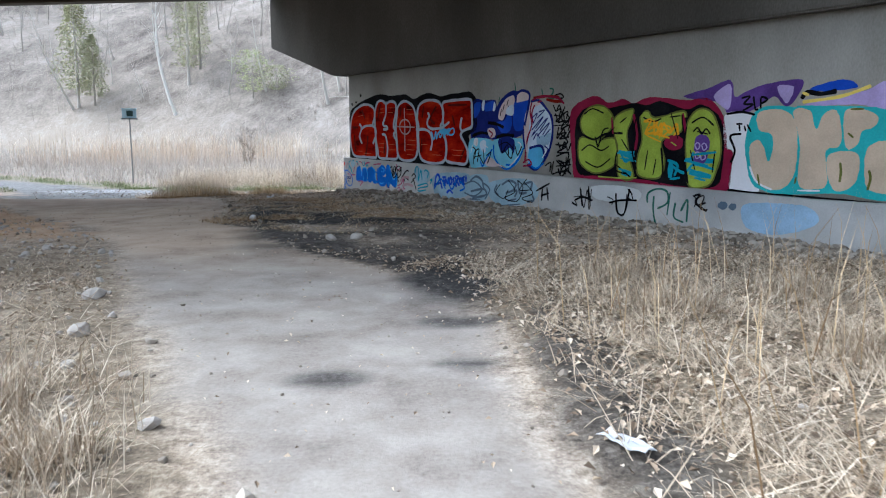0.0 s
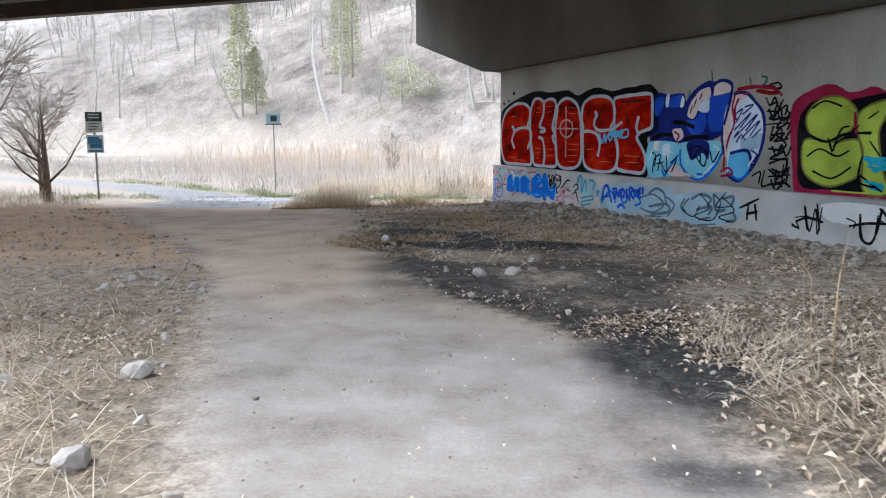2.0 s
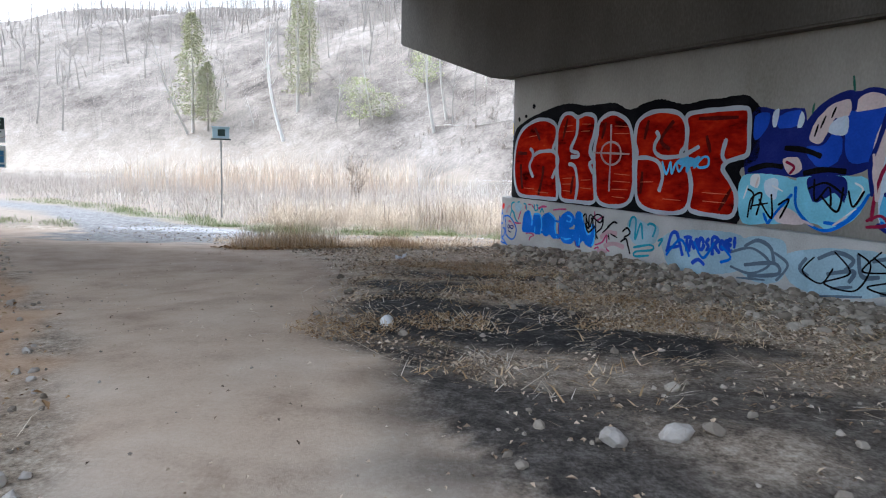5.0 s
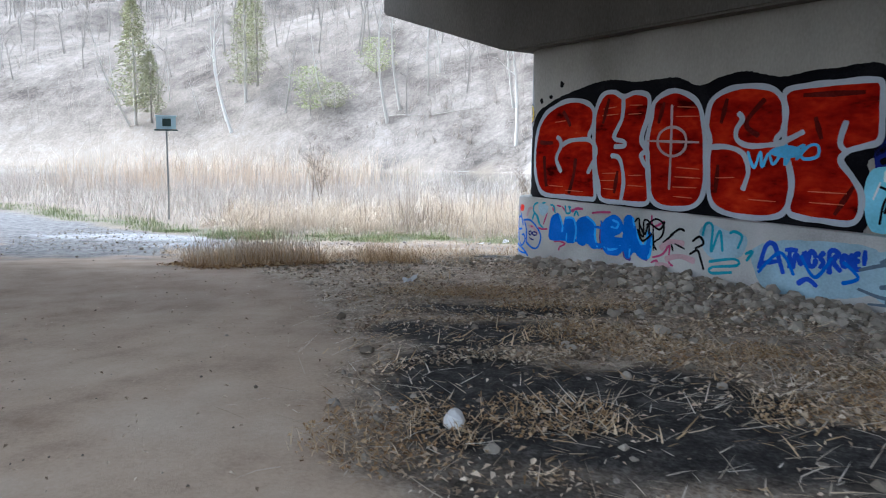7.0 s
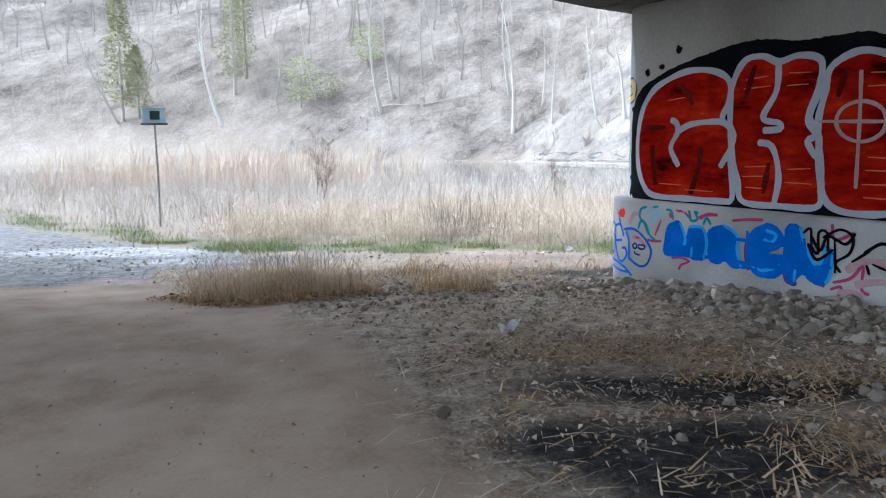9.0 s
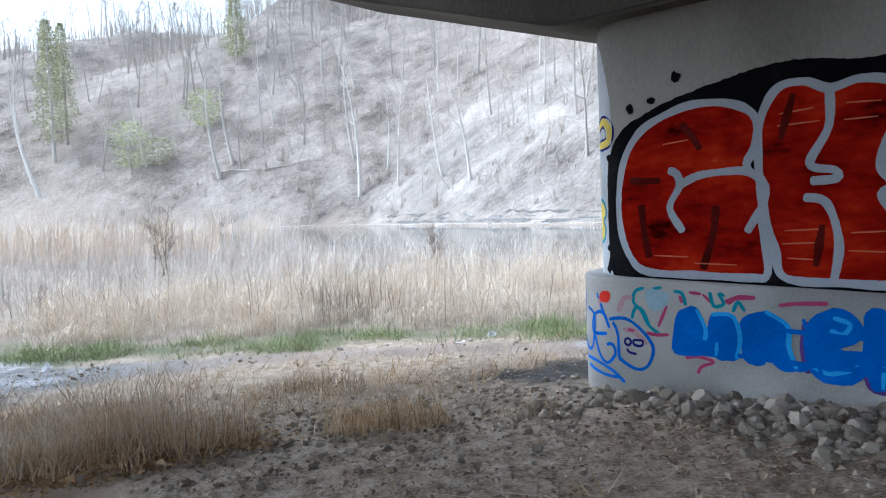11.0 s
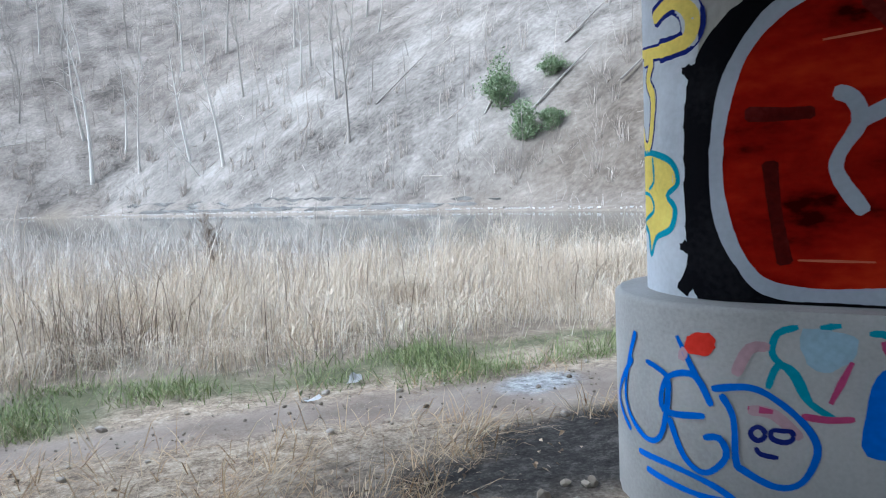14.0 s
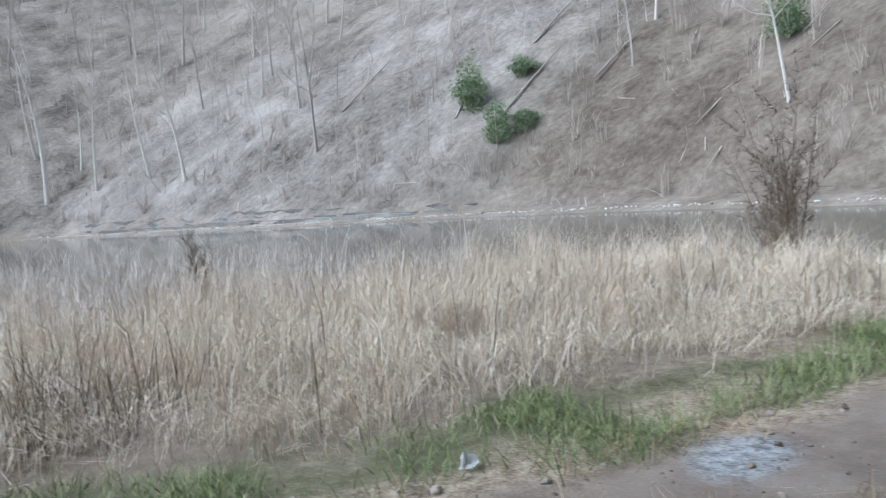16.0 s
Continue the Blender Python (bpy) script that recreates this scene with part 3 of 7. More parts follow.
# bluish tone standing in for skylight on the pier's rounded end
P_NOSE = paint("nose_skylight", (0.52, 0.55, 0.60), 0.2)
P_BEIGE, P_BABYBLUE, P_WASHBLUE = paint("beige_paint", (0.55, 0.44, 0.33), 0.2), paint("baby_blue_paint", (0.30, 0.44, 0.60), 0.3), paint("thin_blue_wash", (0.30, 0.43, 0.52), 0.3)
# sprayed red, with thin horizontal streaks where the coat missed
P_RED = material("sprayed_red_paint", [(0.34, (0.035, 0.001, 0.001)), (0.42, (0.20, 0.004, 0.002)), (0.53, (0.31, 0.009, 0.003)), (0.66, (0.46, 0.026, 0.006)), (0.76, (0.62, 0.14, 0.05))], scale=1.7, fine=9, spec=0.0, rough=0.9, bump=0.1, bump_size=0.004, grain=0.25, stretch=(1, 1, 2.2))


def on_pier(surface, a, z, lift):
    """Local point of the pier from the length a along its skin (below 0: round the end) and the height."""
    r, c, off = (0.5, 0.24, 0.0) if surface == "w" else (0.7, 0.27, -0.2)
    if a >= 0:
        return (c + a, off - lift, z)
    ang = -a / r
    return (c - (r + lift) * math.sin(ang), 0.5 - (r + lift) * math.cos(ang), z)


def knots(text):
    return [tuple(float(v) for v in pair.split(",")) for pair in text.split()]


def curve_through(pts, closed, step=0.05):
    """A smooth line through the knots (Catmull-Rom)."""
    n = len(pts)
    if n == 2 and not closed:
        return [pts[0], ((pts[0][0] + pts[1][0]) / 2, (pts[0][1] + pts[1][1]) / 2), pts[1]]
    P = [np.array(p) for p in pts]
    out = []
    for i in range(n if closed else n - 1):
        p1, p2 = P[i], P[(i + 1) % n]
        p0 = P[i - 1] if closed or i else p1
        p3 = P[(i + 2) % n] if closed or i + 2 < n else p2
        m = max(3, int(np.linalg.norm(p2 - p1) / step))
        for k in range(m):
            q = k / m
            out.append(tuple(0.5 * (2 * p1 + (p2 - p0) * q + (2 * p0 - 5 * p1 + 4 * p2 - p3) * q * q + (3 * p1 - p0 - 3 * p2 + p3) * q ** 3)))
    if not closed:
        out.append(tuple(P[-1]))
    return out


COATS = {}


def graffiti(name, surface, label):
    ob = tagged(new(name), label)
    ob.parent = pier
    COATS[name] = [surface, 0]
    return ob, name


def coat(piece, layer):
    COATS[piece[1]][1] += 1
    return COATS[piece[1]][0], 0.0014 + 0.0009 * layer + 0.00002 * COATS[piece[1]][1]


def fill(piece, name, mat, layer, text):
    spots_at = knots(text)
    from_line = curve_through(spots_at, True, 0.025 if min(a for a, z in spots_at) < 0 else 0.05)
    surface, lift = coat(piece, layer)
    rs = random.Random(len(text))
    line = [Vector((a + rs.uniform(-0.006, 0.006), z + rs.uniform(-0.006, 0.006))) for a, z in from_line]
    n, extra = len(line), []
    amin, amax, zmin, zmax = min(p.x for p in line), min(0.15, max(p.x for p in line)), min(p.y for p in line), max(p.y for p in line)
    if amin < 0:
        extra = [Vector((a, z)) for a in np.arange(amin, amax, 0.022) for z in np.arange(zmin, zmax, 0.07)]
    res = geometry.delaunay_2d_cdt(line + extra, [(i, (i + 1) % n) for i in range(n)], [list(range(n))], 1, 1e-5)
    bm = bmesh.new()
    vs = [bm.verts.new(on_pier(surface, p.x, p.y, lift)) for p in res[0]]
    for f in res[2]:
        bm.faces.new([vs[i] for i in f])
    bmesh.ops.recalc_face_normals(bm, faces=bm.faces[:])
    return part(name, bm, mat, piece[0])


def stroke(piece, name, mat, layer, width, text, closed=False):
    surface, lift = coat(piece, layer)
    rs = random.Random(len(text) + 7)
    bm = bmesh.new()
    for part_no, chunk in enumerate(text.split(" / ")):
        line = curve_through(knots(chunk), closed, 0.022)
        n = len(line)
        left, right = [], []
        for i, p in enumerate(line):
            q0, q1 = (line[i - 1], line[(i + 1) % n]) if closed else (line[max(i - 1, 0)], line[min(i + 1, n - 1)])
            dx, dy = q1[0] - q0[0], q1[1] - q0[1]
            l = math.hypot(dx, dy) + 1e-9
            w = width / 2 * (1 + 0.1 * math.sin(i * 0.35 + len(text)) + rs.uniform(-0.05, 0.05))
            if not closed and i in (0, n - 1):
                w *= 0.6
            left.append(bm.verts.new(on_pier(surface, p[0] - dy / l * w, p[1] + dx / l * w, lift + part_no * 0.00003)))
            right.append(bm.verts.new(on_pier(surface, p[0] + dy / l * w, p[1] - dx / l * w, lift + part_no * 0.00003)))
        for i in range(n if closed else n - 1):
            j = (i + 1) % n
            bm.faces.new((right[i], right[j], left[j], left[i]))
    return part(name, bm, mat, piece[0])


piece = graffiti("red_graffiti", "w", "red bubble lettering with silver outlines on a black painted ground")
fill(piece, "black_ground", P_BLACK, 0, "-0.22,1.03 -0.28,1.24 -0.29,1.86 -0.22,2.14 -0.05,2.34 0.13,2.43 0.40,2.53 1.01,2.67 1.41,2.70 1.79,2.64 2.15,2.65 2.46,2.64 2.76,2.52 3.06,2.60 3.38,2.64 3.70,2.56 3.88,2.54 4.20,2.58 4.39,2.58 4.81,2.60 4.98,2.50 5.06,2.38 5.07,2.02 5.06,1.77 4.92,1.68 4.80,1.59 4.89,1.36 4.89,1.13 4.85,0.96 4.72,0.84 4.29,0.84 3.94,0.85 3.92,0.83 3.41,0.84 2.81,0.91 2.03,0.93 1.21,0.97")
fill(piece, "letter", P_RED, 1, "-0.13,1.75 -0.06,2.06 0.09,2.28 0.29,2.39 0.54,2.46 0.80,2.45 0.99,2.38 1.07,2.27 1.06,2.09 0.99,1.93 1.12,1.77 1.09,1.54 1.12,1.34 1.13,1.08 1.01,1.05 0.60,1.06 0.13,1.08 -0.03,1.21 -0.12,1.45")
stroke(piece, "outline", P_SILVER, 3, 0.066, "-0.13,1.75 -0.06,2.06 0.09,2.28 0.29,2.39 0.54,2.46 0.80,2.45 0.99,2.38 1.07,2.27 1.06,2.09 0.99,1.93 1.12,1.77 1.09,1.54 1.12,1.34 1.13,1.08 1.01,1.05 0.60,1.06 0.13,1.08 -0.03,1.21 -0.12,1.45", True)
fill(piece, "letter", P_RED, 1, "1.08,1.90 1.09,2.25 1.22,2.50 1.42,2.53 1.59,2.46 1.80,2.50 2.01,2.43 2.00,2.17 1.91,1.88 2.02,1.71 2.03,1.47 2.07,1.22 2.03,1.04 1.66,1.03 1.26,1.06 1.19,1.28 1.12,1.54")
stroke(piece, "outline", P_SILVER, 3, 0.066, "1.08,1.90 1.09,2.25 1.22,2.50 1.42,2.53 1.59,2.46 1.80,2.50 2.01,2.43 2.00,2.17 1.91,1.88 2.02,1.71 2.03,1.47 2.07,1.22 2.03,1.04 1.66,1.03 1.26,1.06 1.19,1.28 1.12,1.54", True)
fill(piece, "letter", P_RED, 1, "2.06,2.12 2.11,2.36 2.35,2.48 2.59,2.43 2.77,2.29 2.86,2.02 2.89,1.75 2.91,1.40 2.86,1.13 2.66,1.01 2.28,1.01 2.10,1.14 2.05,1.47 2.01,1.84")
stroke(piece, "outline", P_SILVER, 3, 0.066, "2.06,2.12 2.11,2.36 2.35,2.48 2.59,2.43 2.77,2.29 2.86,2.02 2.89,1.75 2.91,1.40 2.86,1.13 2.66,1.01 2.28,1.01 2.10,1.14 2.05,1.47 2.01,1.84", True)
fill(piece, "letter", P_RED, 1, "2.90,2.05 2.95,2.32 3.19,2.45 3.51,2.46 3.76,2.39 3.89,2.19 3.87,1.95 3.80,1.83 3.94,1.64 4.01,1.39 3.99,1.15 3.87,0.99 3.49,0.95 3.11,1.02 2.97,1.21 2.94,1.63 2.95,1.86")
stroke(piece, "outline", P_SILVER, 3, 0.066, "2.90,2.05 2.95,2.32 3.19,2.45 3.51,2.46 3.76,2.39 3.89,2.19 3.87,1.95 3.80,1.83 3.94,1.64 4.01,1.39 3.99,1.15 3.87,0.99 3.49,0.95 3.11,1.02 2.97,1.21 2.94,1.63 2.95,1.86", True)
fill(piece, "letter", P_RED, 1, "3.88,2.37 4.14,2.42 4.47,2.43 4.79,2.43 4.89,2.37 4.91,2.05 4.90,1.82 4.75,1.76 4.59,1.71 4.53,1.61 4.66,1.44 4.76,1.27 4.76,1.06 4.66,0.96 4.38,0.97 4.14,0.99 3.99,1.06 4.01,1.34 3.95,1.59 3.90,1.81 3.89,2.12")
stroke(piece, "outline", P_SILVER, 3, 0.066, "3.88,2.37 4.14,2.42 4.47,2.43 4.79,2.43 4.89,2.37 4.91,2.05 4.90,1.82 4.75,1.76 4.59,1.71 4.53,1.61 4.66,1.44 4.76,1.27 4.76,1.06 4.66,0.96 4.38,0.97 4.14,0.99 3.99,1.06 4.01,1.34 3.95,1.59 3.90,1.81 3.89,2.12", True)
stroke(piece, "outline", P_SILVER, 4, 0.062, "0.34,1.94 0.41,1.91 0.44,1.81 0.36,1.67 0.36,1.58 0.46,1.42 / 0.44,1.81 0.60,1.88 0.83,1.90 0.99,1.89 1.12,1.81 / 1.12,1.63 1.04,1.51 0.98,1.41 / 1.59,2.46 1.58,2.18 1.45,1.92 1.62,1.86 1.63,1.80 1.45,1.79 / 1.40,1.67 1.56,1.62 1.64,1.33 1.60,1.03 / 2.02,2.16 1.93,1.92 2.00,1.74 1.92,1.67 2.01,1.51 / 3.31,2.17 3.37,2.09 3.30,1.97 3.32,1.85 3.48,1.78 3.75,1.79 3.86,1.81 4.12,1.93 / 2.96,1.77 3.19,1.77 3.40,1.69 3.48,1.49 3.42,1.26 / 4.56,2.03 4.51,1.80 4.59,1.70")
stroke(piece, "crosshair", P_FADE, 5, 0.035, "2.38,2.31 2.39,1.87 2.39,1.23 / 2.01,1.86 2.80,1.83 / 2.62,1.84 2.59,1.74 2.48,1.67 2.35,1.67 2.23,1.74 2.18,1.85 2.22,1.96 2.33,2.02 2.46,2.02 2.58,1.95 2.62,1.84")
stroke(piece, "shade", P_SOOT, 2, 0.06, "0.46,2.32 0.55,2.21 0.62,2.09 / -0.01,1.87 0.14,1.86 0.27,1.86 / 0.09,1.66 0.11,1.44 0.15,1.20 / 0.74,1.63 0.71,1.39 0.62,1.11 / 1.24,2.11 1.34,2.45 / 1.48,1.15 1.53,1.46 / 2.18,2.08 2.26,2.35 / 3.09,2.05 3.16,2.34 / 3.06,1.22 3.08,1.56 / 3.64,2.31 3.42,2.04 3.59,1.89 / 4.08,2.32 4.73,2.31 / 4.31,1.84 4.23,2.08 / 4.50,1.04 4.68,1.35")
stroke(piece, "streak", P_STREAK, 2, 0.014, "1.24,2.31 1.48,2.33 / 1.22,2.22 1.52,2.23 / 1.26,1.42 1.52,1.43 / 1.24,1.32 1.54,1.33 / 1.28,1.21 1.50,1.20 / 1.70,2.34 1.92,2.33 / 1.68,2.22 1.90,2.22 / 1.72,1.40 1.96,1.41 / 1.70,1.27 1.98,1.26 / 2.46,2.28 2.74,2.26 / 2.44,2.16 2.78,2.15 / 2.48,1.52 2.82,1.50 / 2.46,1.40 2.84,1.39 / 2.44,1.27 2.80,1.27 / 2.46,1.15 2.74,1.14 / 3.05,1.40 3.30,1.41 / 3.50,1.16 3.84,1.15 / 4.20,1.28 4.62,1.27 / 4.22,1.16 4.60,1.15 / 0.20,1.22 0.50,1.21 / 0.55,1.16 0.90,1.15 / 0.30,2.16 0.52,2.18")
stroke(piece, "light_tag", P_SKYBLUE, 6, 0.035, "3.46,1.72 3.55,1.53 3.62,1.71 3.65,1.54 3.72,1.69 3.78,1.57 3.87,1.69 3.93,1.78 3.92,1.57 4.01,1.71 4.13,1.78 4.05,1.63 4.18,1.77 4.28,1.77 4.28,1.66 4.14,1.63 4.08,1.69")
fill(piece, "light_tag", P_SKYBLUE, 5, "4.13,1.71 4.08,1.66 3.94,1.64 3.80,1.66 3.73,1.71 3.79,1.76 3.93,1.78 4.07,1.75")
fill(piece, "spatter", P_BLACK, 1, "0.47,2.71 0.45,2.67 0.42,2.66 0.39,2.69 0.39,2.74 0.41,2.76 0.45,2.74")
fill(piece, "spatter", P_BLACK, 1, "0.04,2.49 0.03,2.46 -0.00,2.45 -0.03,2.48 -0.03,2.51 -0.00,2.54 0.03,2.52")
fill(piece, "spatter", P_BLACK, 1, "0.24,2.54 0.23,2.51 0.20,2.51 0.17,2.53 0.17,2.56 0.20,2.57 0.22,2.57")
fill(piece, "spatter", P_BLACK, 1, "0.96,2.60 0.94,2.56 0.90,2.55 0.87,2.58 0.87,2.62 0.89,2.65 0.94,2.64")
piece = graffiti("blue_graffiti", "w", "blue and white lettering painted over older tags")
fill(piece, "blue_ground", P_NAVY, 0, "4.94,2.36 5.31,2.38 5.66,2.37 5.72,2.18 5.84,2.34 6.13,2.51 6.60,2.52 6.70,2.29 6.62,1.97 6.54,1.68 6.25,1.55 5.70,1.51 5.35,1.55 4.88,1.54")
fill(piece, "pale_fill", P_CYAN, 0, "4.83,1.50 5.35,1.55 5.62,1.48 5.66,1.53 6.25,1.55 6.50,1.52 6.54,1.32 6.36,1.02 6.09,0.89 5.89,0.96 5.62,0.95 5.27,0.91 4.86,0.93")
fill(piece, "blue_patch", P_BLUE, 1, "6.22,2.29 6.44,2.30 6.66,2.32 6.59,2.00 6.54,1.74 6.27,1.72 6.20,1.98")
fill(piece, "blue_patch", P_BLUE, 1, "5.30,2.26 5.41,2.33 5.63,2.35 5.60,2.17 5.35,2.14")
fill(piece, "blue_patch", P_BLUE, 1, "4.98,2.31 5.19,2.34 5.17,2.16 5.00,2.00")
fill(piece, "blue_patch", P_BLUE, 1, "5.70,1.89 5.93,1.92 6.05,2.05 6.17,1.98 6.13,1.72 5.89,1.65")
fill(piece, "white_patch", P_PALEBLUE, 2, "5.25,2.35 5.33,2.38 5.30,2.17 5.24,2.18")
fill(piece, "white_patch", P_PALEBLUE, 2, "5.63,2.34 5.68,2.25 5.65,2.15 5.58,2.15")
fill(piece, "white_patch", P_PINKWHITE, 2, "5.76,1.99 5.82,2.21 6.01,2.39 6.23,2.45 6.23,2.26 6.07,2.23 5.97,2.05 5.89,1.93")
fill(piece, "white_patch", P_PALEBLUE, 3, "6.05,2.20 6.22,2.26 6.22,2.06 6.13,2.03 5.99,2.07")
fill(piece, "white_patch", P_PINKWHITE, 2, "6.29,2.31 6.32,2.46 6.52,2.51 6.67,2.42 6.64,2.34 6.44,2.31")
fill(piece, "white_patch", P_PINKWHITE, 2, "5.43,1.75 5.62,1.77 5.68,1.62 5.54,1.55 5.45,1.63")
fill(piece, "white_patch", P_WHITE, 1, "4.99,1.54 5.11,1.54 5.09,1.38 4.97,1.41")
fill(piece, "white_patch", P_PALEBLUE, 1, "5.19,1.47 5.37,1.49 5.35,1.23 5.21,1.30")
fill(piece, "white_patch", P_PINKWHITE, 1, "5.35,1.09 5.54,1.13 5.76,0.95 5.39,0.94")
fill(piece, "round_letter", P_PALEBLUE, 1, "6.54,1.87 6.60,2.13 6.76,2.32 6.95,2.34 7.11,2.17 7.29,1.94 7.32,1.57 7.22,1.26 7.11,1.04 6.87,0.91 6.68,1.00 6.63,1.32 6.56,1.55")
fill(piece, "round_letter", P_PINKWHITE, 2, "6.54,1.87 6.61,2.13 6.76,2.30 6.99,2.32 7.05,2.25 6.83,2.18 6.72,1.96 6.67,1.64 6.64,1.26 6.55,1.52")
fill(piece, "round_letter", P_SKYBLUE, 2, "6.70,1.34 6.85,1.38 7.04,1.39 7.13,1.14 6.91,0.94 6.68,1.03")
fill(piece, "round_letter", P_BABYBLUE, 2, "6.91,1.56 7.11,1.61 7.31,1.65 7.24,1.42 6.95,1.38")
fill(piece, "dark_blot", P_NAVY, 2, "5.76,1.50 5.97,1.54 6.25,1.52 6.25,1.23 6.13,1.35 6.03,1.28 5.86,1.23")
stroke(piece, "dark_blot", P_BLACK, 3, 0.07, "4.92,1.60 5.19,1.67 5.43,1.65 / 5.70,1.57 5.97,1.62 6.25,1.60 / 5.43,1.89 5.70,1.86 5.93,1.78")
stroke(piece, "outline", P_NAVY, 4, 0.055, "5.70,2.16 5.84,2.34 6.09,2.50 6.27,2.51 6.29,2.31 / 6.28,2.44 6.44,2.54 6.66,2.48 6.68,2.32 6.60,1.97 6.52,1.65 6.58,1.32 / 6.72,2.30 6.95,2.31 7.15,2.15 7.31,1.94 7.33,1.57 7.20,1.20 6.91,0.90 6.64,1.00 / 6.70,1.34 7.04,1.38 7.14,1.12")
stroke(piece, "outline", P_COBALT, 4, 0.04, "5.62,1.41 5.65,1.14 5.86,0.93 6.09,0.89 6.36,1.06 6.54,1.35 / 5.26,0.91 5.39,1.09 5.58,1.31 / 5.26,0.91 5.19,1.05 / 6.68,1.03 6.89,0.92 7.11,1.04 / 6.01,0.98 6.25,0.99 6.44,1.19")
stroke(piece, "scribble", P_BLACK, 5, 0.028, "4.96,0.97 5.00,1.22 5.15,1.30 5.09,1.01 / 5.11,1.23 5.31,0.99 5.29,1.30 / 5.00,1.13 5.25,1.18 / 4.92,1.36 5.03,1.29 5.00,1.08 / 5.39,1.16 5.54,1.24 5.43,0.99 / 5.86,1.51 5.89,1.24 6.05,1.41 6.09,1.18 / 5.78,1.38 6.01,1.46 6.25,1.32 / 5.95,1.31 6.17,1.12 6.23,1.42 / 6.29,1.38 6.36,1.19 6.48,1.38 / 5.86,2.17 5.82,2.02 / 5.95,2.27 5.89,2.12 / 6.07,2.37 6.02,2.24")
stroke(piece, "scribble", P_NAVY, 5, 0.026, "6.76,1.96 6.91,2.05 6.79,1.83 / 6.76,1.71 7.07,1.98 6.87,1.74 / 6.79,1.61 7.19,1.95 6.99,1.70 / 6.91,1.58 7.24,1.85 7.07,1.61 / 6.95,2.08 7.11,2.11 6.91,1.96 / 6.76,1.58 6.85,1.71 / 7.11,1.58 7.28,1.73 / 6.81,1.51 6.91,1.64 6.99,1.54 / 7.11,1.39 7.22,1.32 7.15,1.20")
stroke(piece, "red_line", P_MAROON, 4, 0.04, "6.75,2.28 6.71,2.09 6.76,1.83 6.66,1.58 6.60,1.32 6.58,1.03 / 6.83,2.23 6.76,2.06 6.79,1.87 / 6.76,2.33 7.07,2.39 7.46,2.34 7.63,2.22 / 6.91,2.28 7.03,2.30 / 6.52,1.03 6.68,1.10 6.76,1.00 6.52,0.96 / 5.46,1.72 5.58,1.65 5.52,1.56")
stroke(piece, "red_line", P_DARKRED, 3, 0.06, "6.79,2.37 7.15,2.39 7.50,2.35 / 7.15,2.33 7.38,2.28 7.58,2.27")
stroke(piece, "scribble", P_PINKWHITE, 5, 0.03, "5.80,2.06 5.86,2.19 5.95,2.27 / 6.55,1.81 6.58,1.58 6.62,1.26 / 5.70,1.00 5.89,0.93 / 5.09,1.51 5.05,1.37 / 6.13,0.95 6.29,1.07")
stroke(piece, "scribble", P_WHITE, 5, 0.022, "7.07,1.14 7.15,1.26 7.19,1.42 / 6.25,1.05 6.40,1.17 / 4.88,1.22 4.94,1.40 / 6.36,1.47 6.46,1.40 6.40,1.25 / 5.29,1.41 5.45,1.34")
stroke(piece, "tag", P_BLACK, 1, 0.03, "7.34,2.21 7.42,2.08 7.50,2.20 7.58,2.04 7.65,2.17 / 7.36,2.00 7.54,1.97 7.42,1.88 7.65,1.87 / 7.69,2.02 7.77,1.93 7.71,1.78 / 7.34,1.79 7.73,1.81 / 7.15,0.98 7.30,1.05 7.28,0.86 / 7.38,1.08 7.34,0.83 7.50,0.87 / 7.54,1.05 7.65,1.02 7.58,0.87 7.77,0.90 / 7.38,2.40 7.54,2.42 7.60,2.34 7.42,2.34")
stroke(piece, "tag", P_BLACK, 1, 0.035, "7.42,2.09 7.55,2.12 7.51,1.97 7.72,2.07 7.69,1.92 / 7.47,1.85 7.64,1.88 7.56,1.73 7.77,1.80 7.74,1.69 / 7.46,1.62 7.70,1.65 7.53,1.53 7.78,1.57 / 7.49,1.46 7.58,1.30 7.66,1.47 7.75,1.30 7.83,1.45 / 7.45,1.18 7.75,1.26 7.72,1.06 7.50,1.10 / 7.44,0.98 7.84,1.02 / 7.59,1.10 7.57,0.82 / 7.71,1.18 7.70,0.82 / 7.80,1.10 7.77,0.86 / 7.46,0.85 7.72,0.90 7.85,0.83 / 7.40,2.04 7.49,1.89 7.60,2.04 7.67,1.84 7.79,1.97 / 7.50,1.77 7.46,1.54 7.63,1.73 7.68,1.53 7.80,1.70 / 7.42,1.42 7.68,1.37 7.47,1.26 7.79,1.26 / 7.52,1.65 7.74,1.47 7.53,1.38 / 7.61,2.12 7.58,1.91 7.75,1.88 / 7.45,1.10 7.65,0.98 7.82,1.14 / 7.50,0.94 7.60,0.78 7.76,0.96")
stroke(piece, "tag", P_DARKGREEN, 1, 0.035, "6.25,2.72 6.28,2.50 / 7.02,2.55 7.05,2.42 / 7.23,2.54 7.33,2.52 7.31,2.43 7.21,2.36 7.37,2.34 / 5.79,2.43 5.77,2.30 / 7.42,2.25 7.61,2.35")
piece = graffiti("lime_graffiti", "w", "lime green letters with a maroon outline and orange tag")
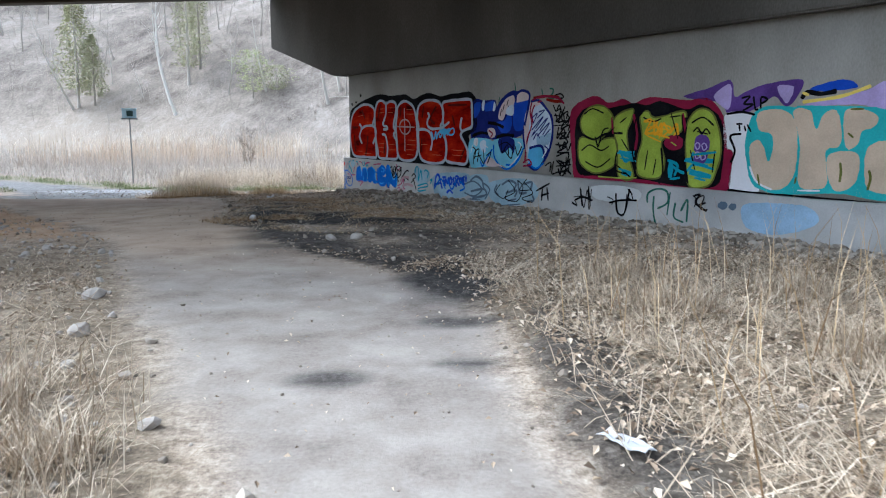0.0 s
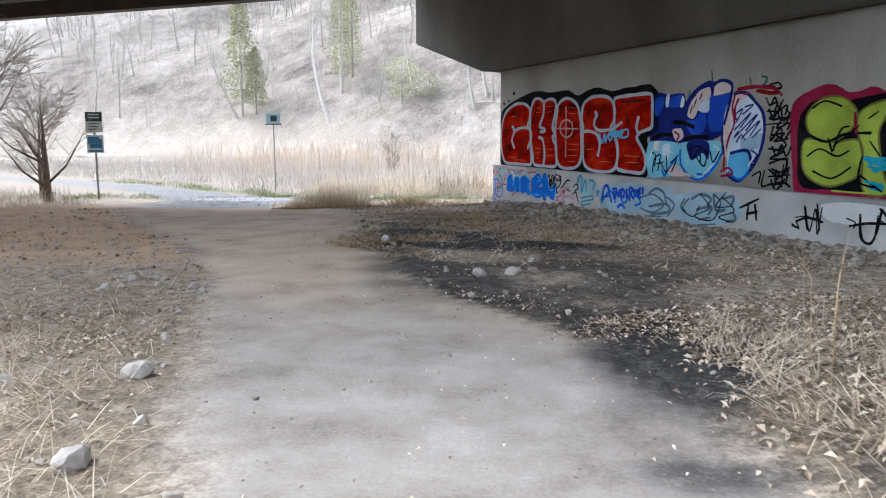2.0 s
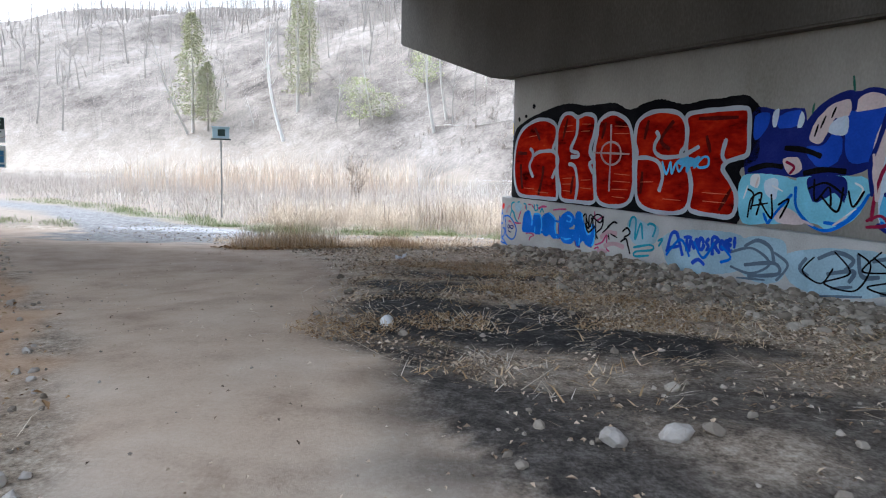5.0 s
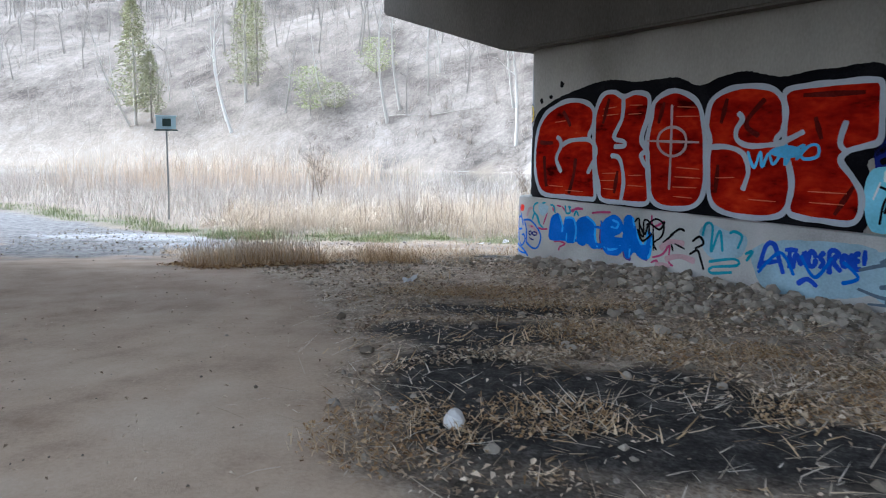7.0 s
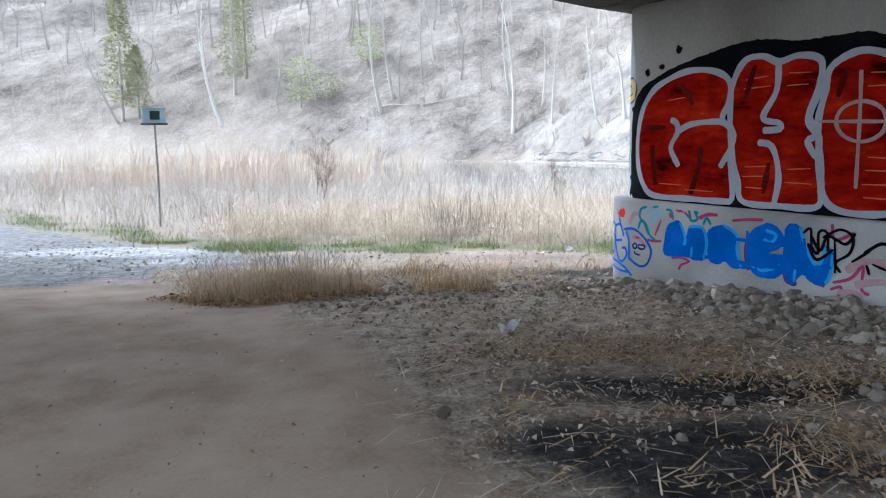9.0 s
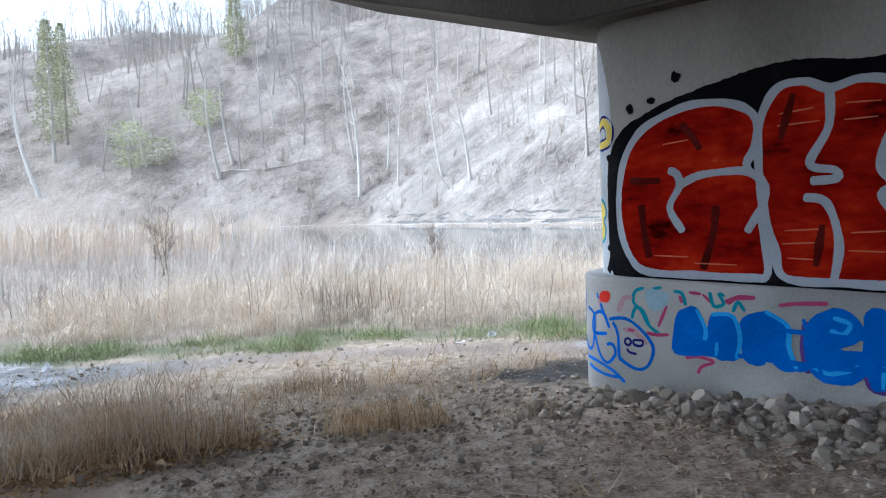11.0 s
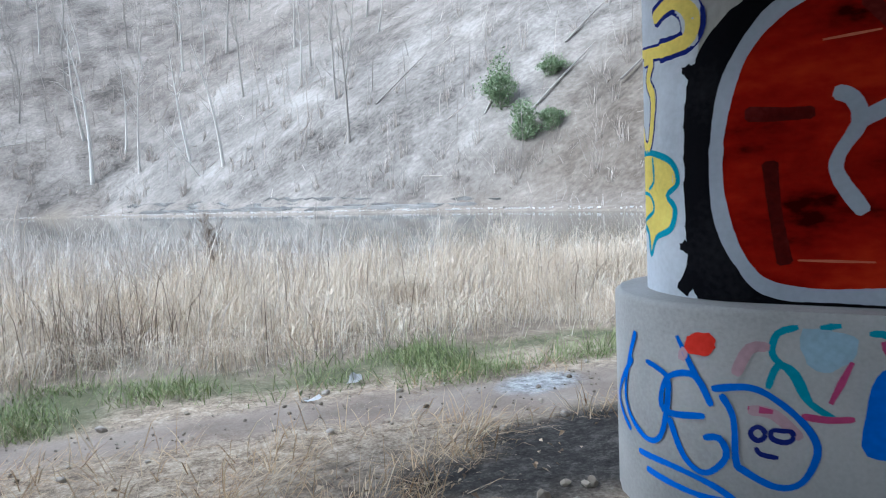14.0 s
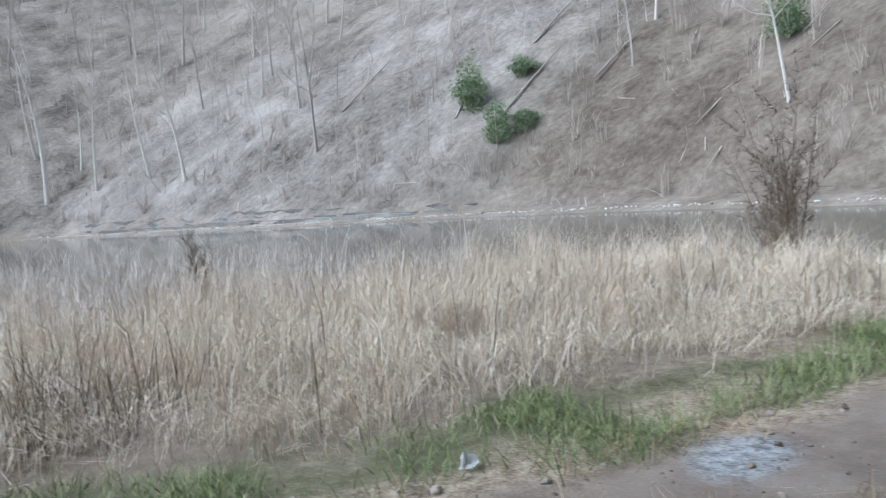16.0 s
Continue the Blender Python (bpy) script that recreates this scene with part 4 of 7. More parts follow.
fill(piece, "maroon_ground", P_MAROON, 0, "7.78,1.95 7.96,2.21 8.40,2.34 8.73,2.20 9.04,2.26 9.28,2.17 9.58,2.26 10.14,2.21 10.41,2.18 10.77,2.19 11.02,1.96 11.11,1.69 11.16,1.38 11.26,1.29 11.25,0.97 11.19,0.67 10.86,0.63 10.22,0.67 9.35,0.73 8.52,0.74 7.97,0.73 7.86,1.14")
fill(piece, "black_ground", P_BLACK, 1, "7.95,1.89 8.24,2.14 8.67,2.10 9.28,2.17 9.58,2.13 9.87,2.18 10.36,2.03 10.67,2.09 11.00,1.87 11.09,1.51 11.09,1.10 10.98,0.73 10.32,0.70 9.52,0.79 8.52,0.82 8.03,0.86 7.94,1.30")
fill(piece, "letter", P_LIME, 2, "8.06,1.89 8.27,2.13 8.60,2.14 8.83,1.93 8.75,1.67 8.43,1.51 8.14,1.63")
stroke(piece, "outline", P_OLIVE, 3, 0.03, "8.06,1.89 8.27,2.13 8.60,2.14 8.83,1.93 8.75,1.67 8.43,1.51 8.14,1.63", True)
fill(piece, "letter", P_LIME, 2, "8.01,1.36 8.09,1.56 8.49,1.51 8.88,1.53 8.96,1.21 8.85,1.00 8.45,0.87 8.09,1.04")
stroke(piece, "outline", P_OLIVE, 3, 0.03, "8.01,1.36 8.09,1.56 8.49,1.51 8.88,1.53 8.96,1.21 8.85,1.00 8.45,0.87 8.09,1.04", True)
fill(piece, "letter", P_LIME, 2, "8.85,1.88 9.26,2.07 9.25,1.87 9.16,1.62 9.24,1.16 9.33,0.81 9.00,0.83 8.95,1.31")
stroke(piece, "outline", P_OLIVE, 3, 0.03, "8.85,1.88 9.26,2.07 9.25,1.87 9.16,1.62 9.24,1.16 9.33,0.81 9.00,0.83 8.95,1.31", True)
fill(piece, "letter", P_LIME, 2, "9.43,1.95 9.59,2.02 9.76,1.90 10.34,1.99 10.29,1.66 9.98,1.54 9.90,1.42 9.98,1.13 9.88,0.84 9.45,0.86 9.40,1.17 9.49,1.52")
stroke(piece, "outline", P_OLIVE, 3, 0.03, "9.43,1.95 9.59,2.02 9.76,1.90 10.34,1.99 10.29,1.66 9.98,1.54 9.90,1.42 9.98,1.13 9.88,0.84 9.45,0.86 9.40,1.17 9.49,1.52", True)
fill(piece, "letter", P_LIME, 2, "10.39,1.75 10.58,2.01 10.83,1.97 10.99,1.69 11.05,1.33 10.99,1.01 10.85,0.74 10.48,0.72 10.40,1.18")
stroke(piece, "outline", P_OLIVE, 3, 0.03, "10.39,1.75 10.58,2.01 10.83,1.97 10.99,1.69 11.05,1.33 10.99,1.01 10.85,0.74 10.48,0.72 10.40,1.18", True)
fill(piece, "hole", P_MAROON, 3, "10.35,1.46 10.29,1.36 10.16,1.32 10.02,1.36 9.95,1.46 10.01,1.55 10.14,1.59 10.28,1.55")
fill(piece, "hole", P_PURPLE, 3, "10.84,1.44 10.80,1.33 10.70,1.29 10.60,1.33 10.55,1.44 10.58,1.56 10.69,1.60 10.79,1.55")
stroke(piece, "teal_mark", P_TEAL, 3, 0.11, "8.98,1.29 9.33,1.19 / 9.06,0.90 9.28,0.88 / 10.11,1.15 10.10,0.84 / 10.36,1.16 10.93,1.15 / 10.47,0.95 10.89,0.89")
stroke(piece, "orange_tag", P_ORANGE, 4, 0.04, "9.51,1.84 9.80,1.81 9.57,1.64 9.83,1.64 9.77,1.78 / 9.89,1.59 9.93,1.80 10.06,1.63 10.19,1.78 10.23,1.59 / 9.78,1.61 10.06,1.54")
stroke(piece, "black_line", P_BLACK, 4, 0.04, "8.08,1.63 8.39,1.52 8.68,1.62 9.06,1.63 / 8.42,1.57 8.50,1.36 / 10.37,1.89 10.35,1.32 10.46,0.76 / 9.90,1.37 9.95,0.93 9.88,0.73 / 8.93,1.05 9.28,0.81")
stroke(piece, "teal_mark", P_TEAL, 4, 0.05, "9.01,1.31 9.15,1.11 9.32,1.27 / 10.09,1.08 10.37,0.94 10.57,1.09 10.94,1.01 / 10.58,0.86 10.79,0.82 / 10.49,1.18 10.56,1.33")
stroke(piece, "black_line", P_BLACK, 5, 0.05, "9.84,2.19 9.93,1.97 10.15,2.04 / 9.32,2.14 9.38,1.94 9.53,2.06 / 9.27,1.82 9.31,1.52 9.39,1.32 / 10.29,1.94 10.33,1.66")
stroke(piece, "scribble", P_LIME, 5, 0.025, "10.53,1.33 10.67,1.23 10.82,1.33 / 10.09,1.47 10.21,1.40 / 8.52,0.81 9.03,0.80 9.40,0.82")
stroke(piece, "black_line", P_BLACK, 4, 0.028, "8.14,2.00 8.34,2.10 8.61,2.01 / 8.10,1.30 8.30,1.41 8.57,1.31 8.76,1.39 / 8.20,1.09 8.51,0.99 8.80,1.16 / 8.99,1.82 9.14,1.92 / 9.04,1.52 9.20,1.31 / 9.50,1.91 9.71,1.83 9.88,1.88 / 9.62,1.32 9.57,0.97 / 9.80,1.17 9.75,0.88 / 10.48,1.79 10.69,1.88 10.90,1.74 / 10.48,1.33 10.58,1.00 / 10.94,1.33 10.91,0.96 / 10.59,1.65 10.80,1.60 / 10.05,1.90 10.26,1.92 / 10.24,1.32 10.33,1.18")
stroke(piece, "maroon_line", P_MAROON, 5, 0.05, "8.80,1.93 8.84,1.62 / 9.29,1.97 9.38,1.62 9.35,1.32 / 10.31,1.96 10.38,1.61")
stroke(piece, "orange_tag", P_ORANGE, 6, 0.03, "9.52,1.84 9.67,1.86 9.55,1.62 9.73,1.64 / 9.73,1.86 9.76,1.59 9.88,1.80 9.85,1.53 / 9.91,1.77 10.08,1.71 9.94,1.58 / 10.11,1.71 10.22,1.68 10.14,1.58 / 9.58,1.59 9.89,1.47 / 9.61,1.75 10.08,1.67")
stroke(piece, "ring", P_LILAC, 5, 0.02, "10.56,1.42 10.61,1.46 10.66,1.41 10.61,1.34 10.56,1.42 / 10.69,1.42 10.74,1.45 10.79,1.38 10.73,1.33 10.69,1.42 / 10.57,1.28 10.63,1.30 10.67,1.23 10.60,1.19 10.57,1.28 / 10.68,1.25 10.74,1.28 10.77,1.20 10.70,1.17 10.68,1.25")
stroke(piece, "shade", P_PURPLE, 4, 0.11, "10.58,1.51 10.76,1.51 10.75,1.20 10.62,1.15 10.60,1.41")
stroke(piece, "black_line", P_BLACK, 6, 0.03, "10.52,1.64 10.60,1.71 10.68,1.61 10.76,1.69 10.84,1.60 / 8.51,1.38 8.61,1.68 8.74,1.73 / 8.50,1.44 8.88,1.74 / 9.34,1.88 9.28,1.37 9.39,0.97 / 10.07,1.98 10.23,1.52 / 8.95,1.32 8.92,0.97 9.16,0.88 / 10.39,1.73 10.34,1.25 10.44,0.78")
stroke(piece, "teal_mark", P_TEAL, 6, 0.05, "8.95,1.26 9.34,1.29 / 9.02,1.17 9.38,1.12 / 8.99,0.97 9.29,0.91 / 10.04,1.15 10.24,1.07 10.19,0.88 / 10.37,1.15 10.83,1.07 / 10.46,1.02 10.78,0.89 / 10.10,0.82 10.30,0.85 / 10.51,1.25 10.97,1.30")
piece = graffiti("purple_graffiti", "w", "purple and blue fragments of older painting")
fill(piece, "purple_patch", P_PURPLE, 0, "10.30,2.24 10.76,2.36 11.15,2.47 11.24,2.20 11.40,2.26 11.62,2.34 11.89,2.39 12.32,2.40 12.25,2.14 12.09,2.01 11.90,2.17 11.60,1.99 11.28,1.92 11.11,1.96 10.97,2.12")
fill(piece, "lilac_patch", P_LILAC, 1, "10.87,2.22 11.15,2.40 11.17,2.05 11.08,2.01")
fill(piece, "lilac_patch", P_LILAC, 1, "11.94,2.32 12.19,2.30 12.10,2.06")
fill(piece, "lilac_patch", P_LILAC, 0, "12.42,2.05 12.89,2.13 13.26,2.21 13.48,2.31 13.51,1.93 13.20,2.00 12.90,2.01 12.42,2.00")
fill(piece, "blue_patch", P_BLUE, 1, "12.43,2.26 12.72,2.35 12.99,2.36 13.12,2.25 12.88,2.22 12.61,2.22")
stroke(piece, "black_line", P_BLACK, 2, 0.07, "12.32,2.12 12.41,2.21 12.61,2.18 12.83,2.21")
stroke(piece, "yellow_line", P_YELLOW, 2, 0.05, "12.34,2.07 12.89,2.13 13.29,2.26 / 12.33,2.21 12.43,2.17")
stroke(piece, "tag", P_BLACK, 3, 0.035, "11.36,2.17 11.50,2.19 11.41,2.08 11.55,2.06 11.39,1.97 / 11.56,2.19 11.60,1.99 11.65,1.99 / 11.69,1.99 11.69,2.17 11.79,2.13 11.69,2.07")
piece = graffiti("beige_graffiti", "w", "pale beige letters with a turquoise outline")
fill(piece, "white_patch", P_WHITE, 0, "11.10,1.92 11.56,1.93 11.59,1.77 11.54,1.11 11.73,0.69 11.24,0.68 11.27,1.29 11.11,1.40")
stroke(piece, "tag", P_BLACK, 1, 0.04, "11.29,1.76 11.40,1.76 / 11.34,1.76 11.36,1.64 / 11.43,1.73 11.46,1.64 / 11.48,1.75 11.55,1.63 / 11.39,1.60 11.20,1.56 11.29,1.33 11.23,1.13 / 11.11,1.92 11.37,1.95 11.60,1.90")
fill(piece, "turquoise_ground", P_TURQ, 1, "11.46,1.47 11.56,1.90 11.82,2.03 12.22,2.00 12.30,2.02 12.75,2.00 12.94,1.99 13.42,1.95 13.65,1.81 13.79,1.35 13.77,0.68 12.99,0.71 12.60,0.69 12.00,0.66 11.63,0.79 11.51,1.11")
fill(piece, "letter", P_BEIGE, 2, "11.65,1.92 11.92,1.98 12.19,1.88 12.30,1.55 12.29,1.00 12.13,0.76 11.86,0.73 11.63,0.93 11.54,1.38 11.67,1.50 11.78,1.38 11.86,1.16 11.92,1.34 11.89,1.59 11.68,1.66")
fill(piece, "letter", P_BEIGE, 2, "12.21,1.93 12.46,1.94 12.57,1.66 12.66,1.87 12.84,1.93 12.94,1.63 12.91,1.40 12.73,1.34 12.78,0.85 12.60,0.76 12.36,0.83 12.34,1.47")
fill(piece, "letter", P_BEIGE, 2, "12.97,1.91 13.24,1.93 13.42,1.81 13.37,1.68 13.22,1.62 13.17,1.43 13.01,1.39")
fill(piece, "letter", P_BEIGE, 2, "12.77,1.26 12.99,1.34 13.18,1.30 13.22,1.06 13.14,0.83 12.92,0.74 12.79,0.94")
fill(piece, "letter", P_BEIGE, 2, "13.31,1.38 13.50,1.49 13.66,1.43 13.72,1.05 13.69,0.76 13.37,0.79 13.29,1.07")
stroke(piece, "black_line", P_BLACK, 3, 0.05, "11.20,0.68 11.68,0.65 12.47,0.63 13.61,0.59")
stroke(piece, "shade", P_OLIVE, 3, 0.035, "12.95,1.17 12.97,1.04 12.96,0.88 / 13.35,1.07 13.38,0.95 13.35,0.78 / 11.70,0.96 11.74,0.78 / 12.32,0.93 12.30,0.83 / 13.03,1.60 13.11,1.53 / 13.04,1.94 13.22,1.94")
stroke(piece, "highlight", P_WHITE, 3, 0.03, "11.56,1.08 11.69,0.84 11.95,0.72 / 12.35,0.73 12.69,0.74")
piece = graffiti("footing_tags", "b", "blue, black and green tags scrawled along a concrete footing")
fill(piece, "letter", P_COBALT, 1, "0.47,0.79 0.61,0.82 0.68,0.65 0.73,0.77 0.89,0.78 0.95,0.62 0.93,0.43 0.80,0.41 0.70,0.43 0.41,0.43 0.42,0.66")
fill(piece, "letter", P_COBALT, 1, "0.97,0.76 1.14,0.82 1.30,0.73 1.31,0.57 1.37,0.40 1.24,0.38 1.15,0.46 1.12,0.40 0.98,0.43 0.96,0.62")
fill(piece, "letter", P_COBALT, 1, "1.50,0.82 1.67,0.87 1.80,0.76 1.78,0.64 1.65,0.57 1.81,0.57 1.84,0.44 1.73,0.33 1.54,0.32 1.43,0.44 1.41,0.67")
fill(piece, "letter", P_COBALT, 1, "1.82,0.85 1.96,0.86 2.01,0.70 2.14,0.50 2.21,0.70 2.29,0.63 2.27,0.42 2.22,0.33 2.12,0.32 2.00,0.40 1.93,0.31 1.85,0.32 1.80,0.54")
fill(piece, "letter", P_COBALT, 1, "1.45,0.42 1.43,0.39 1.39,0.38 1.35,0.39 1.35,0.43 1.38,0.45 1.43,0.45")
stroke(piece, "highlight", P_AZURE, 2, 0.035, "0.61,0.81 0.68,0.65 0.67,0.56 / 0.73,0.77 0.89,0.77 0.95,0.61 0.92,0.43 / 0.77,0.55 0.76,0.44 / 1.14,0.82 1.30,0.72 1.31,0.56 1.36,0.40 / 1.61,0.80 1.72,0.76 1.67,0.68 1.59,0.71 / 1.46,0.44 1.59,0.39 1.78,0.46 / 1.96,0.86 2.01,0.70 2.14,0.50 2.22,0.69 / 2.28,0.62 2.26,0.41 2.22,0.34 / 1.93,0.48 1.92,0.32")
stroke(piece, "purple_edge", P_PURPLE, 0, 0.06, "1.44,0.76 1.41,0.55 1.45,0.38 / 1.81,0.52 1.85,0.33 1.95,0.30 / 2.05,0.38 2.22,0.32")
stroke(piece, "black_tag", P_BLACK, 3, 0.028, "1.99,0.80 2.06,0.85 2.08,0.68 2.14,0.62 2.14,0.82 2.22,0.82 2.23,0.65 / 2.18,0.77 2.33,0.86 2.45,0.80 2.43,0.65 2.31,0.55 2.36,0.46 / 2.29,0.76 2.31,0.45 / 2.45,0.57 2.61,0.69 / 2.58,0.56 2.61,0.47")
stroke(piece, "magenta_tag", P_MAGENTA, 0, 0.03, "2.29,0.36 2.45,0.42 2.55,0.54 2.55,0.33 2.62,0.29 / 2.27,0.29 2.37,0.33 2.34,0.22 / 0.81,0.85 0.89,0.90 1.07,0.92 / 1.24,0.87 1.38,0.89 1.58,0.90 / 2.26,0.91 2.29,0.76 2.46,0.84 / 0.66,0.93 0.76,0.84")
fill(piece, "heart", P_SCARLET, 1, "-0.17,0.87 -0.19,0.83 -0.24,0.81 -0.29,0.82 -0.31,0.86 -0.29,0.90 -0.24,0.92 -0.19,0.91")
stroke(piece, "blue_tag", P_COBALT, 1, 0.03, "-0.62,0.87 -0.74,0.53 -0.58,0.37 -0.45,0.40 -0.40,0.66 -0.46,0.72 -0.54,0.74 / -0.35,0.89 -0.19,0.59 / -0.19,0.59 -0.27,0.72 -0.41,0.68 -0.43,0.53 -0.22,0.54 / -0.40,0.50 -0.32,0.33 -0.22,0.28 -0.13,0.37 -0.16,0.45 -0.23,0.44 / -0.19,0.67 -0.03,0.69 0.09,0.63 0.20,0.52 0.23,0.42 0.17,0.29 0.07,0.26 -0.06,0.32 -0.09,0.36 -0.10,0.55 -0.15,0.65 / -0.61,0.28 -0.37,0.27 -0.17,0.22 -0.04,0.13 / -0.55,0.21 -0.26,0.17 -0.08,0.17 / -0.65,0.73 -0.84,0.50 -0.68,0.36")
stroke(piece, "blue_tag", P_NAVY, 2, 0.022, "0.03,0.49 0.02,0.47 -0.00,0.46 -0.02,0.47 -0.03,0.49 -0.02,0.51 -0.00,0.52 0.02,0.51 0.03,0.49 / 0.14,0.49 0.13,0.47 0.10,0.46 0.06,0.47 0.05,0.49 0.06,0.51 0.10,0.51 0.13,0.51 0.14,0.49 / -0.01,0.43 0.01,0.40 0.08,0.39")
stroke(piece, "cyan_tag", P_TEAL, 0, 0.028, "0.16,0.96 0.08,0.93 0.06,0.84 0.13,0.76 0.19,0.65 0.30,0.57 / 0.04,0.69 0.08,0.79 0.15,0.76 0.21,0.62 / 0.24,0.96 0.32,0.97 / 0.42,0.94 0.49,0.93 0.52,0.83 / 0.72,0.95 0.75,0.84 0.83,0.86 0.79,0.94 0.84,0.92 / 0.90,0.80 0.94,0.88 0.99,0.81")
fill(piece, "cyan_wash", P_WASHBLUE, 0, "0.18,0.95 0.29,0.95 0.38,0.91 0.35,0.82 0.25,0.77 0.18,0.83")
stroke(piece, "red_tag", P_MAGENTA, 0, 0.028, "0.17,0.58 0.27,0.57 0.37,0.58 / 0.51,0.40 0.61,0.42 0.74,0.39 0.64,0.34 0.61,0.28 / 0.86,0.86 0.94,0.92 1.05,0.92 / 0.55,0.94 0.65,0.93 / 0.47,0.91 0.49,0.85 / 0.36,0.82 0.28,0.64 / -0.04,0.60 0.06,0.59")
stroke(piece, "pink_tag", P_PINK, 0, 0.045, "-0.09,0.74 -0.03,0.86 0.05,0.87 / -0.04,0.59 0.06,0.58 0.17,0.48 / -0.31,0.84 -0.33,0.78")
fill(piece, "cyan_wash", P_WASHBLUE, 0, "2.98,0.76 3.11,0.86 3.35,0.79 3.57,0.77 3.61,0.66 3.50,0.48 3.20,0.44 3.06,0.52")
stroke(piece, "teal_tag", P_TEAL, 1, 0.035, "3.02,0.70 3.06,0.85 3.15,0.83 3.15,0.53 3.25,0.78 3.30,0.54 / 3.38,0.76 3.44,0.79 3.54,0.74 3.49,0.59 / 3.12,0.40 3.46,0.47 3.50,0.40 3.17,0.34 3.16,0.27 3.44,0.31 / 3.59,0.54 3.68,0.58 3.61,0.46")
stroke(piece, "black_tag", P_BLACK, 2, 0.03, "2.07,0.78 2.16,0.65 2.23,0.79 2.39,0.73 2.47,0.84 / 2.88,0.62 2.98,0.69 3.04,0.61 2.92,0.54 / 2.85,0.46 2.96,0.52 3.01,0.42 3.06,0.29 / 2.04,0.71 2.13,0.56 2.28,0.67 / 2.55,0.66 2.69,0.76 2.77,0.74 / 2.63,0.57 2.78,0.52")
stroke(piece, "pink_tag", P_PINK, 0, 0.07, "2.41,0.48 2.55,0.59 2.77,0.58 / 2.49,0.36 2.71,0.42 2.93,0.38 / 2.34,0.28 2.57,0.28")
fill(piece, "blue_wash", P_WASHBLUE, 0, "5.61,0.53 6.17,0.69 6.89,0.68 7.14,0.44 6.90,0.22 6.18,0.11 5.73,0.22")
fill(piece, "blue_wash", P_WASHBLUE, 0, "3.68,0.61 4.02,0.74 4.57,0.77 4.99,0.74 5.11,0.56 5.11,0.33 4.61,0.18 3.92,0.16 3.72,0.36")
stroke(piece, "blue_tag", P_BLUE, 1, 0.055, "3.77,0.39 3.84,0.66 3.93,0.69 3.99,0.56 4.06,0.37 / 3.78,0.46 4.01,0.51 / 4.06,0.64 4.21,0.65 / 4.12,0.65 4.12,0.44 / 4.16,0.44 4.19,0.61 4.25,0.50 4.29,0.63 4.33,0.46 / 4.41,0.58 4.40,0.52 4.37,0.49 4.34,0.51 4.33,0.57 4.34,0.63 4.36,0.65 4.39,0.63 4.41,0.58 / 4.50,0.66 4.45,0.60 4.49,0.55 4.45,0.48 / 4.56,0.43 4.55,0.67 4.64,0.66 4.59,0.57 4.68,0.47 / 4.74,0.59 4.73,0.55 4.71,0.53 4.69,0.54 4.68,0.58 4.68,0.62 4.70,0.64 4.72,0.63 4.74,0.59 / 4.79,0.67 4.75,0.61 4.79,0.57 4.75,0.51 / 4.86,0.67 4.81,0.66 4.82,0.52 4.88,0.53 / 4.82,0.60 4.86,0.60 / 4.90,0.72 4.90,0.56 / 4.22,0.28 4.33,0.35 4.44,0.28")
stroke(piece, "black_tag", P_BLACK, 2, 0.05, "7.07,0.47 7.43,0.64 / 7.24,0.53 7.22,0.28 / 7.36,0.56 7.40,0.29 / 7.20,0.38 7.42,0.44")
stroke(piece, "grey_tag", P_SLATE, 1, 0.05, "5.05,0.60 5.24,0.70 5.43,0.62 5.49,0.43 / 5.06,0.36 5.49,0.43 5.55,0.30 5.12,0.22 / 5.92,0.55 5.84,0.41 5.96,0.32 / 6.06,0.55 6.28,0.65 6.49,0.58 6.39,0.44 / 6.18,0.38 6.50,0.45 6.45,0.31 / 6.54,0.66 6.60,0.41 6.80,0.42 / 6.70,0.59 6.94,0.64 6.90,0.47 / 6.24,0.21 6.50,0.27 / 6.95,0.39 7.00,0.27 6.81,0.23")
fill(piece, "blue_wash", P_WASHBLUE, 0, "4.99,0.69 5.60,0.72 5.61,0.25 5.25,0.16 4.99,0.31")
fill(piece, "white_patch", P_WHITEWASH, 0, "8.49,0.62 9.10,0.67 9.58,0.60 9.56,0.42 9.04,0.37 8.59,0.40")
stroke(piece, "black_tag", P_BLACK, 2, 0.04, "8.22,0.59 8.28,0.23 / 8.42,0.63 8.48,0.23 / 8.09,0.34 8.29,0.41 8.53,0.36 / 8.02,0.28 8.16,0.24 / 9.07,0.53 9.11,0.19 9.27,0.17 9.37,0.62 / 8.92,0.34 9.17,0.40 9.54,0.42 / 9.33,0.62 9.44,0.52 / 10.69,0.57 10.79,0.59 10.72,0.45 10.93,0.32 / 10.75,0.41 10.90,0.46")
stroke(piece, "green_tag", P_DARKGREEN, 1, 0.035, "9.76,0.39 9.77,0.56 9.96,0.65 10.15,0.61 10.17,0.42 9.97,0.30 / 9.89,0.52 9.89,0.25 9.95,-0.00 / 10.22,0.61 10.17,0.20 / 10.33,0.43 10.31,0.18 10.50,0.10 / 10.56,0.11 10.56,0.49 10.44,0.29")
fill(piece, "dark_blot", P_SLATE, 1, "11.30,0.44 11.27,0.39 11.20,0.37 11.13,0.40 11.13,0.46 11.19,0.50 11.26,0.49")
fill(piece, "dark_blot", P_SLATE, 1, "11.45,0.43 11.43,0.39 11.37,0.37 11.32,0.40 11.32,0.44 11.37,0.48 11.43,0.47")
fill(piece, "blue_patch", P_BABYBLUE, 0, "11.56,0.46 12.07,0.53 12.58,0.50 12.76,0.31 12.52,0.14 12.02,0.03 11.62,0.13")
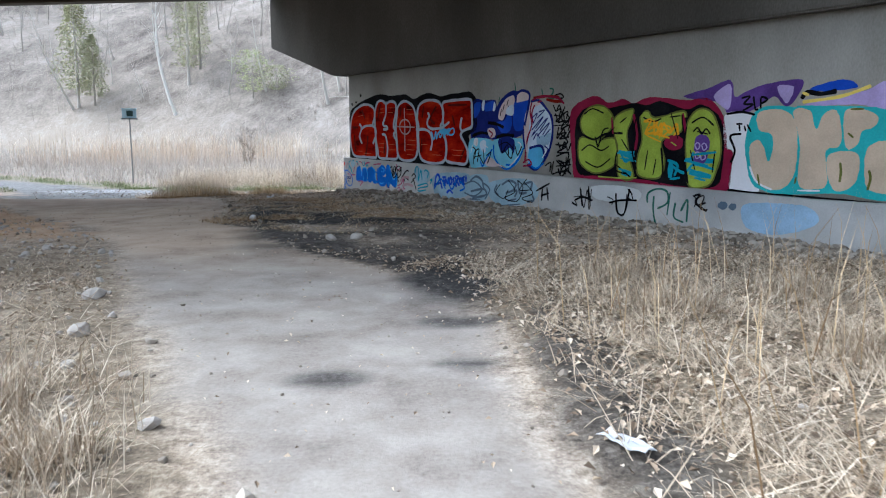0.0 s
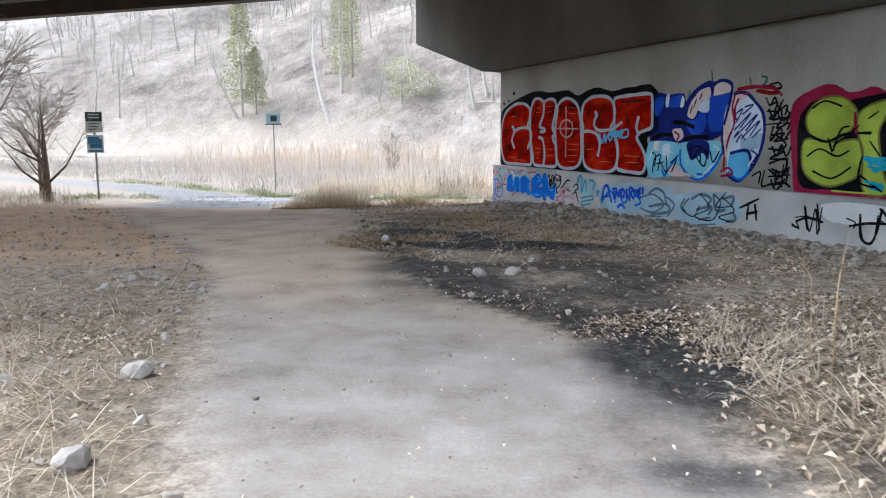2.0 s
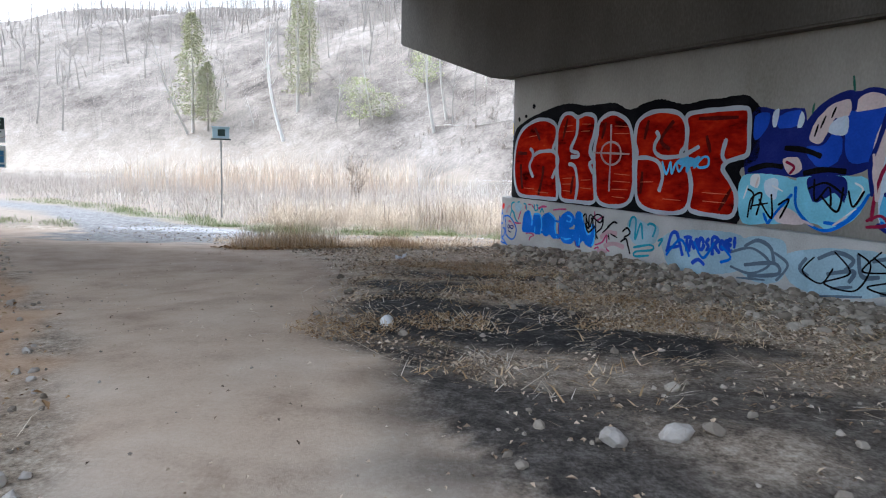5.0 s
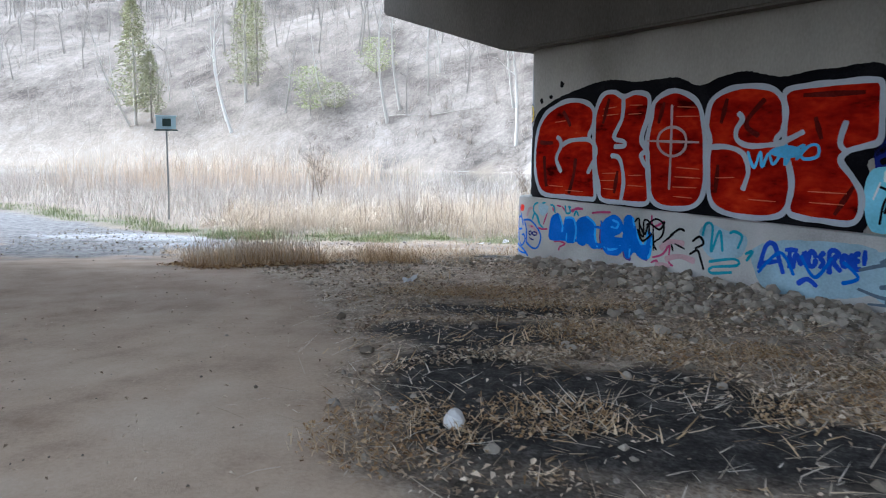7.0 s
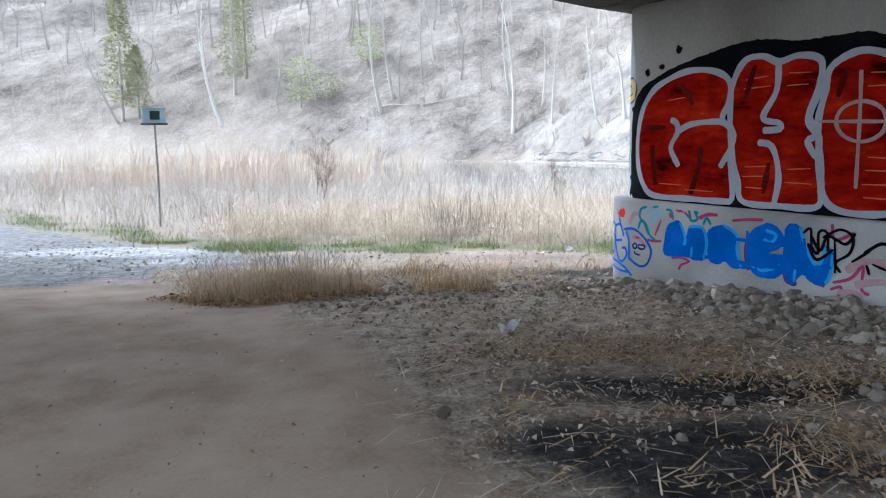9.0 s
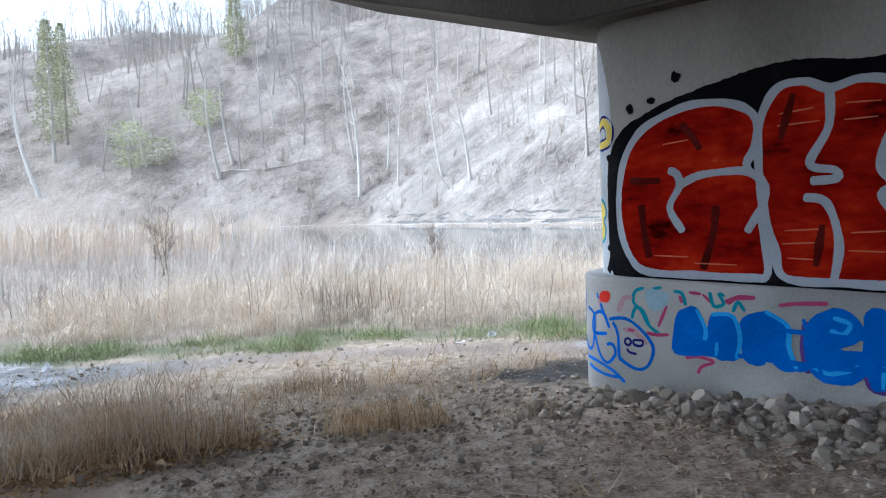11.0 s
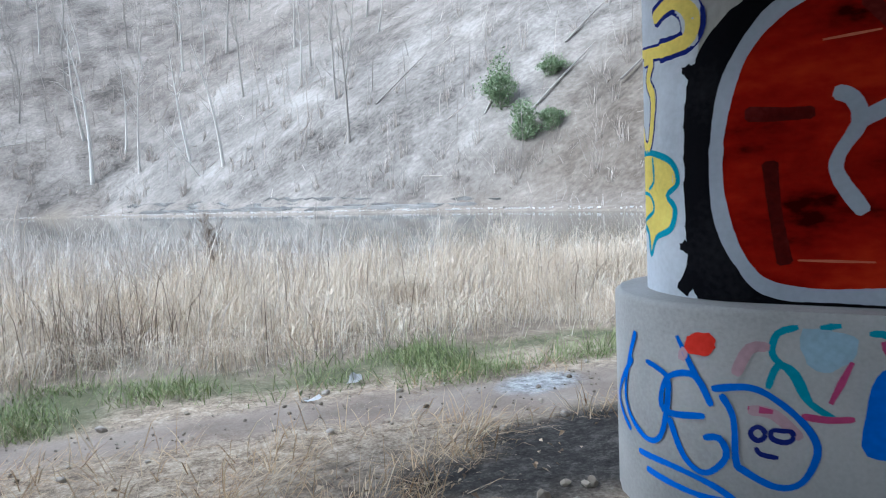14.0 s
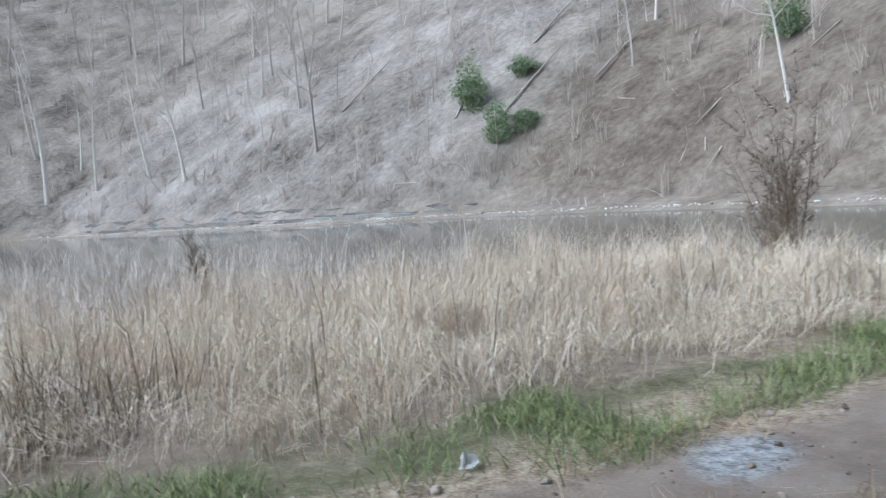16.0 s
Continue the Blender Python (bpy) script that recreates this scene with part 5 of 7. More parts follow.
stroke(piece, "black_tag", P_BLACK, 3, 0.022, "6.02,0.57 5.88,0.38 6.12,0.26 6.26,0.46 / 6.26,0.66 6.46,0.43 6.16,0.27 6.53,0.23 6.69,0.53 6.53,0.67 / 6.71,0.64 6.97,0.42 6.67,0.29 6.97,0.22 / 6.80,0.71 6.60,0.47 6.89,0.48 / 8.06,0.40 8.31,0.44 / 8.24,0.57 8.32,0.21 8.40,0.55 8.45,0.18 8.50,0.58 / 8.02,0.31 8.15,0.23 8.09,0.35 / 8.87,0.45 9.01,0.40 8.98,0.31 / 9.07,0.52 9.13,0.17 9.27,0.15 9.32,0.53 / 9.39,0.59 9.45,0.42 9.33,0.47 / 10.66,0.58 10.74,0.49 10.69,0.38 / 10.76,0.54 10.87,0.57 10.82,0.36 10.95,0.35")
stroke(piece, "grey_tag", P_SLATE, 2, 0.035, "4.85,0.51 5.17,0.59 5.43,0.42 5.17,0.26 4.85,0.32 / 4.96,0.18 5.38,0.20 / 5.48,0.57 5.68,0.43 5.53,0.21 / 6.07,0.10 6.62,0.17")
stroke(piece, "blue_tag", P_COBALT, 2, 0.04, "3.76,0.35 4.01,0.60 4.18,0.37 / 4.24,0.60 4.41,0.38 4.58,0.61 / 4.69,0.58 4.85,0.43 4.69,0.35 / 1.10,0.69 1.85,0.66 / 0.93,0.46 1.69,0.44 2.27,0.50 / 1.41,0.78 1.54,0.35 / 2.00,0.75 2.05,0.37")
piece = graffiti("yellow_graffiti", "w", "yellow and teal flower shapes on a rounded concrete end")
# skylight on the rounded end, laid on as a pale fill
fill(piece, "skylight_fill", P_NOSE, -0.5, "-0.78,1.00 -0.78,2.0 -0.78,3.15 -0.5,3.2 -0.3,2.9 -0.2,2.4 -0.26,1.8 -0.26,1.3 -0.24,1.0")
fill(piece, "petals", P_YELLOW, 0, "-0.83,1.73 -0.72,1.73 -0.53,1.73 -0.37,1.68 -0.33,1.58 -0.40,1.52 -0.35,1.46 -0.38,1.36 -0.50,1.31 -0.57,1.22 -0.61,1.33 -0.72,1.37 -0.83,1.46 -0.83,1.58")
stroke(piece, "outline", P_TEAL, 1, 0.03, "-0.83,1.73 -0.72,1.73 -0.53,1.73 -0.37,1.68 -0.33,1.58 -0.40,1.52 -0.35,1.46 -0.38,1.36 -0.50,1.31 -0.57,1.22 -0.61,1.33 -0.72,1.37 -0.83,1.46 -0.83,1.58", True)
stroke(piece, "outline", P_TEAL, 1, 0.02, "-0.53,1.71 -0.52,1.59 -0.59,1.55 / -0.74,1.53 -0.57,1.52 -0.53,1.44 -0.72,1.38")
stroke(piece, "curl", P_NAVY, 0, 0.075, "-0.70,2.24 -0.44,2.21 -0.28,2.24 / -0.64,2.19 -0.52,2.18 -0.57,2.09 -0.51,1.99 -0.56,1.78 -0.64,1.77 -0.71,1.86")
stroke(piece, "curl", P_YELLOW, 1, 0.05, "-0.70,2.24 -0.44,2.21 -0.28,2.24 / -0.64,2.19 -0.52,2.18 -0.57,2.09 -0.51,1.99 -0.56,1.78 -0.64,1.77 -0.71,1.86")
stroke(piece, "curl", P_NAVY, 0, 0.12, "-0.49,2.37 -0.34,2.42 -0.24,2.34 -0.27,2.23 -0.45,2.21")
stroke(piece, "curl", P_YELLOW, 1, 0.07, "-0.49,2.37 -0.34,2.42 -0.24,2.34 -0.27,2.23 -0.45,2.21")
fill(piece, "spatter", P_BLACK, 1, "-0.20,2.08 -0.22,2.05 -0.26,2.05 -0.29,2.08 -0.29,2.11 -0.25,2.12 -0.22,2.11")
fill(piece, "spatter", P_BLACK, 1, "-0.25,1.28 -0.26,1.25 -0.29,1.25 -0.32,1.26 -0.32,1.29 -0.29,1.31 -0.26,1.30")


# ---- stones ----
def rock_mesh(seed, flat=0.7, points=20):
    rs = random.Random(seed)
    bm = bmesh.new()
    for _ in range(points):
        v = Vector((rs.gauss(0, 1), rs.gauss(0, 1), rs.gauss(0, 1))).normalized()
        bm.verts.new((v.x * rs.uniform(0.8, 1.1) * 0.5, v.y * rs.uniform(0.7, 1.0) * 0.42, v.z * rs.uniform(0.8, 1) * 0.5 * flat))
    res = bmesh.ops.convex_hull(bm, input=bm.verts[:])
    bmesh.ops.delete(bm, geom=[g for g in res["geom_interior"] if isinstance(g, bmesh.types.BMVert)], context="VERTS")
    me = bpy.data.meshes.new("stone")
    bm.to_mesh(me)
    bm.free()
    return me


ROCKS = [rock_mesh(k) for k in range(12)]
for me in ROCKS:
    me.materials.append(STONE)
PALE = material("pale_stone", [(0.3, (0.30, 0.268, 0.232)), (0.6, (0.43, 0.395, 0.355)), (0.8, (0.56, 0.525, 0.48))], scale=9, fine=60, bump=0.4)
PALE_ROCKS = [rock_mesh(k + 50, 0.62, 44) for k in range(4)]
for me in PALE_ROCKS:
    me.materials.append(PALE)
WHITE_ROCK = rock_mesh(71, 0.8, 40)
WHITE_ROCK.materials.append(material("white_stone", [(0.3, (0.66, 0.65, 0.64)), (0.7, (0.80, 0.79, 0.78))], scale=9, fine=60, bump=0.3))
rng = np.random.RandomState(5)


def pier_point(s, d):
    p = CORNER + ALONG * s + OUT * d
    return p.x, p.y


def put_stone(me, x, y, size, label, group=""):
    ob = new("stone", me)
    z = float(ground_z(x, y))
    ob.matrix_world = Matrix.LocRotScale((x, y, z + size * 0.16), Euler((rng.uniform(-0.4, 0.4), rng.uniform(-0.4, 0.4), rng.uniform(0, 6.28))), (size, size, size))
    return tagged(ob, label, "stone", group)


for k in range(270):
    s = rng.uniform(-0.2, 7.5)
    d = 0.25 + abs(rng.normal(0, 0.55)) + 0.35 * (s < 0.3)
    if d < 2.0 and not (s < 0.1 and d < 0.45):
        put_stone(ROCKS[k % 12], *pier_point(s, d), min(0.24, 0.075 + rng.gamma(2.0, 0.027)) * (1.1 if d < 0.8 else 0.85), "angular grey limestone rubble beside a concrete footing", "rubble along the footing")
for k in range(26):
    ang = rng.uniform(0.0, 1.7)
    r = 0.78 + abs(rng.normal(0, 0.22))
    p = CORNER + ALONG * (0.27 - r * math.sin(ang)) + OUT * (-0.5 + r * math.cos(ang))
    put_stone(ROCKS[k % 12], p.x, p.y, rng.uniform(0.05, 0.12), "angular grey limestone rubble beside a concrete footing", "rubble along the footing")


def rubble(name, xy, sizes, mat, label):
    chunks = []
    for k, ((x, y), sz) in enumerate(zip(xy, sizes)):
        me = ROCKS[k % 12]
        v = np.array([tuple(p.co) for p in me.vertices])
        R = np.array(Euler(rng.uniform(-0.5, 0.5, 2).tolist() + [rng.uniform(0, 6.28)]).to_matrix())
        f = []
        for p in me.polygons:
            i = list(p.vertices)
            f += [(i[0], i[j], i[j + 1]) for j in range(1, len(i) - 1)]
        chunks.append((v @ R.T * sz + (x, y, 0), f, ))
    vs, fs = joined(chunks)
    zs = np.repeat(ground_z([p[0] for p in xy], [p[1] for p in xy]) + np.array(sizes) * 0.14, [len(c[0]) for c in chunks])
    vs[:, 2] += zs
    return tagged(new(name, tri_mesh(name, vs, fs, mat)), label, "stones", kind="stuff")


far_xy = [pier_point(rng.uniform(7, 15.5), 0.25 + abs(rng.normal(0, 0.8))) for _ in range(900)]
rubble("rubble_stones", far_xy, rng.uniform(0.07, 0.2, 900), STONE_STUFF, "grey limestone rubble heaped along a concrete footing")
ru_s, ru_d = rng.uniform(0.3, 9, 2600), 0.3 + np.abs(rng.normal(0, 0.9, 2600))
ok = ru_d < 0.5 + 0.55 * ru_s
rubble("loose_rubble", [pier_point(a, b) for a, b in zip(ru_s[ok], ru_d[ok])], np.minimum(rng.gamma(2.2, 0.026, int(ok.sum())) + 0.035, 0.2), STONE_STUFF, "loose limestone rubble spilling over bare earth")
pe_y = rng.uniform(1.5, 23, 2600)
pe_x = rng.uniform(-13, 3.5, 2600)
keep = (path_mask(pe_x, pe_y) < 0.6) & (((pe_x - CORNER.x) * OUT.x + (pe_y - CORNER.y) * OUT.y) > 0.3)
pe = list(zip(pe_x[keep], pe_y[keep]))
rubble("scattered_pebbles", pe, rng.gamma(2.0, 0.018, len(pe)) + 0.015, STONE_STUFF, "loose pebbles scattered over bare earth")
lx, ly = rng.uniform(-9, -1.5, 900), rng.uniform(3.5, 14, 900)
keep = (np.interp(ly, *PATH_L) - lx > 0.15) & (rng.uniform(0, 1, 900) < np.clip(0.5 + 0.6 * wave(lx, ly, 1.6, 99), 0.1, 1))
pl = list(zip(lx[keep], ly[keep]))
rubble("pale_pebbles", pl, np.minimum(rng.gamma(2.0, 0.024, len(pl)) + 0.025, 0.15), PALE, "pale stones scattered over a stony path side")
pp_y = rng.uniform(1.5, 16, 700)
pp_x = rng.uniform(-9, 1, 700)
keep = path_mask(pp_x, pp_y) > 0.8
pp = list(zip(pp_x[keep], pp_y[keep]))
rubble("path_grit", pp, rng.gamma(2.0, 0.006, len(pp)) + 0.008, STONE_STUFF, "small grit on a packed path")
gr_x = np.concatenate([rng.uniform(-14, -8, 1150), rng.uniform(-8, 3, 350)])
gr_y = np.interp(gr_x, *TRACK) + rng.normal(0, 1, 1500) * np.where(gr_x < -8.5, 1.2, 0.4)
rubble("track_gravel", list(zip(gr_x, gr_y)), rng.gamma(1.5, 0.012, 1500) + 0.010, STONE_STUFF, "pale gravel on a worn track")
for x, y, size, k in ((-2.83, 5.65, 0.21, 0), (-1.62, 10.72, 0.20, 1), (-1.27, 10.85, 0.20, 2), (-3.43, 13.4, 0.17, 3), (-4.17, 13.66, 0.11, 0), (-3.0, 4.6, 0.2, 1), (-3.3, 6.9, 0.22, 2), (-2.55, 4.9, 0.12, 3)):
    put_stone(WHITE_ROCK if size == 0.17 else PALE_ROCKS[k], x, y, size, "pale whitish stone lying on bare earth", "pale stones")


for k in range(22):
    x = rng.uniform(-6.5, 1.0)
    y = float(np.interp(x, *TRACK)) + (float(np.interp(x, *TRACK_WIDE)) + rng.uniform(0.0, 0.35)) * (1 if rng.uniform() < 0.6 else -1)
    put_stone(PALE_ROCKS[k % 4], x, y, rng.uniform(0.04, 0.11), "flat pale stone at the edge of a track", "stones along the track")

# ---- grass, straw and leaves ----
def blades(name, x, y, length, width, tilt, bend, mat, label, category, lift=0.0, z=None, parent=None, flow=0.0):
    n = len(x)
    tilt, bend = np.ones(n) * tilt, np.ones(n) * bend
    phi = rng.uniform(0, 2 * math.pi, n)
    if flow:
        phi = 3.3 * wave(x, y, flow, 91) + rng.normal(0, 0.8, n)
    z = ground_z(x, y) + lift if z is None else z
    base = np.stack([x, y, z], -1)
    side = np.stack([-np.sin(phi), np.cos(phi), np.zeros(n)], -1)
    turn = rng.uniform(-1, 1, n)
    side = side * np.cos(turn)[:, None] + np.stack([np.cos(phi), np.sin(phi), np.zeros(n)], -1) * np.sin(turn)[:, None]

    def way(t):
        return np.stack([np.sin(t) * np.cos(phi), np.sin(t) * np.sin(phi), np.cos(t)], -1)

    w = (np.ones(n) * width)[:, None] / 2
    mid = base + way(tilt) * (np.ones(n) * length * 0.55)[:, None]
    tip = mid + way(np.minimum(tilt + bend, 1.75)) * (np.ones(n) * length * 0.45)[:, None]
    tip[:, 2] = np.maximum(tip[:, 2], base[:, 2] + 0.004)
    vs = np.stack([base - side * w, base + side * w, mid - side * w * 0.8, mid + side * w * 0.8, tip], 1).reshape(-1, 3)
    k = np.arange(n)[:, None] * 5
    fs = np.concatenate([k + (0, 1, 3), k + (0, 3, 2), k + (2, 3, 4)], 1).reshape(-1, 3)
    me = tri_mesh(name, vs, fs, mat)
    if parent is not None:
        return mesh_part(name, me, parent)
    return tagged(new(name, me), label, category, kind="stuff")


def leaves(name, x, y, size, mat, label):
    n = len(x)
    yaw, tip, roll = rng.uniform(0, 6.28, n), rng.uniform(-0.6, 0.6, n), rng.uniform(-0.6, 0.6, n)
    a = np.stack([np.cos(yaw) * np.cos(tip), np.sin(yaw) * np.cos(tip), np.sin(tip)], -1)
    b = np.stack([-np.sin(yaw) * np.cos(roll), np.cos(yaw) * np.cos(roll), np.sin(roll)], -1)
    c = np.stack([x, y, ground_z(x, y) + size * 0.35 + 0.006], -1)
    s = size[:, None]
    up = np.array([0, 0, 0.25])
    vs = np.stack([c - a * s * 0.6, c + b * s * 0.36 + up * s, c + a * s * 0.6, c - b * s * 0.36 + up * s], 1).reshape(-1, 3)
    k = np.arange(n)[:, None] * 4
    fs = np.concatenate([k + (0, 1, 2), k + (0, 2, 3)], 1).reshape(-1, 3)
    return tagged(new(name, tri_mesh(name, vs, fs, mat)), label, "dead leaves", kind="stuff")


def scatter(n, x0, x1, y0, y1, keep):
    x, y = rng.uniform(x0, x1, n), rng.uniform(y0, y1, n)
    k = keep(x, y) > rng.uniform(0, 1, n)
    return x[k], y[k]


def off_pier(x, y, gap=0.25):
    s = (x - CORNER.x) * ALONG.x + (y - CORNER.y) * ALONG.y
    d = (x - CORNER.x) * OUT.x + (y - CORNER.y) * OUT.y
    return 1.0 * ~((d < gap) & (d > -1.6) & (s > -0.5 - gap) & (s < 17))


def on_right(x, y):
    d = (x - CORNER.x) * OUT.x + (y - CORNER.y) * OUT.y
    clump = np.clip(0.65 + 0.55 * wave(x, y, 1.3, 51), 0.06, 1)
    return smooth(0.15, 0.9, x - np.interp(y, *PATH_R)) * smooth(10.0, 7.2, y) * smooth(1.0, 2.0, d) * clump


def on_left(x, y):
    return smooth(0.1, 0.7, np.interp(y, *PATH_L) - x) * smooth(12.0, 6.5, y) * np.clip(0.6 + 0.6 * wave(x, y, 1.1, 52), 0.05, 1)


x, y = scatter(26000, 0.2, 7.0, 1.2, 10.5, lambda x, y: smooth(0.0, 0.7, x - np.interp(y, *PATH_R)) * smooth(10.5, 8.5, y) * off_pier(x, y))
leaves("leaf_litter", x, y, np.minimum(rng.gamma(3.0, 0.009, len(x)) + 0.012, 0.06), LEAF, "dead leaves among matted dry grass")
x, y = scatter(70000, 0.3, 7.5, 1.2, 10.5, on_right)
blades("flattened_straw", x, y, rng.gamma(4.0, 0.055, len(x)) + 0.05, rng.uniform(0.0035, 0.009, len(x)), rng.uniform(0.9, 1.55, len(x)), rng.uniform(0.0, 0.8, len(x)), STRAW, "matted pale dry grass beside a path", "dry grass", 0.03, flow=1.1)
x, y = scatter(5000, 0.5, 7.5, 1.2, 9.0, on_right)
blades("standing_straw", x, y, rng.uniform(0.12, 0.4, len(x)), rng.uniform(0.003, 0.006, len(x)), rng.uniform(0.2, 1.1, len(x)), rng.uniform(0.3, 1.0, len(x)), STRAW, "tufts of pale dry grass", "dry grass")
x, y = scatter(330, 0.9, 6, 2.5, 9, on_right)
blades("tall_stalks", x, y, rng.uniform(0.6, 1.15, len(x)), 0.008, rng.uniform(0.02, 0.35, len(x)), rng.uniform(0.1, 0.7, len(x)), GOLD_STRAW, "single tall dry stalks bending over", "dry stalks")
x, y = scatter(60000, -10, -0.4, 1.0, 12, on_left)
blades("flattened_straw", x, y, rng.uniform(0.08, 0.36, len(x)), rng.uniform(0.004, 0.008, len(x)), rng.uniform(0.9, 1.55, len(x)), rng.uniform(0.1, 0.5, len(x)), STRAW, "matted pale dry grass beside a path", "dry grass", 0.02)
x, y = scatter(5000, -5, -0.6, 1.0, 4.6, on_left)
blades("standing_straw", x, y, rng.uniform(0.2, 0.55, len(x)), rng.uniform(0.004, 0.007, len(x)), rng.uniform(0.05, 0.7, len(x)), rng.uniform(0.2, 0.9, len(x)), STRAW, "tufts of pale dry grass", "dry grass")


def litter_zone(x, y):
    r = x - np.interp(y, *PATH_R)
    right = smooth(-0.1, 0.6, r) * smooth(6.5, 9.5, y) * smooth(23.5, 21.5, y)
    left = smooth(0.0, 0.8, np.interp(y, *PATH_L) - x) * smooth(3.0, 7.0, y) * smooth(23, 20, y)
    wet = np.maximum.reduce([1.25 * blob_mask(x, y, -1.0, 11.0, 2.2, 1.6, 31), 1.25 * blob_mask(x, y, -2.7, 13.8, 1.35, 0.85, 33, 0.2), 1.25 * blob_mask(x, y, -1.4, 12.9, 1.3, 0.6, 49, 0.2), 1.2 * blob_mask(x, y, -3.3, 15.6, 0.9, 0.6, 34, 0.2), blob_mask(x, y, -3.1, 16.7, 1.1, 0.35, 50, 0.25)])
    return np.maximum(right, left * (0.6 - 0.54 * smooth(7.5, 9.5, y))) * np.clip(0.6 + 0.6 * wave(x, y, 1.5, 53), 0.08, 1) * off_pier(x, y) * (1 - 0.75 * wet) * (1 - 0.5 * smooth(15.5, 18.0, y))


x, y = scatter(90000, -13, 5, 3, 23.5, litter_zone)
leaves("leaf_litter", x, y, np.minimum(rng.gamma(4.0, 0.0065, len(x)) + 0.012, 0.05), LEAF, "brown and tan dead leaves littering bare earth")
x, y = scatter(210000, -6, 2.2, 7.5, 20.5, lambda x, y: litter_zone(x, y) * np.clip(0.45 + 0.75 * wave(x, y, 0.7, 104), 0.08, 1))
leaves("leaf_crumbs", x, y, rng.gamma(3.0, 0.0055, len(x)) + 0.010, LEAF, "crumbled dead leaves and bark on bare earth")
DRIFTS = [(-2.9, 13.5, 0.42, 0.36, 71), (-2.45, 15.7, 0.5, 0.4, 72), (-1.5, 15.1, 0.75, 0.45, 73), (-1.1, 13.75, 0.5, 0.3, 77), (-3.75, 13.2, 0.4, 0.5, 78), (-3.4, 17.6, 0.9, 0.4, 74), (-2.3, 16.9, 0.7, 0.3, 75), (-0.6, 14.5, 0.6, 0.3, 79)]


def straw_drift(x, y):
    return np.maximum.reduce([blob_mask(x, y, cx, cy, rx, ry, seed) for cx, cy, rx, ry, seed in DRIFTS])


x, y = scatter(60000, -5, 2, 11, 19, straw_drift)
leaves("rusty_leaves", x, y, np.minimum(rng.gamma(3.0, 0.0055, len(x)) + 0.010, 0.035), RUST_LEAF, "rusty brown leaves and straw lying in drifts")
x, y = scatter(30000, -5, 2, 11, 19, straw_drift)
blades("straw_drifts", x, y, rng.uniform(0.04, 0.2, len(x)), rng.uniform(0.004, 0.010, len(x)), rng.uniform(0.7, 1.5, len(x)), rng.uniform(0.0, 0.6, len(x)), RUST_GRASS, "rusty straw lying in drifts on dark earth", "straw", 0.015)
x, y = scatter(3000, -13, -3.5, 8.5, 20, lambda x, y: smooth(-0.2, 0.6, np.interp(y, *PATH_L) - x) * smooth(8.5, 11, y))
leaves("rusty_leaves", x, y, rng.gamma(4.0, 0.006, len(x)) + 0.012, RUST_LEAF, "rusty brown leaves beside a packed path")
x, y = scatter(5200, -5.6, 0.8, 11.3, 18.8, lambda x, y: smooth(-0.7, 0.5, x - np.interp(y, *PATH_R)) * off_pier(x, y, 1.2) * np.clip(0.5 + 0.6 * wave(x, y, 1.1, 67), 0.12, 1))
blades("broken_stalks", x, y, np.minimum(rng.gamma(2.5, 0.06, len(x)) + 0.04, 0.6), rng.uniform(0.005, 0.011, len(x)), rng.uniform(1.25, 1.56, len(x)), rng.uniform(-0.1, 0.2, len(x)), TALL, "long broken straw stalks over dark earth", "straw", 0.02, flow=6.0)
x, y = scatter(15000, -5.0, 1.2, 11.3, 18.6, lambda x, y: smooth(-0.4, 0.5, x - np.interp(y, *PATH_R)) * off_pier(x, y, 1.1) * np.clip(-0.05 + 0.75 * wave(x, y, 0.8, 98), 0.03, 1))
blades("stalk_bits", x, y, rng.gamma(2.5, 0.035, len(x)) + 0.03, rng.uniform(0.007, 0.016, len(x)), rng.uniform(1.0, 1.56, len(x)), rng.uniform(-0.2, 0.4, len(x)), GOLD_STRAW, "broken golden stalks strewn over dark earth", "straw", 0.02, flow=2.5)
x, y = scatter(26000, -13, 6, 3, 23.5, litter_zone)
blades("twig_litter", x, y, rng.gamma(2.0, 0.07, len(x)) + 0.05, rng.uniform(0.003, 0.008, len(x)), rng.uniform(1.2, 1.56, len(x)), rng.uniform(-0.1, 0.1, len(x)), STRAW, "broken straw and twigs on bare earth", "twigs", 0.015)
x, y = scatter(2400, -8, 1.0, 1.5, 22, path_mask)
leaves("path_leaves", x, y, rng.uniform(0.012, 0.035, len(x)), LEAF, "scraps of leaf on a packed path")


def tuft(cx, cy, rx, ry, n, height, mat, label):
    q = np.sqrt(rng.uniform(0, 1, n))
    a = rng.uniform(0, 6.28, n)
    x, y = cx + rx * q * np.cos(a), cy + ry * q * np.sin(a)
    h = height * rng.uniform(0.25, 1.15, n) * (1.1 - 0.35 * q) * (1 + 0.25 * wave(x, y, 0.6, 66))
    ob = blades("grass_tuft", x, y, h, rng.uniform(0.004, 0.009, n), rng.uniform(0.02, 0.75, n), rng.uniform(0.1, 1.1, n), mat, label, "grass tuft")
    return ob


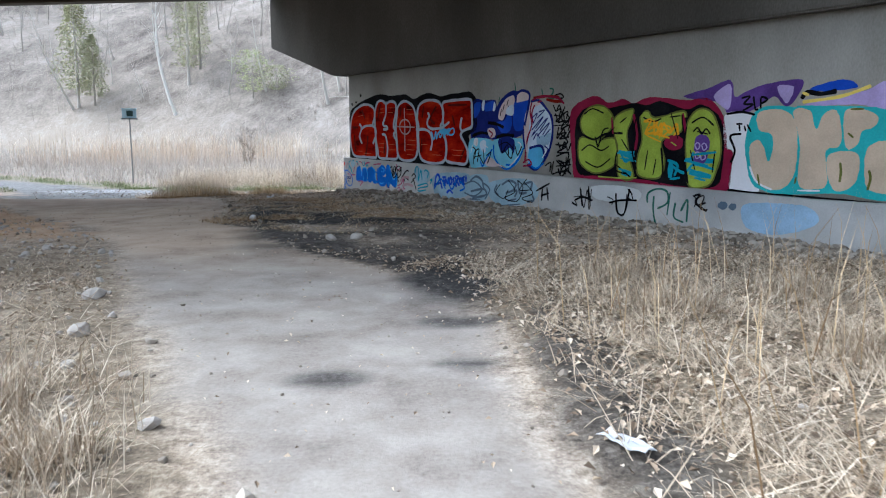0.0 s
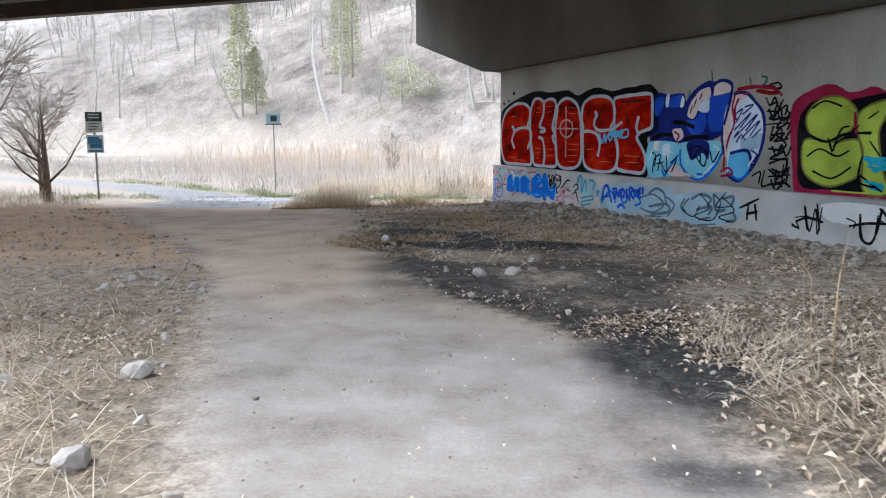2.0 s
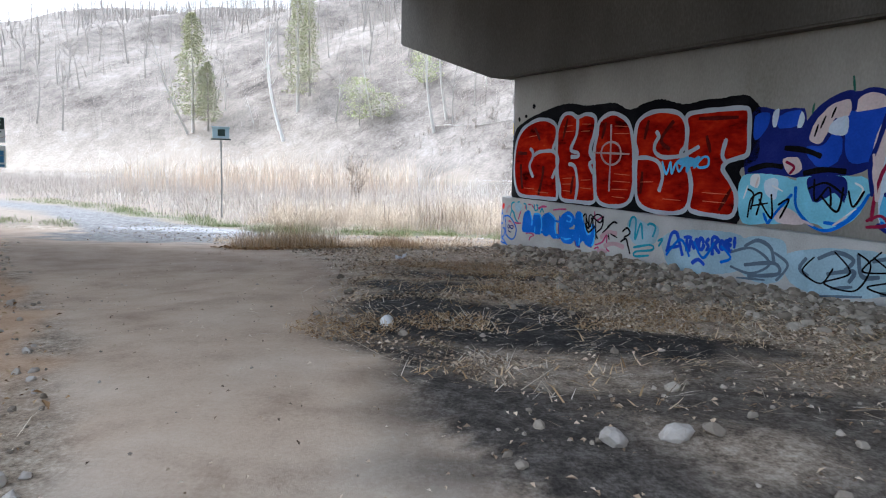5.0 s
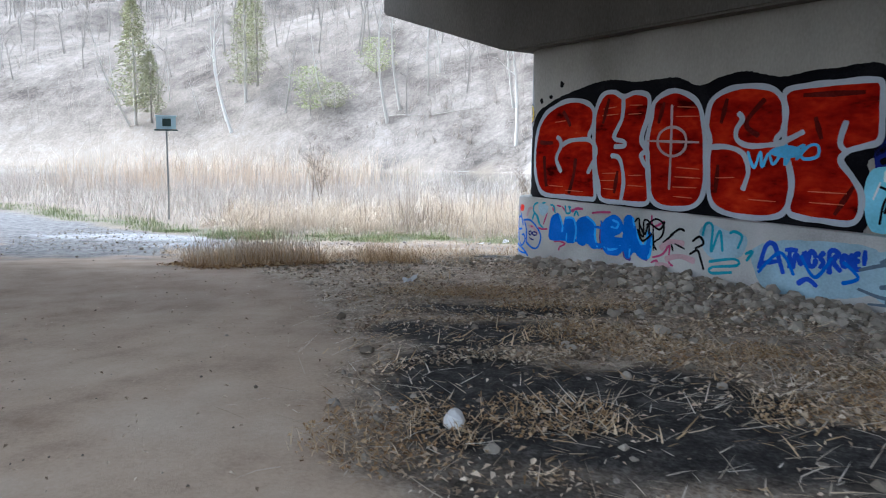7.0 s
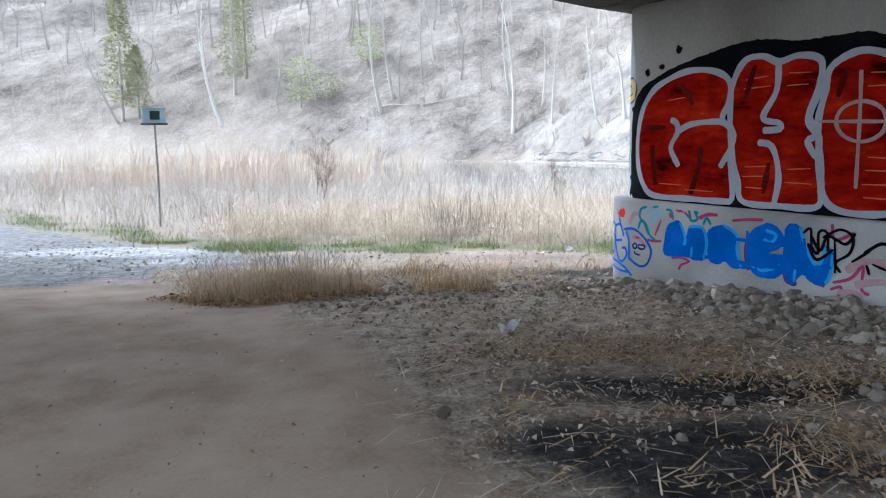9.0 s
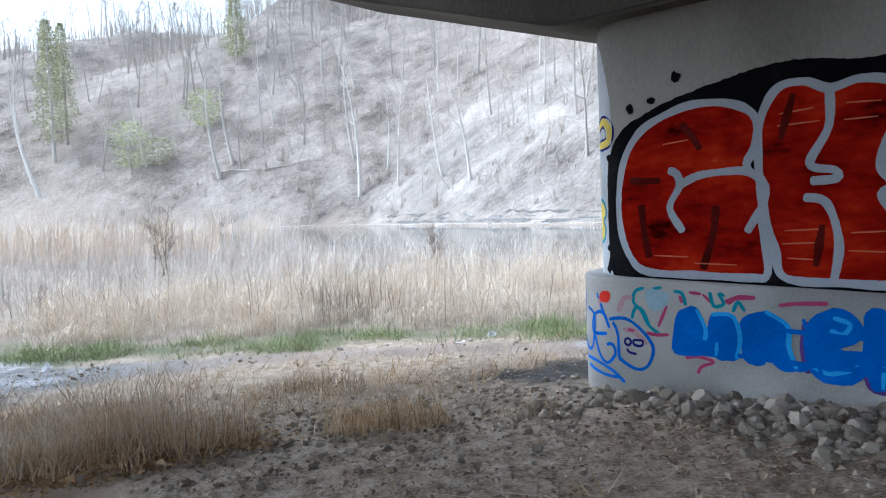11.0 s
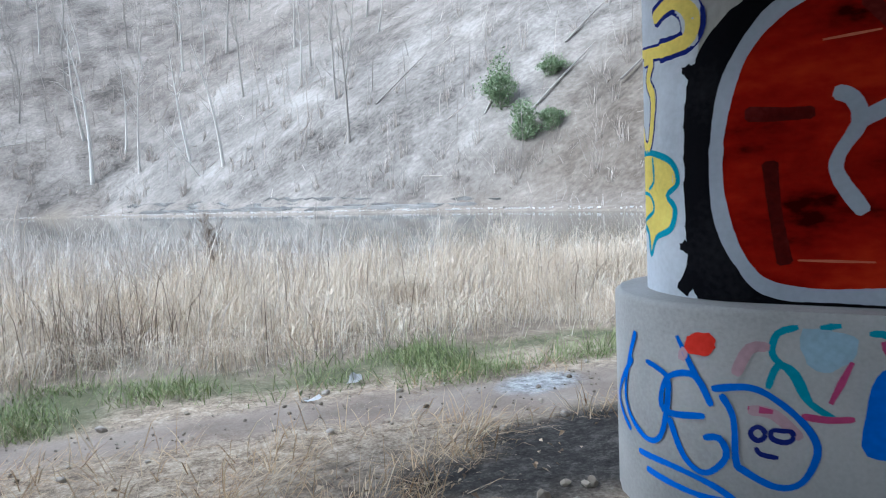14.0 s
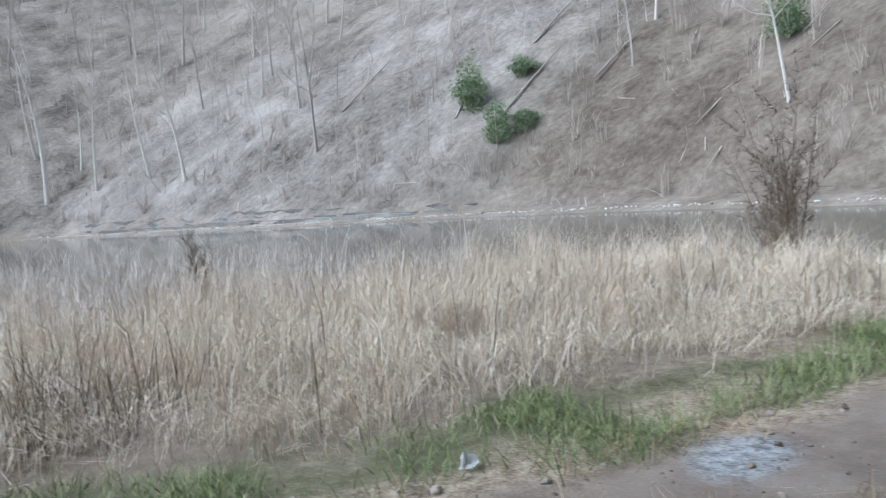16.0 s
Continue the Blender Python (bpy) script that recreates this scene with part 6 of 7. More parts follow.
for cx, cy, rx, n, h in ((-7.4, 20.5, 0.5, 300, 0.85), (-6.85, 20.65, 0.55, 360, 0.95), (-6.3, 20.55, 0.5, 300, 0.85)):
    tuft(cx, cy, rx, 0.42, n, h, TALL, "pale dead grass standing in a rusty tuft")
tuft(-6.85, 20.45, 1.15, 0.55, 1400, 0.42, GOLD_STRAW, "rusty orange dead grass tuft beside a path")
x, y = scatter(5000, -8.4, -5.2, 19.6, 21.6, lambda x, y: blob_mask(x, y, -6.85, 20.4, 1.25, 0.6, 76))
leaves("rusty_leaves", x, y, rng.gamma(4.0, 0.007, len(x)) + 0.012, RUST_LEAF, "rusty brown leaves under dead grass")
tuft(-4.75, 20.4, 0.5, 0.3, 700, 0.34, GOLD_STRAW, "small rusty dead grass tuft")
x, y = scatter(11000, -9.5, -1.0, 20.6, 24.6, lambda x, y: (1 - track_mask(x, y)) * (1 - path_mask(x, y)) * smooth(20.8, 22.0, y) * np.clip(0.45 + 0.7 * wave(x, y, 1.2, 64), 0.05, 1) * off_pier(x, y, 0.6))
blades("flattened_straw", x, y, rng.uniform(0.1, 0.42, len(x)), rng.uniform(0.004, 0.008, len(x)), rng.uniform(0.5, 1.5, len(x)), rng.uniform(0.1, 0.6, len(x)), RUST_GRASS, "matted straw and stalks on bare earth", "dry grass", 0.01, flow=1.0)
x, y = scatter(26000, -8.5, -1.8, 19.9, 22.9, lambda x, y: (1 - track_mask(x, y)) * (1 - path_mask(x, y)) * smooth(19.9, 20.7, y) * np.clip(-0.1 + 0.85 * wave(x, y, 0.9, 69), 0.02, 0.8) * off_pier(x, y, 0.8))
blades("dry_grass_clumps", x, y, rng.uniform(0.08, 0.34, len(x)), rng.uniform(0.0025, 0.005, len(x)), rng.uniform(0.1, 1.2, len(x)), rng.uniform(0.2, 1.0, len(x)), RUST_GRASS, "clumps of tan dry grass over stony earth", "dry grass", flow=0.9)
ex = list(zip(*scatter(900, -7, -1.8, 19.3, 21.8, lambda x, y: (1 - path_mask(x, y)) * off_pier(x, y, 0.3))))
rubble("loose_pebbles", ex, np.minimum(rng.gamma(2.0, 0.016, len(ex)) + 0.015, 0.10), STONE_STUFF, "brown and grey pebbles over dark earth")
tuft(-7.6, 22.2, 0.7, 0.4, 500, 0.36, RUST_GRASS, "low rusty dead grass tuft")
tuft(-5.4, 22.6, 0.6, 0.35, 350, 0.34, STRAW, "low straw coloured grass tuft")
for cx, cy, r, h in ((2.0, 6.2, 0.35, 0.5), (2.7, 4.7, 0.3, 0.45), (1.7, 7.6, 0.3, 0.4), (3.3, 6.8, 0.4, 0.5), (-1.9, 3.3, 0.3, 0.4), (-2.6, 3.9, 0.35, 0.45)):
    tuft(cx, cy, r, r * 0.8, 420, h, STRAW, "dry grass tuft")


def verge(x, y):
    return smooth(0.85, 0.25, np.abs(past_track(x, y) - 1.15 + 0.25 * wave(x, y, 2.0, 42))) * np.clip(0.5 + 0.95 * wave(x, y, 1.9, 55), 0.03, 1) * off_pier(x, y)


x, y = scatter(60000, -12, 6, 19.5, 27.5, verge)
blades("short_turf", *scatter(130000, -12, 6, 19.5, 27.5, verge), 0.12, 0.008, 0.7, 0.5, GREEN, "short green turf along a track", "grass")
blades("green_verge", x, y, rng.uniform(0.08, 0.36, len(x)), rng.uniform(0.004, 0.009, len(x)), rng.uniform(0.05, 0.9, len(x)), rng.uniform(0.2, 0.8, len(x)), GREEN, "fresh green grass along a track", "grass")
x, y = scatter(60000, -26, -11, 24, 42, lambda x, y: np.maximum(smooth(1.5, 0.5, np.abs(past_track(x, y) - 1.4)), blob_mask(x, y, -17.5, 26.6, 3.0, 1.3, 56)) * (1 - track_mask(x, y)) * np.clip(0.35 + 0.7 * wave(x, y, 2.5, 96), 0.04, 0.9))
blades("green_verge", x, y, rng.uniform(0.05, 0.22, len(x)), 0.011, rng.uniform(0.05, 0.6, len(x)), rng.uniform(0.2, 0.8, len(x)), GREEN, "fresh green grass along a track", "grass")


def meadow(x, y):
    start = past_track(x, y) - 1.9 + 0.35 * wave(x, y, 2.2, 57)
    return smooth(-0.3, 0.6, start) * smooth(0.3, -1.6, beyond(NEAR_SHORE, x, y)) * np.clip(0.62 + 0.5 * wave(x, y, 2.6, 58), 0.12, 1) * off_pier(x, y, 0.5)


def tall_height(x, y):
    start = past_track(x, y) - 1.9
    return (0.40 + 0.36 * smooth(0, 3.0, start) + 0.22 * smooth(3, 8, start)) * np.clip(1 + 0.42 * wave(x, y, 2.3, 59) + 0.34 * wave(x, y, 0.9, 63), 0.25, 1.8)


x, y = scatter(190000, -11, 9, 18, 33, meadow)
blades("tall_dry_grass", x, y, tall_height(x, y) * rng.uniform(0.4, 1.25, len(x)), rng.uniform(0.003, 0.007, len(x)), np.abs(rng.normal(0.3, 0.55, len(x))), rng.uniform(0.1, 1.7, len(x)), TALL, "tall pale dry grass on a river bank", "dry grass", flow=1.5)
x, y = scatter(110000, -60, 9, 24, 75, meadow)
blades("tall_dry_grass", x, y, tall_height(x, y) * rng.uniform(0.5, 1.3, len(x)), rng.uniform(0.007, 0.018, len(x)), np.abs(rng.normal(0.15, 0.5, len(x))), rng.uniform(0.1, 1.2, len(x)), REED, "pale reeds along a river bank, greyed with painted haze", "reeds", flow=2.5)
x, y = scatter(60000, -40, -4, 36, 72, lambda x, y: blob_mask(x, y, -19.5, 56, 10.5, 7.0, 92, 0.3) * np.clip(0.4 + 0.6 * wave(x, y, 4, 93), 0.05, 1) * smooth(0.3, -1.5, beyond(NEAR_SHORE, x, y)) * 0.55)
blades("tall_reeds", x, y, rng.uniform(1.3, 3.1, len(x)) * np.clip(1 + 0.2 * wave(x, y, 5, 94), 0.6, 1.3), rng.uniform(0.014, 0.034, len(x)), np.abs(rng.normal(0.08, 0.16, len(x))), rng.uniform(0.0, 0.9, len(x)), TAN_REED, "tall tan reeds standing in a river meadow", "reeds", flow=4.0)
x, y = scatter(40000, -11, 8, 19, 30, meadow)
blades("lodged_grass", x, y, rng.uniform(0.25, 0.7, len(x)), rng.uniform(0.004, 0.009, len(x)), rng.uniform(0.6, 1.5, len(x)), rng.uniform(0.1, 1.0, len(x)), TALL, "matted dry grass on a river bank", "dry grass", z=ground_z(x, y) + tall_height(x, y) * rng.uniform(0.03, 0.55, len(x)), flow=1.8)
x, y = scatter(150, -11, 6, 25.5, 31, meadow)
WEED = material("dark_weed_stems", [(0.3, (0.10, 0.075, 0.055)), (0.6, (0.19, 0.145, 0.11)), (0.85, (0.28, 0.22, 0.17))], scale=3, fine=20, island=0.4, bump=0)
blades("weed_stems", x, y, rng.uniform(0.7, 1.25, len(x)), 0.009, rng.uniform(0.02, 0.25, len(x)), rng.uniform(0.0, 0.5, len(x)), WEED, "dark dead weed stems among dry grass", "weeds")
for cx, cy, n in ((-5.0, 27.5, 130), (-5.4, 28.7, 80), (-4.5, 27.9, 60)):
    tuft(cx, cy, 0.55, 0.4, n, 1.35, WEED, "dark dead weed clump among dry grass")


# ---- trees and shrubs ----
def branching(seed, height, radius, limbs, spread_out, twigs, first=0.35, lean=0.06, thin=0.016):
    """Trunk and limbs as tubes, and fine twigs as slender blades: two meshes' worth of arrays."""
    rs = np.random.RandomState(seed)
    top = np.array([rs.normal(0, lean) * height, rs.normal(0, lean) * height, height])
    bow = rs.normal(0, 0.03 * height, 2)
    def spine(q):
        return top * q + np.array([bow[0], bow[1], 0]) * math.sin(math.pi * q)
    wood = [tube([spine(q) for q in np.linspace(0, 1, 7)], [radius * (1.25 - 1.15 * q) if q else radius * 1.5 for q in np.linspace(0, 1, 7)], 6)]
    ends = []
    for k in range(limbs):
        q = rs.uniform(first, 0.95)
        p = spine(q)
        a = rs.uniform(0, 6.28)
        l = spread_out * height * rs.uniform(0.5, 1.0) * (1.15 - 0.6 * q)
        d = np.array([math.cos(a), math.sin(a), rs.uniform(0.5, 1.5)])
        d /= np.linalg.norm(d)
        m = p + d * l * 0.5 + rs.normal(0, 0.04 * l, 3)
        e = m + (d + np.array([0, 0, 0.35])) * l * 0.5
        r = radius * 0.42 * (1.2 - q)
        wood.append(tube([p, m, e], [r, r * 0.6, r * 0.15], 4))
        ends += [(p * (1 - f) + e * f, d, l) for f in (0.35, 0.6, 0.8, 1.0)]
    tv, tf = [], []
    for k in range(twigs):
        p, d, l = ends[rs.randint(len(ends))]
        v = d + rs.normal(0, 0.75, 3) + np.array([0, 0, 0.4])
        v = v / np.linalg.norm(v) * l * rs.uniform(0.25, 0.6)
        w = np.cross(v, rs.normal(0, 1, 3))
        w = w / (np.linalg.norm(w) + 1e-9) * thin
        i = len(tv)
        tv += [p - w, p + w, p + v * 0.6 + np.array([0, 0, 0.010 * l]), p + v]
        tf += [(i, i + 1, i + 2), (i, i + 2, i + 3)]
    return joined(wood), (np.array(tv), np.array(tf))


def bare_tree(seed, height, radius, limbs=13, spread_out=0.34, twigs=240, first=0.35, lean=0.06, name="bare_tree", label="bare grey deciduous tree without leaves", bark=BARK):
    wood, fine = branching(seed, height, radius, limbs, spread_out, twigs, first, lean)
    ob = new(name)
    mesh_part("trunk", tri_mesh("trunk", *wood, bark, True), ob)
    mesh_part("crown", tri_mesh("crown", *fine, TWIG), ob, "bare twigs")
    return tagged(ob, label, "tree")


def needle_tree(seed, height, wide, mat, name, label, low=0.12, cone=True, sprays=5200):
    rs = np.random.RandomState(seed)
    ob = new(name)
    mesh_part("trunk", tri_mesh("trunk", *tube([(0, 0, 0), (0.1, 0, height * 0.5), (0, 0, height * 0.97)], [height * 0.014, height * 0.009, 0.02], 6), BARK, True), ob)
    n = sprays
    q = rs.uniform(low, 1, n) ** 0.9
    r = wide * (0.75 * (1 - q) ** 0.6 + 0.06 if cone else np.sqrt(np.clip(1 - ((q - 0.6) / 0.45) ** 2, 0.02, 1))) * rs.uniform(0.25, 1.05, n)
    a = rs.uniform(0, 6.28, n)
    r = r * (1 + 0.3 * np.sin(3 * a + 9 * q + seed) + 0.25 * np.sin(23 * q + seed))
    c = np.stack([r * np.cos(a), r * np.sin(a), q * height], -1)
    out = np.stack([np.cos(a), np.sin(a), rs.uniform(-0.5, 0.25, n)], -1) + rs.normal(0, 0.35, (n, 3))
    sz = rs.uniform(0.4, 1.0, n)[:, None] * wide * 0.085
    sd = np.cross(out, rs.normal(0, 1, (n, 3)))
    sd /= np.linalg.norm(sd, axis=1)[:, None]
    vs = np.stack([c, c + out * sz * 0.6 + sd * sz * 0.35, c + out * sz * 1.3, c + out * sz * 0.5 - sd * sz * 0.35], 1).reshape(-1, 3)
    k = np.arange(n)[:, None] * 4
    mesh_part("crown", tri_mesh("crown", vs, np.concatenate([k + (0, 1, 2), k + (0, 2, 3)], 1).reshape(-1, 3), mat), ob)
    return tagged(ob, label, "tree")


def from_eye(az, r, ex=-3.0, ey=10.0):
    x, y = ex + r * math.sin(radians(az)), ey + r * math.cos(radians(az))
    return x, y, float(ground_z(x, y))


FIRST = [bare_tree(100 + k, 13 + 1.2 * k, 0.10 + 0.013 * k, 12 + k % 4, 0.30, 260, 0.3 + 0.04 * (k % 4), 0.07) for k in range(8)]
spots = []
tries = 0
while len(spots) < 820 and tries < 40000:
    tries += 1
    az, r = rng.uniform(-47, 76), rng.uniform(45, 380)
    x, y = -3 + r * math.sin(radians(az)), 10 + r * math.cos(radians(az))
    fs = float(beyond(FAR_SHORE, np.array(x), np.array(y)))
    if 9 < fs < 200 and rng.uniform() < (0.10 if fs < 34 else 0.7 if fs < 60 else 1.0) and all((x - a) ** 2 + (y - b) ** 2 > 7 for a, b in spots):
        spots.append((x, y))
spots.sort(key=lambda p: math.hypot(p[0] + 5, p[1] - 15))
for k, (x, y) in enumerate(spots[:270]):
    m = pose(x, y, float(ground_z(x, y)) - 0.3, rng.uniform(-4, 4), rng.uniform(-4, 4), rng.uniform(0, 360)) @ Matrix.Scale(rng.uniform(0.75, 1.25), 4)
    t = FIRST[k] if k < 8 else copy_thing(FIRST[k % 8], m)
    t.matrix_world = m
    tagged(t, group="trees on the far hillside")
chunks = []
SHAPES = [joined(branching(100 + k, 13 + 1.2 * k, 0.10 + 0.013 * k, 12 + k % 4, 0.30, 260, 0.3 + 0.04 * (k % 4), 0.07)) for k in range(8)]
for k, (x, y) in enumerate(spots[270:]):
    m = np.array(pose(x, y, float(ground_z(x, y)) - 0.3, rng.uniform(-4, 4), rng.uniform(-4, 4), rng.uniform(0, 360)) @ Matrix.Scale(rng.uniform(0.75, 1.25), 4))
    v, f = SHAPES[k % 8]
    chunks.append((v @ m[:3, :3].T + m[:3, 3], f))
tagged(new("distant_woods", tri_mesh("distant_woods", *joined(chunks), BARK)), "bare grey woods high on a far hillside", "woods", kind="stuff")
# pale trunks that stand out on the slope: place, height, lean
PALE_TREES = [bare_tree(300 + k, 24, 0.27, 7, 0.22, 90, 0.45, 0.03, label="tall pale bare trunk on a hillside", bark=PALE_BARK) for k in range(4)]
for k, (x, y, h, lean) in enumerate((
        (-101.4, 208.3, 27.8, -16),
        (-68.6, 194.9, 30.1, -9),
        (-71.5, 199.8, 26.1, -6),
        (-80.6, 204.9, 10.1, -17),
        (-44.7, 193.1, 18.5, -7),
        (-27.4, 182.1, 30.2, -3),
        (-24.8, 184.6, 27.6, -2),
        (-55.4, 196.9, 14.4, 4),
        (-93.1, 215.1, 11.2, -1),
        (1.1, 168.9, 21.3, -3),
        (-108.8, 217.7, 17.3, -8),
        (1.4, 158.2, 27.4, -5),
        (7.2, 160.7, 15.0, -0),
        (14.5, 132.3, 9.0, -30),
        (14.5, 139.3, 17.4, -8),
        (17.4, 129.5, 18.1, -9),
        (-16.2, 193.0, 14.9, -11),
        (2.9, 196.5, 10.8, -7),
        (-12.4, 218.6, 10.6, -8),
        (13.6, 184.4, 8.9, -7),
        (19.4, 174.4, 7.8, -2),
)):
    side = math.degrees(math.atan2(-(x + 4.6), y - 12.7))
    m = pose(x, y, float(ground_z(x, y)) - 0.3, 0, 0, side) @ Matrix.Rotation(radians(lean), 4, "Y") @ Matrix.Rotation(1.7 * k, 4, "Z") @ Matrix.Scale(h / 24, 4)
    t = PALE_TREES[k] if k < 4 else copy_thing(PALE_TREES[k % 4], m)
    t.matrix_world = m
    tagged(t, group="trees on the far hillside")
# dead wood lying about the slope
x, y = scatter(3600, -130, 60, 20, 260, lambda x, y: smooth(3, 8, beyond(FAR_SHORE, x, y)) * smooth(75, 40, beyond(FAR_SHORE, x, y)) * np.clip(0.4 + 0.8 * wave(x, y, 14, 65), 0.02, 1))
chunks = []
for px, py in zip(x, y):
    ln, t, r = rng.uniform(0.5, 2.6), rng.uniform(0, 6.28), rng.uniform(0.025, 0.08)
    qx, qy = px + ln * math.cos(t), py + ln * math.sin(t)
    chunks.append(tube([(px, py, float(ground_z(px, py)) + r), (qx, qy, float(ground_z(qx, qy)) + r + rng.uniform(0, 0.7))], (r, r * 0.5), 4))
tagged(new("dead_wood", tri_mesh("dead_wood", *joined(chunks), BRUSH)), "bleached dead wood scattered over a hillside", "dead wood", kind="stuff")
# thin saplings and brush over the same hillside
x, y = scatter(70000, -250, 170, 0, 330, lambda x, y: smooth(6, 18, beyond(FAR_SHORE, x, y)) * smooth(160, 120, beyond(FAR_SHORE, x, y)) * np.clip(0.5 + 0.6 * wave(x, y, 22, 61), 0.1, 1) * 0.8)
n = 5500
blades("hillside_saplings", x[:n], y[:n], rng.uniform(2, 8, n), rng.uniform(0.04, 0.12, n), np.abs(rng.normal(0, 0.22, n)), rng.uniform(0, 0.3, n), BRUSH, "thin bare saplings on a wooded hillside", "saplings", -0.2)
x, y = x[n:], y[n:]
k = rng.randint(0, len(x) // 14, len(x))
x, y = x[k] + rng.normal(0, 0.7, len(x)), y[k] + rng.normal(0, 0.7, len(x))
blades("hillside_brush", x, y, rng.uniform(0.3, 1.9, len(x)) * (0.5 + (k % 7) / 5), rng.uniform(0.02, 0.05, len(x)), np.abs(rng.normal(0.4, 0.4, len(x))), rng.uniform(0, 0.9, len(x)), BRUSH, "tangled bare brush on a hillside", "brush", -0.1)
# branching bushes low on the slope, and the wood along the ridge
cx, cy = scatter(2600, -50, 60, 45, 185, lambda x, y: smooth(3, 6, beyond(FAR_SHORE, x, y)) * smooth(45, 12, beyond(FAR_SHORE, x, y)) * np.clip(0.3 + 0.7 * wave(x, y, 11, 105), 0.03, 1))
k = np.repeat(np.arange(len(cx)), 22)
x, y = cx[k] + rng.normal(0, 0.22, len(k)), cy[k] + rng.normal(0, 0.22, len(k))
blades("slope_bushes", x, y, rng.uniform(0.7, 3.4, len(k)) * rng.uniform(0.5, 1.2, len(cx))[k], rng.uniform(0.025, 0.06, len(k)), np.abs(rng.normal(0.25, 0.35, len(k))), rng.uniform(-0.2, 0.7, len(k)), BRUSH, "bare branching bushes low on a river slope", "bushes", -0.1)
x, y = scatter(16000, -260, 60, 180, 420, lambda x, y: smooth(95, 120, beyond(FAR_SHORE, x, y)) * smooth(230, 190, beyond(FAR_SHORE, x, y)) * 0.5)
blades("ridge_woods", x, y, rng.uniform(4, 13, len(x)), rng.uniform(0.12, 0.34, len(x)), np.abs(rng.normal(0, 0.12, len(x))), rng.uniform(0, 0.5, len(x)), TWIG, "bare woods along a hilltop", "woods", -0.3)
x, y = scatter(30000, -60, 60, 20, 190, lambda x, y: smooth(1.0, 3.0, beyond(FAR_SHORE, x, y)) * smooth(16, 9, beyond(FAR_SHORE, x, y)) * np.clip(0.5 + 0.6 * wave(x, y, 9, 62), 0.05, 1))
blades("bank_brush", x, y, rng.uniform(0.4, 1.6, len(x)), rng.uniform(0.03, 0.07, len(x)), rng.uniform(0.0, 0.9, len(x)), rng.uniform(0, 0.6, len(x)), TWIG, "grey dead brush along a far river bank", "brush", -0.1)
x, y = scatter(4000, -60, 60, 20, 190, lambda x, y: smooth(0.6, 1.2, beyond(FAR_SHORE, x, y)) * smooth(2.4, 1.4, beyond(FAR_SHORE, x, y)))
rubble("shore_stones", list(zip(x, y)), rng.uniform(0.15, 0.5, len(x)), PALE, "pale stones along a far waterline")
x, y = scatter(220000, -60, 40, 20, 190, lambda x, y: smooth(0.7, 0.95, beyond(FAR_SHORE, x, y)) * smooth(1.5, 1.15, beyond(FAR_SHORE, x, y)) * np.clip(0.6 + 0.5 * wave(x, y, 5, 83), 0.1, 1))
rubble("waterline_stones", list(zip(x, y)), rng.uniform(0.07, 0.22, len(x)), WHITE_ROCK.materials[0], "whitish stones along a far waterline")


def shale_ledge(q, back, length, thick):
    """A broken slab lying along the far bank: q along the bank, back from the water."""
    a, b = np.array((28.0, 74.0)), np.array((-3.0, 150.0))
    d = (b - a) / np.linalg.norm(b - a)
    out = np.array((d[1], -d[0]))
    n = max(5, int(length / 0.9))
    vs, fs = [], []
    for i in range(n):
        p = a + d * (q + length * i / (n - 1)) + out * (back + rng.uniform(-0.2, 0.2))
        e = p + out * rng.uniform(0.7, 1.4)
        z0, t = float(ground_z(*p)) - 0.1, thick * (0.35 if i in (0, n - 1) else rng.uniform(0.75, 1.2)) + 0.1
        vs += [(*p, z0), (*p, z0 + t), (*e, z0 + t + 0.05), (*e, z0)]
    for i in range(n - 1):
        for k in range(4):
            c, g = i * 4 + k, i * 4 + (k + 1) % 4
            fs += [(c, g, g + 4), (c, g + 4, c + 4)]
    fs += [(0, 2, 1), (0, 3, 2), (4 * n - 4, 4 * n - 3, 4 * n - 2), (4 * n - 4, 4 * n - 2, 4 * n - 1)]
    return tagged(new("rock_ledge", tri_mesh("rock_ledge", vs, fs, SHALE)), "thin grey shale ledge along a far river bank", "rock ledge", "ledges along the bank")


SHALE = material("layered_shale", [(0.3, (0.10, 0.095, 0.088)), (0.5, (0.19, 0.183, 0.173)), (0.72, (0.29, 0.283, 0.27))], scale=0.6, fine=8, random=0.3, bump=0.5, bump_size=0.03, stretch=(1, 1, 4))
for k in range(44):
    shale_ledge(rng.uniform(0.5, 60), rng.uniform(1.8, 5.0), rng.uniform(4, 15), rng.uniform(0.14, 0.42))
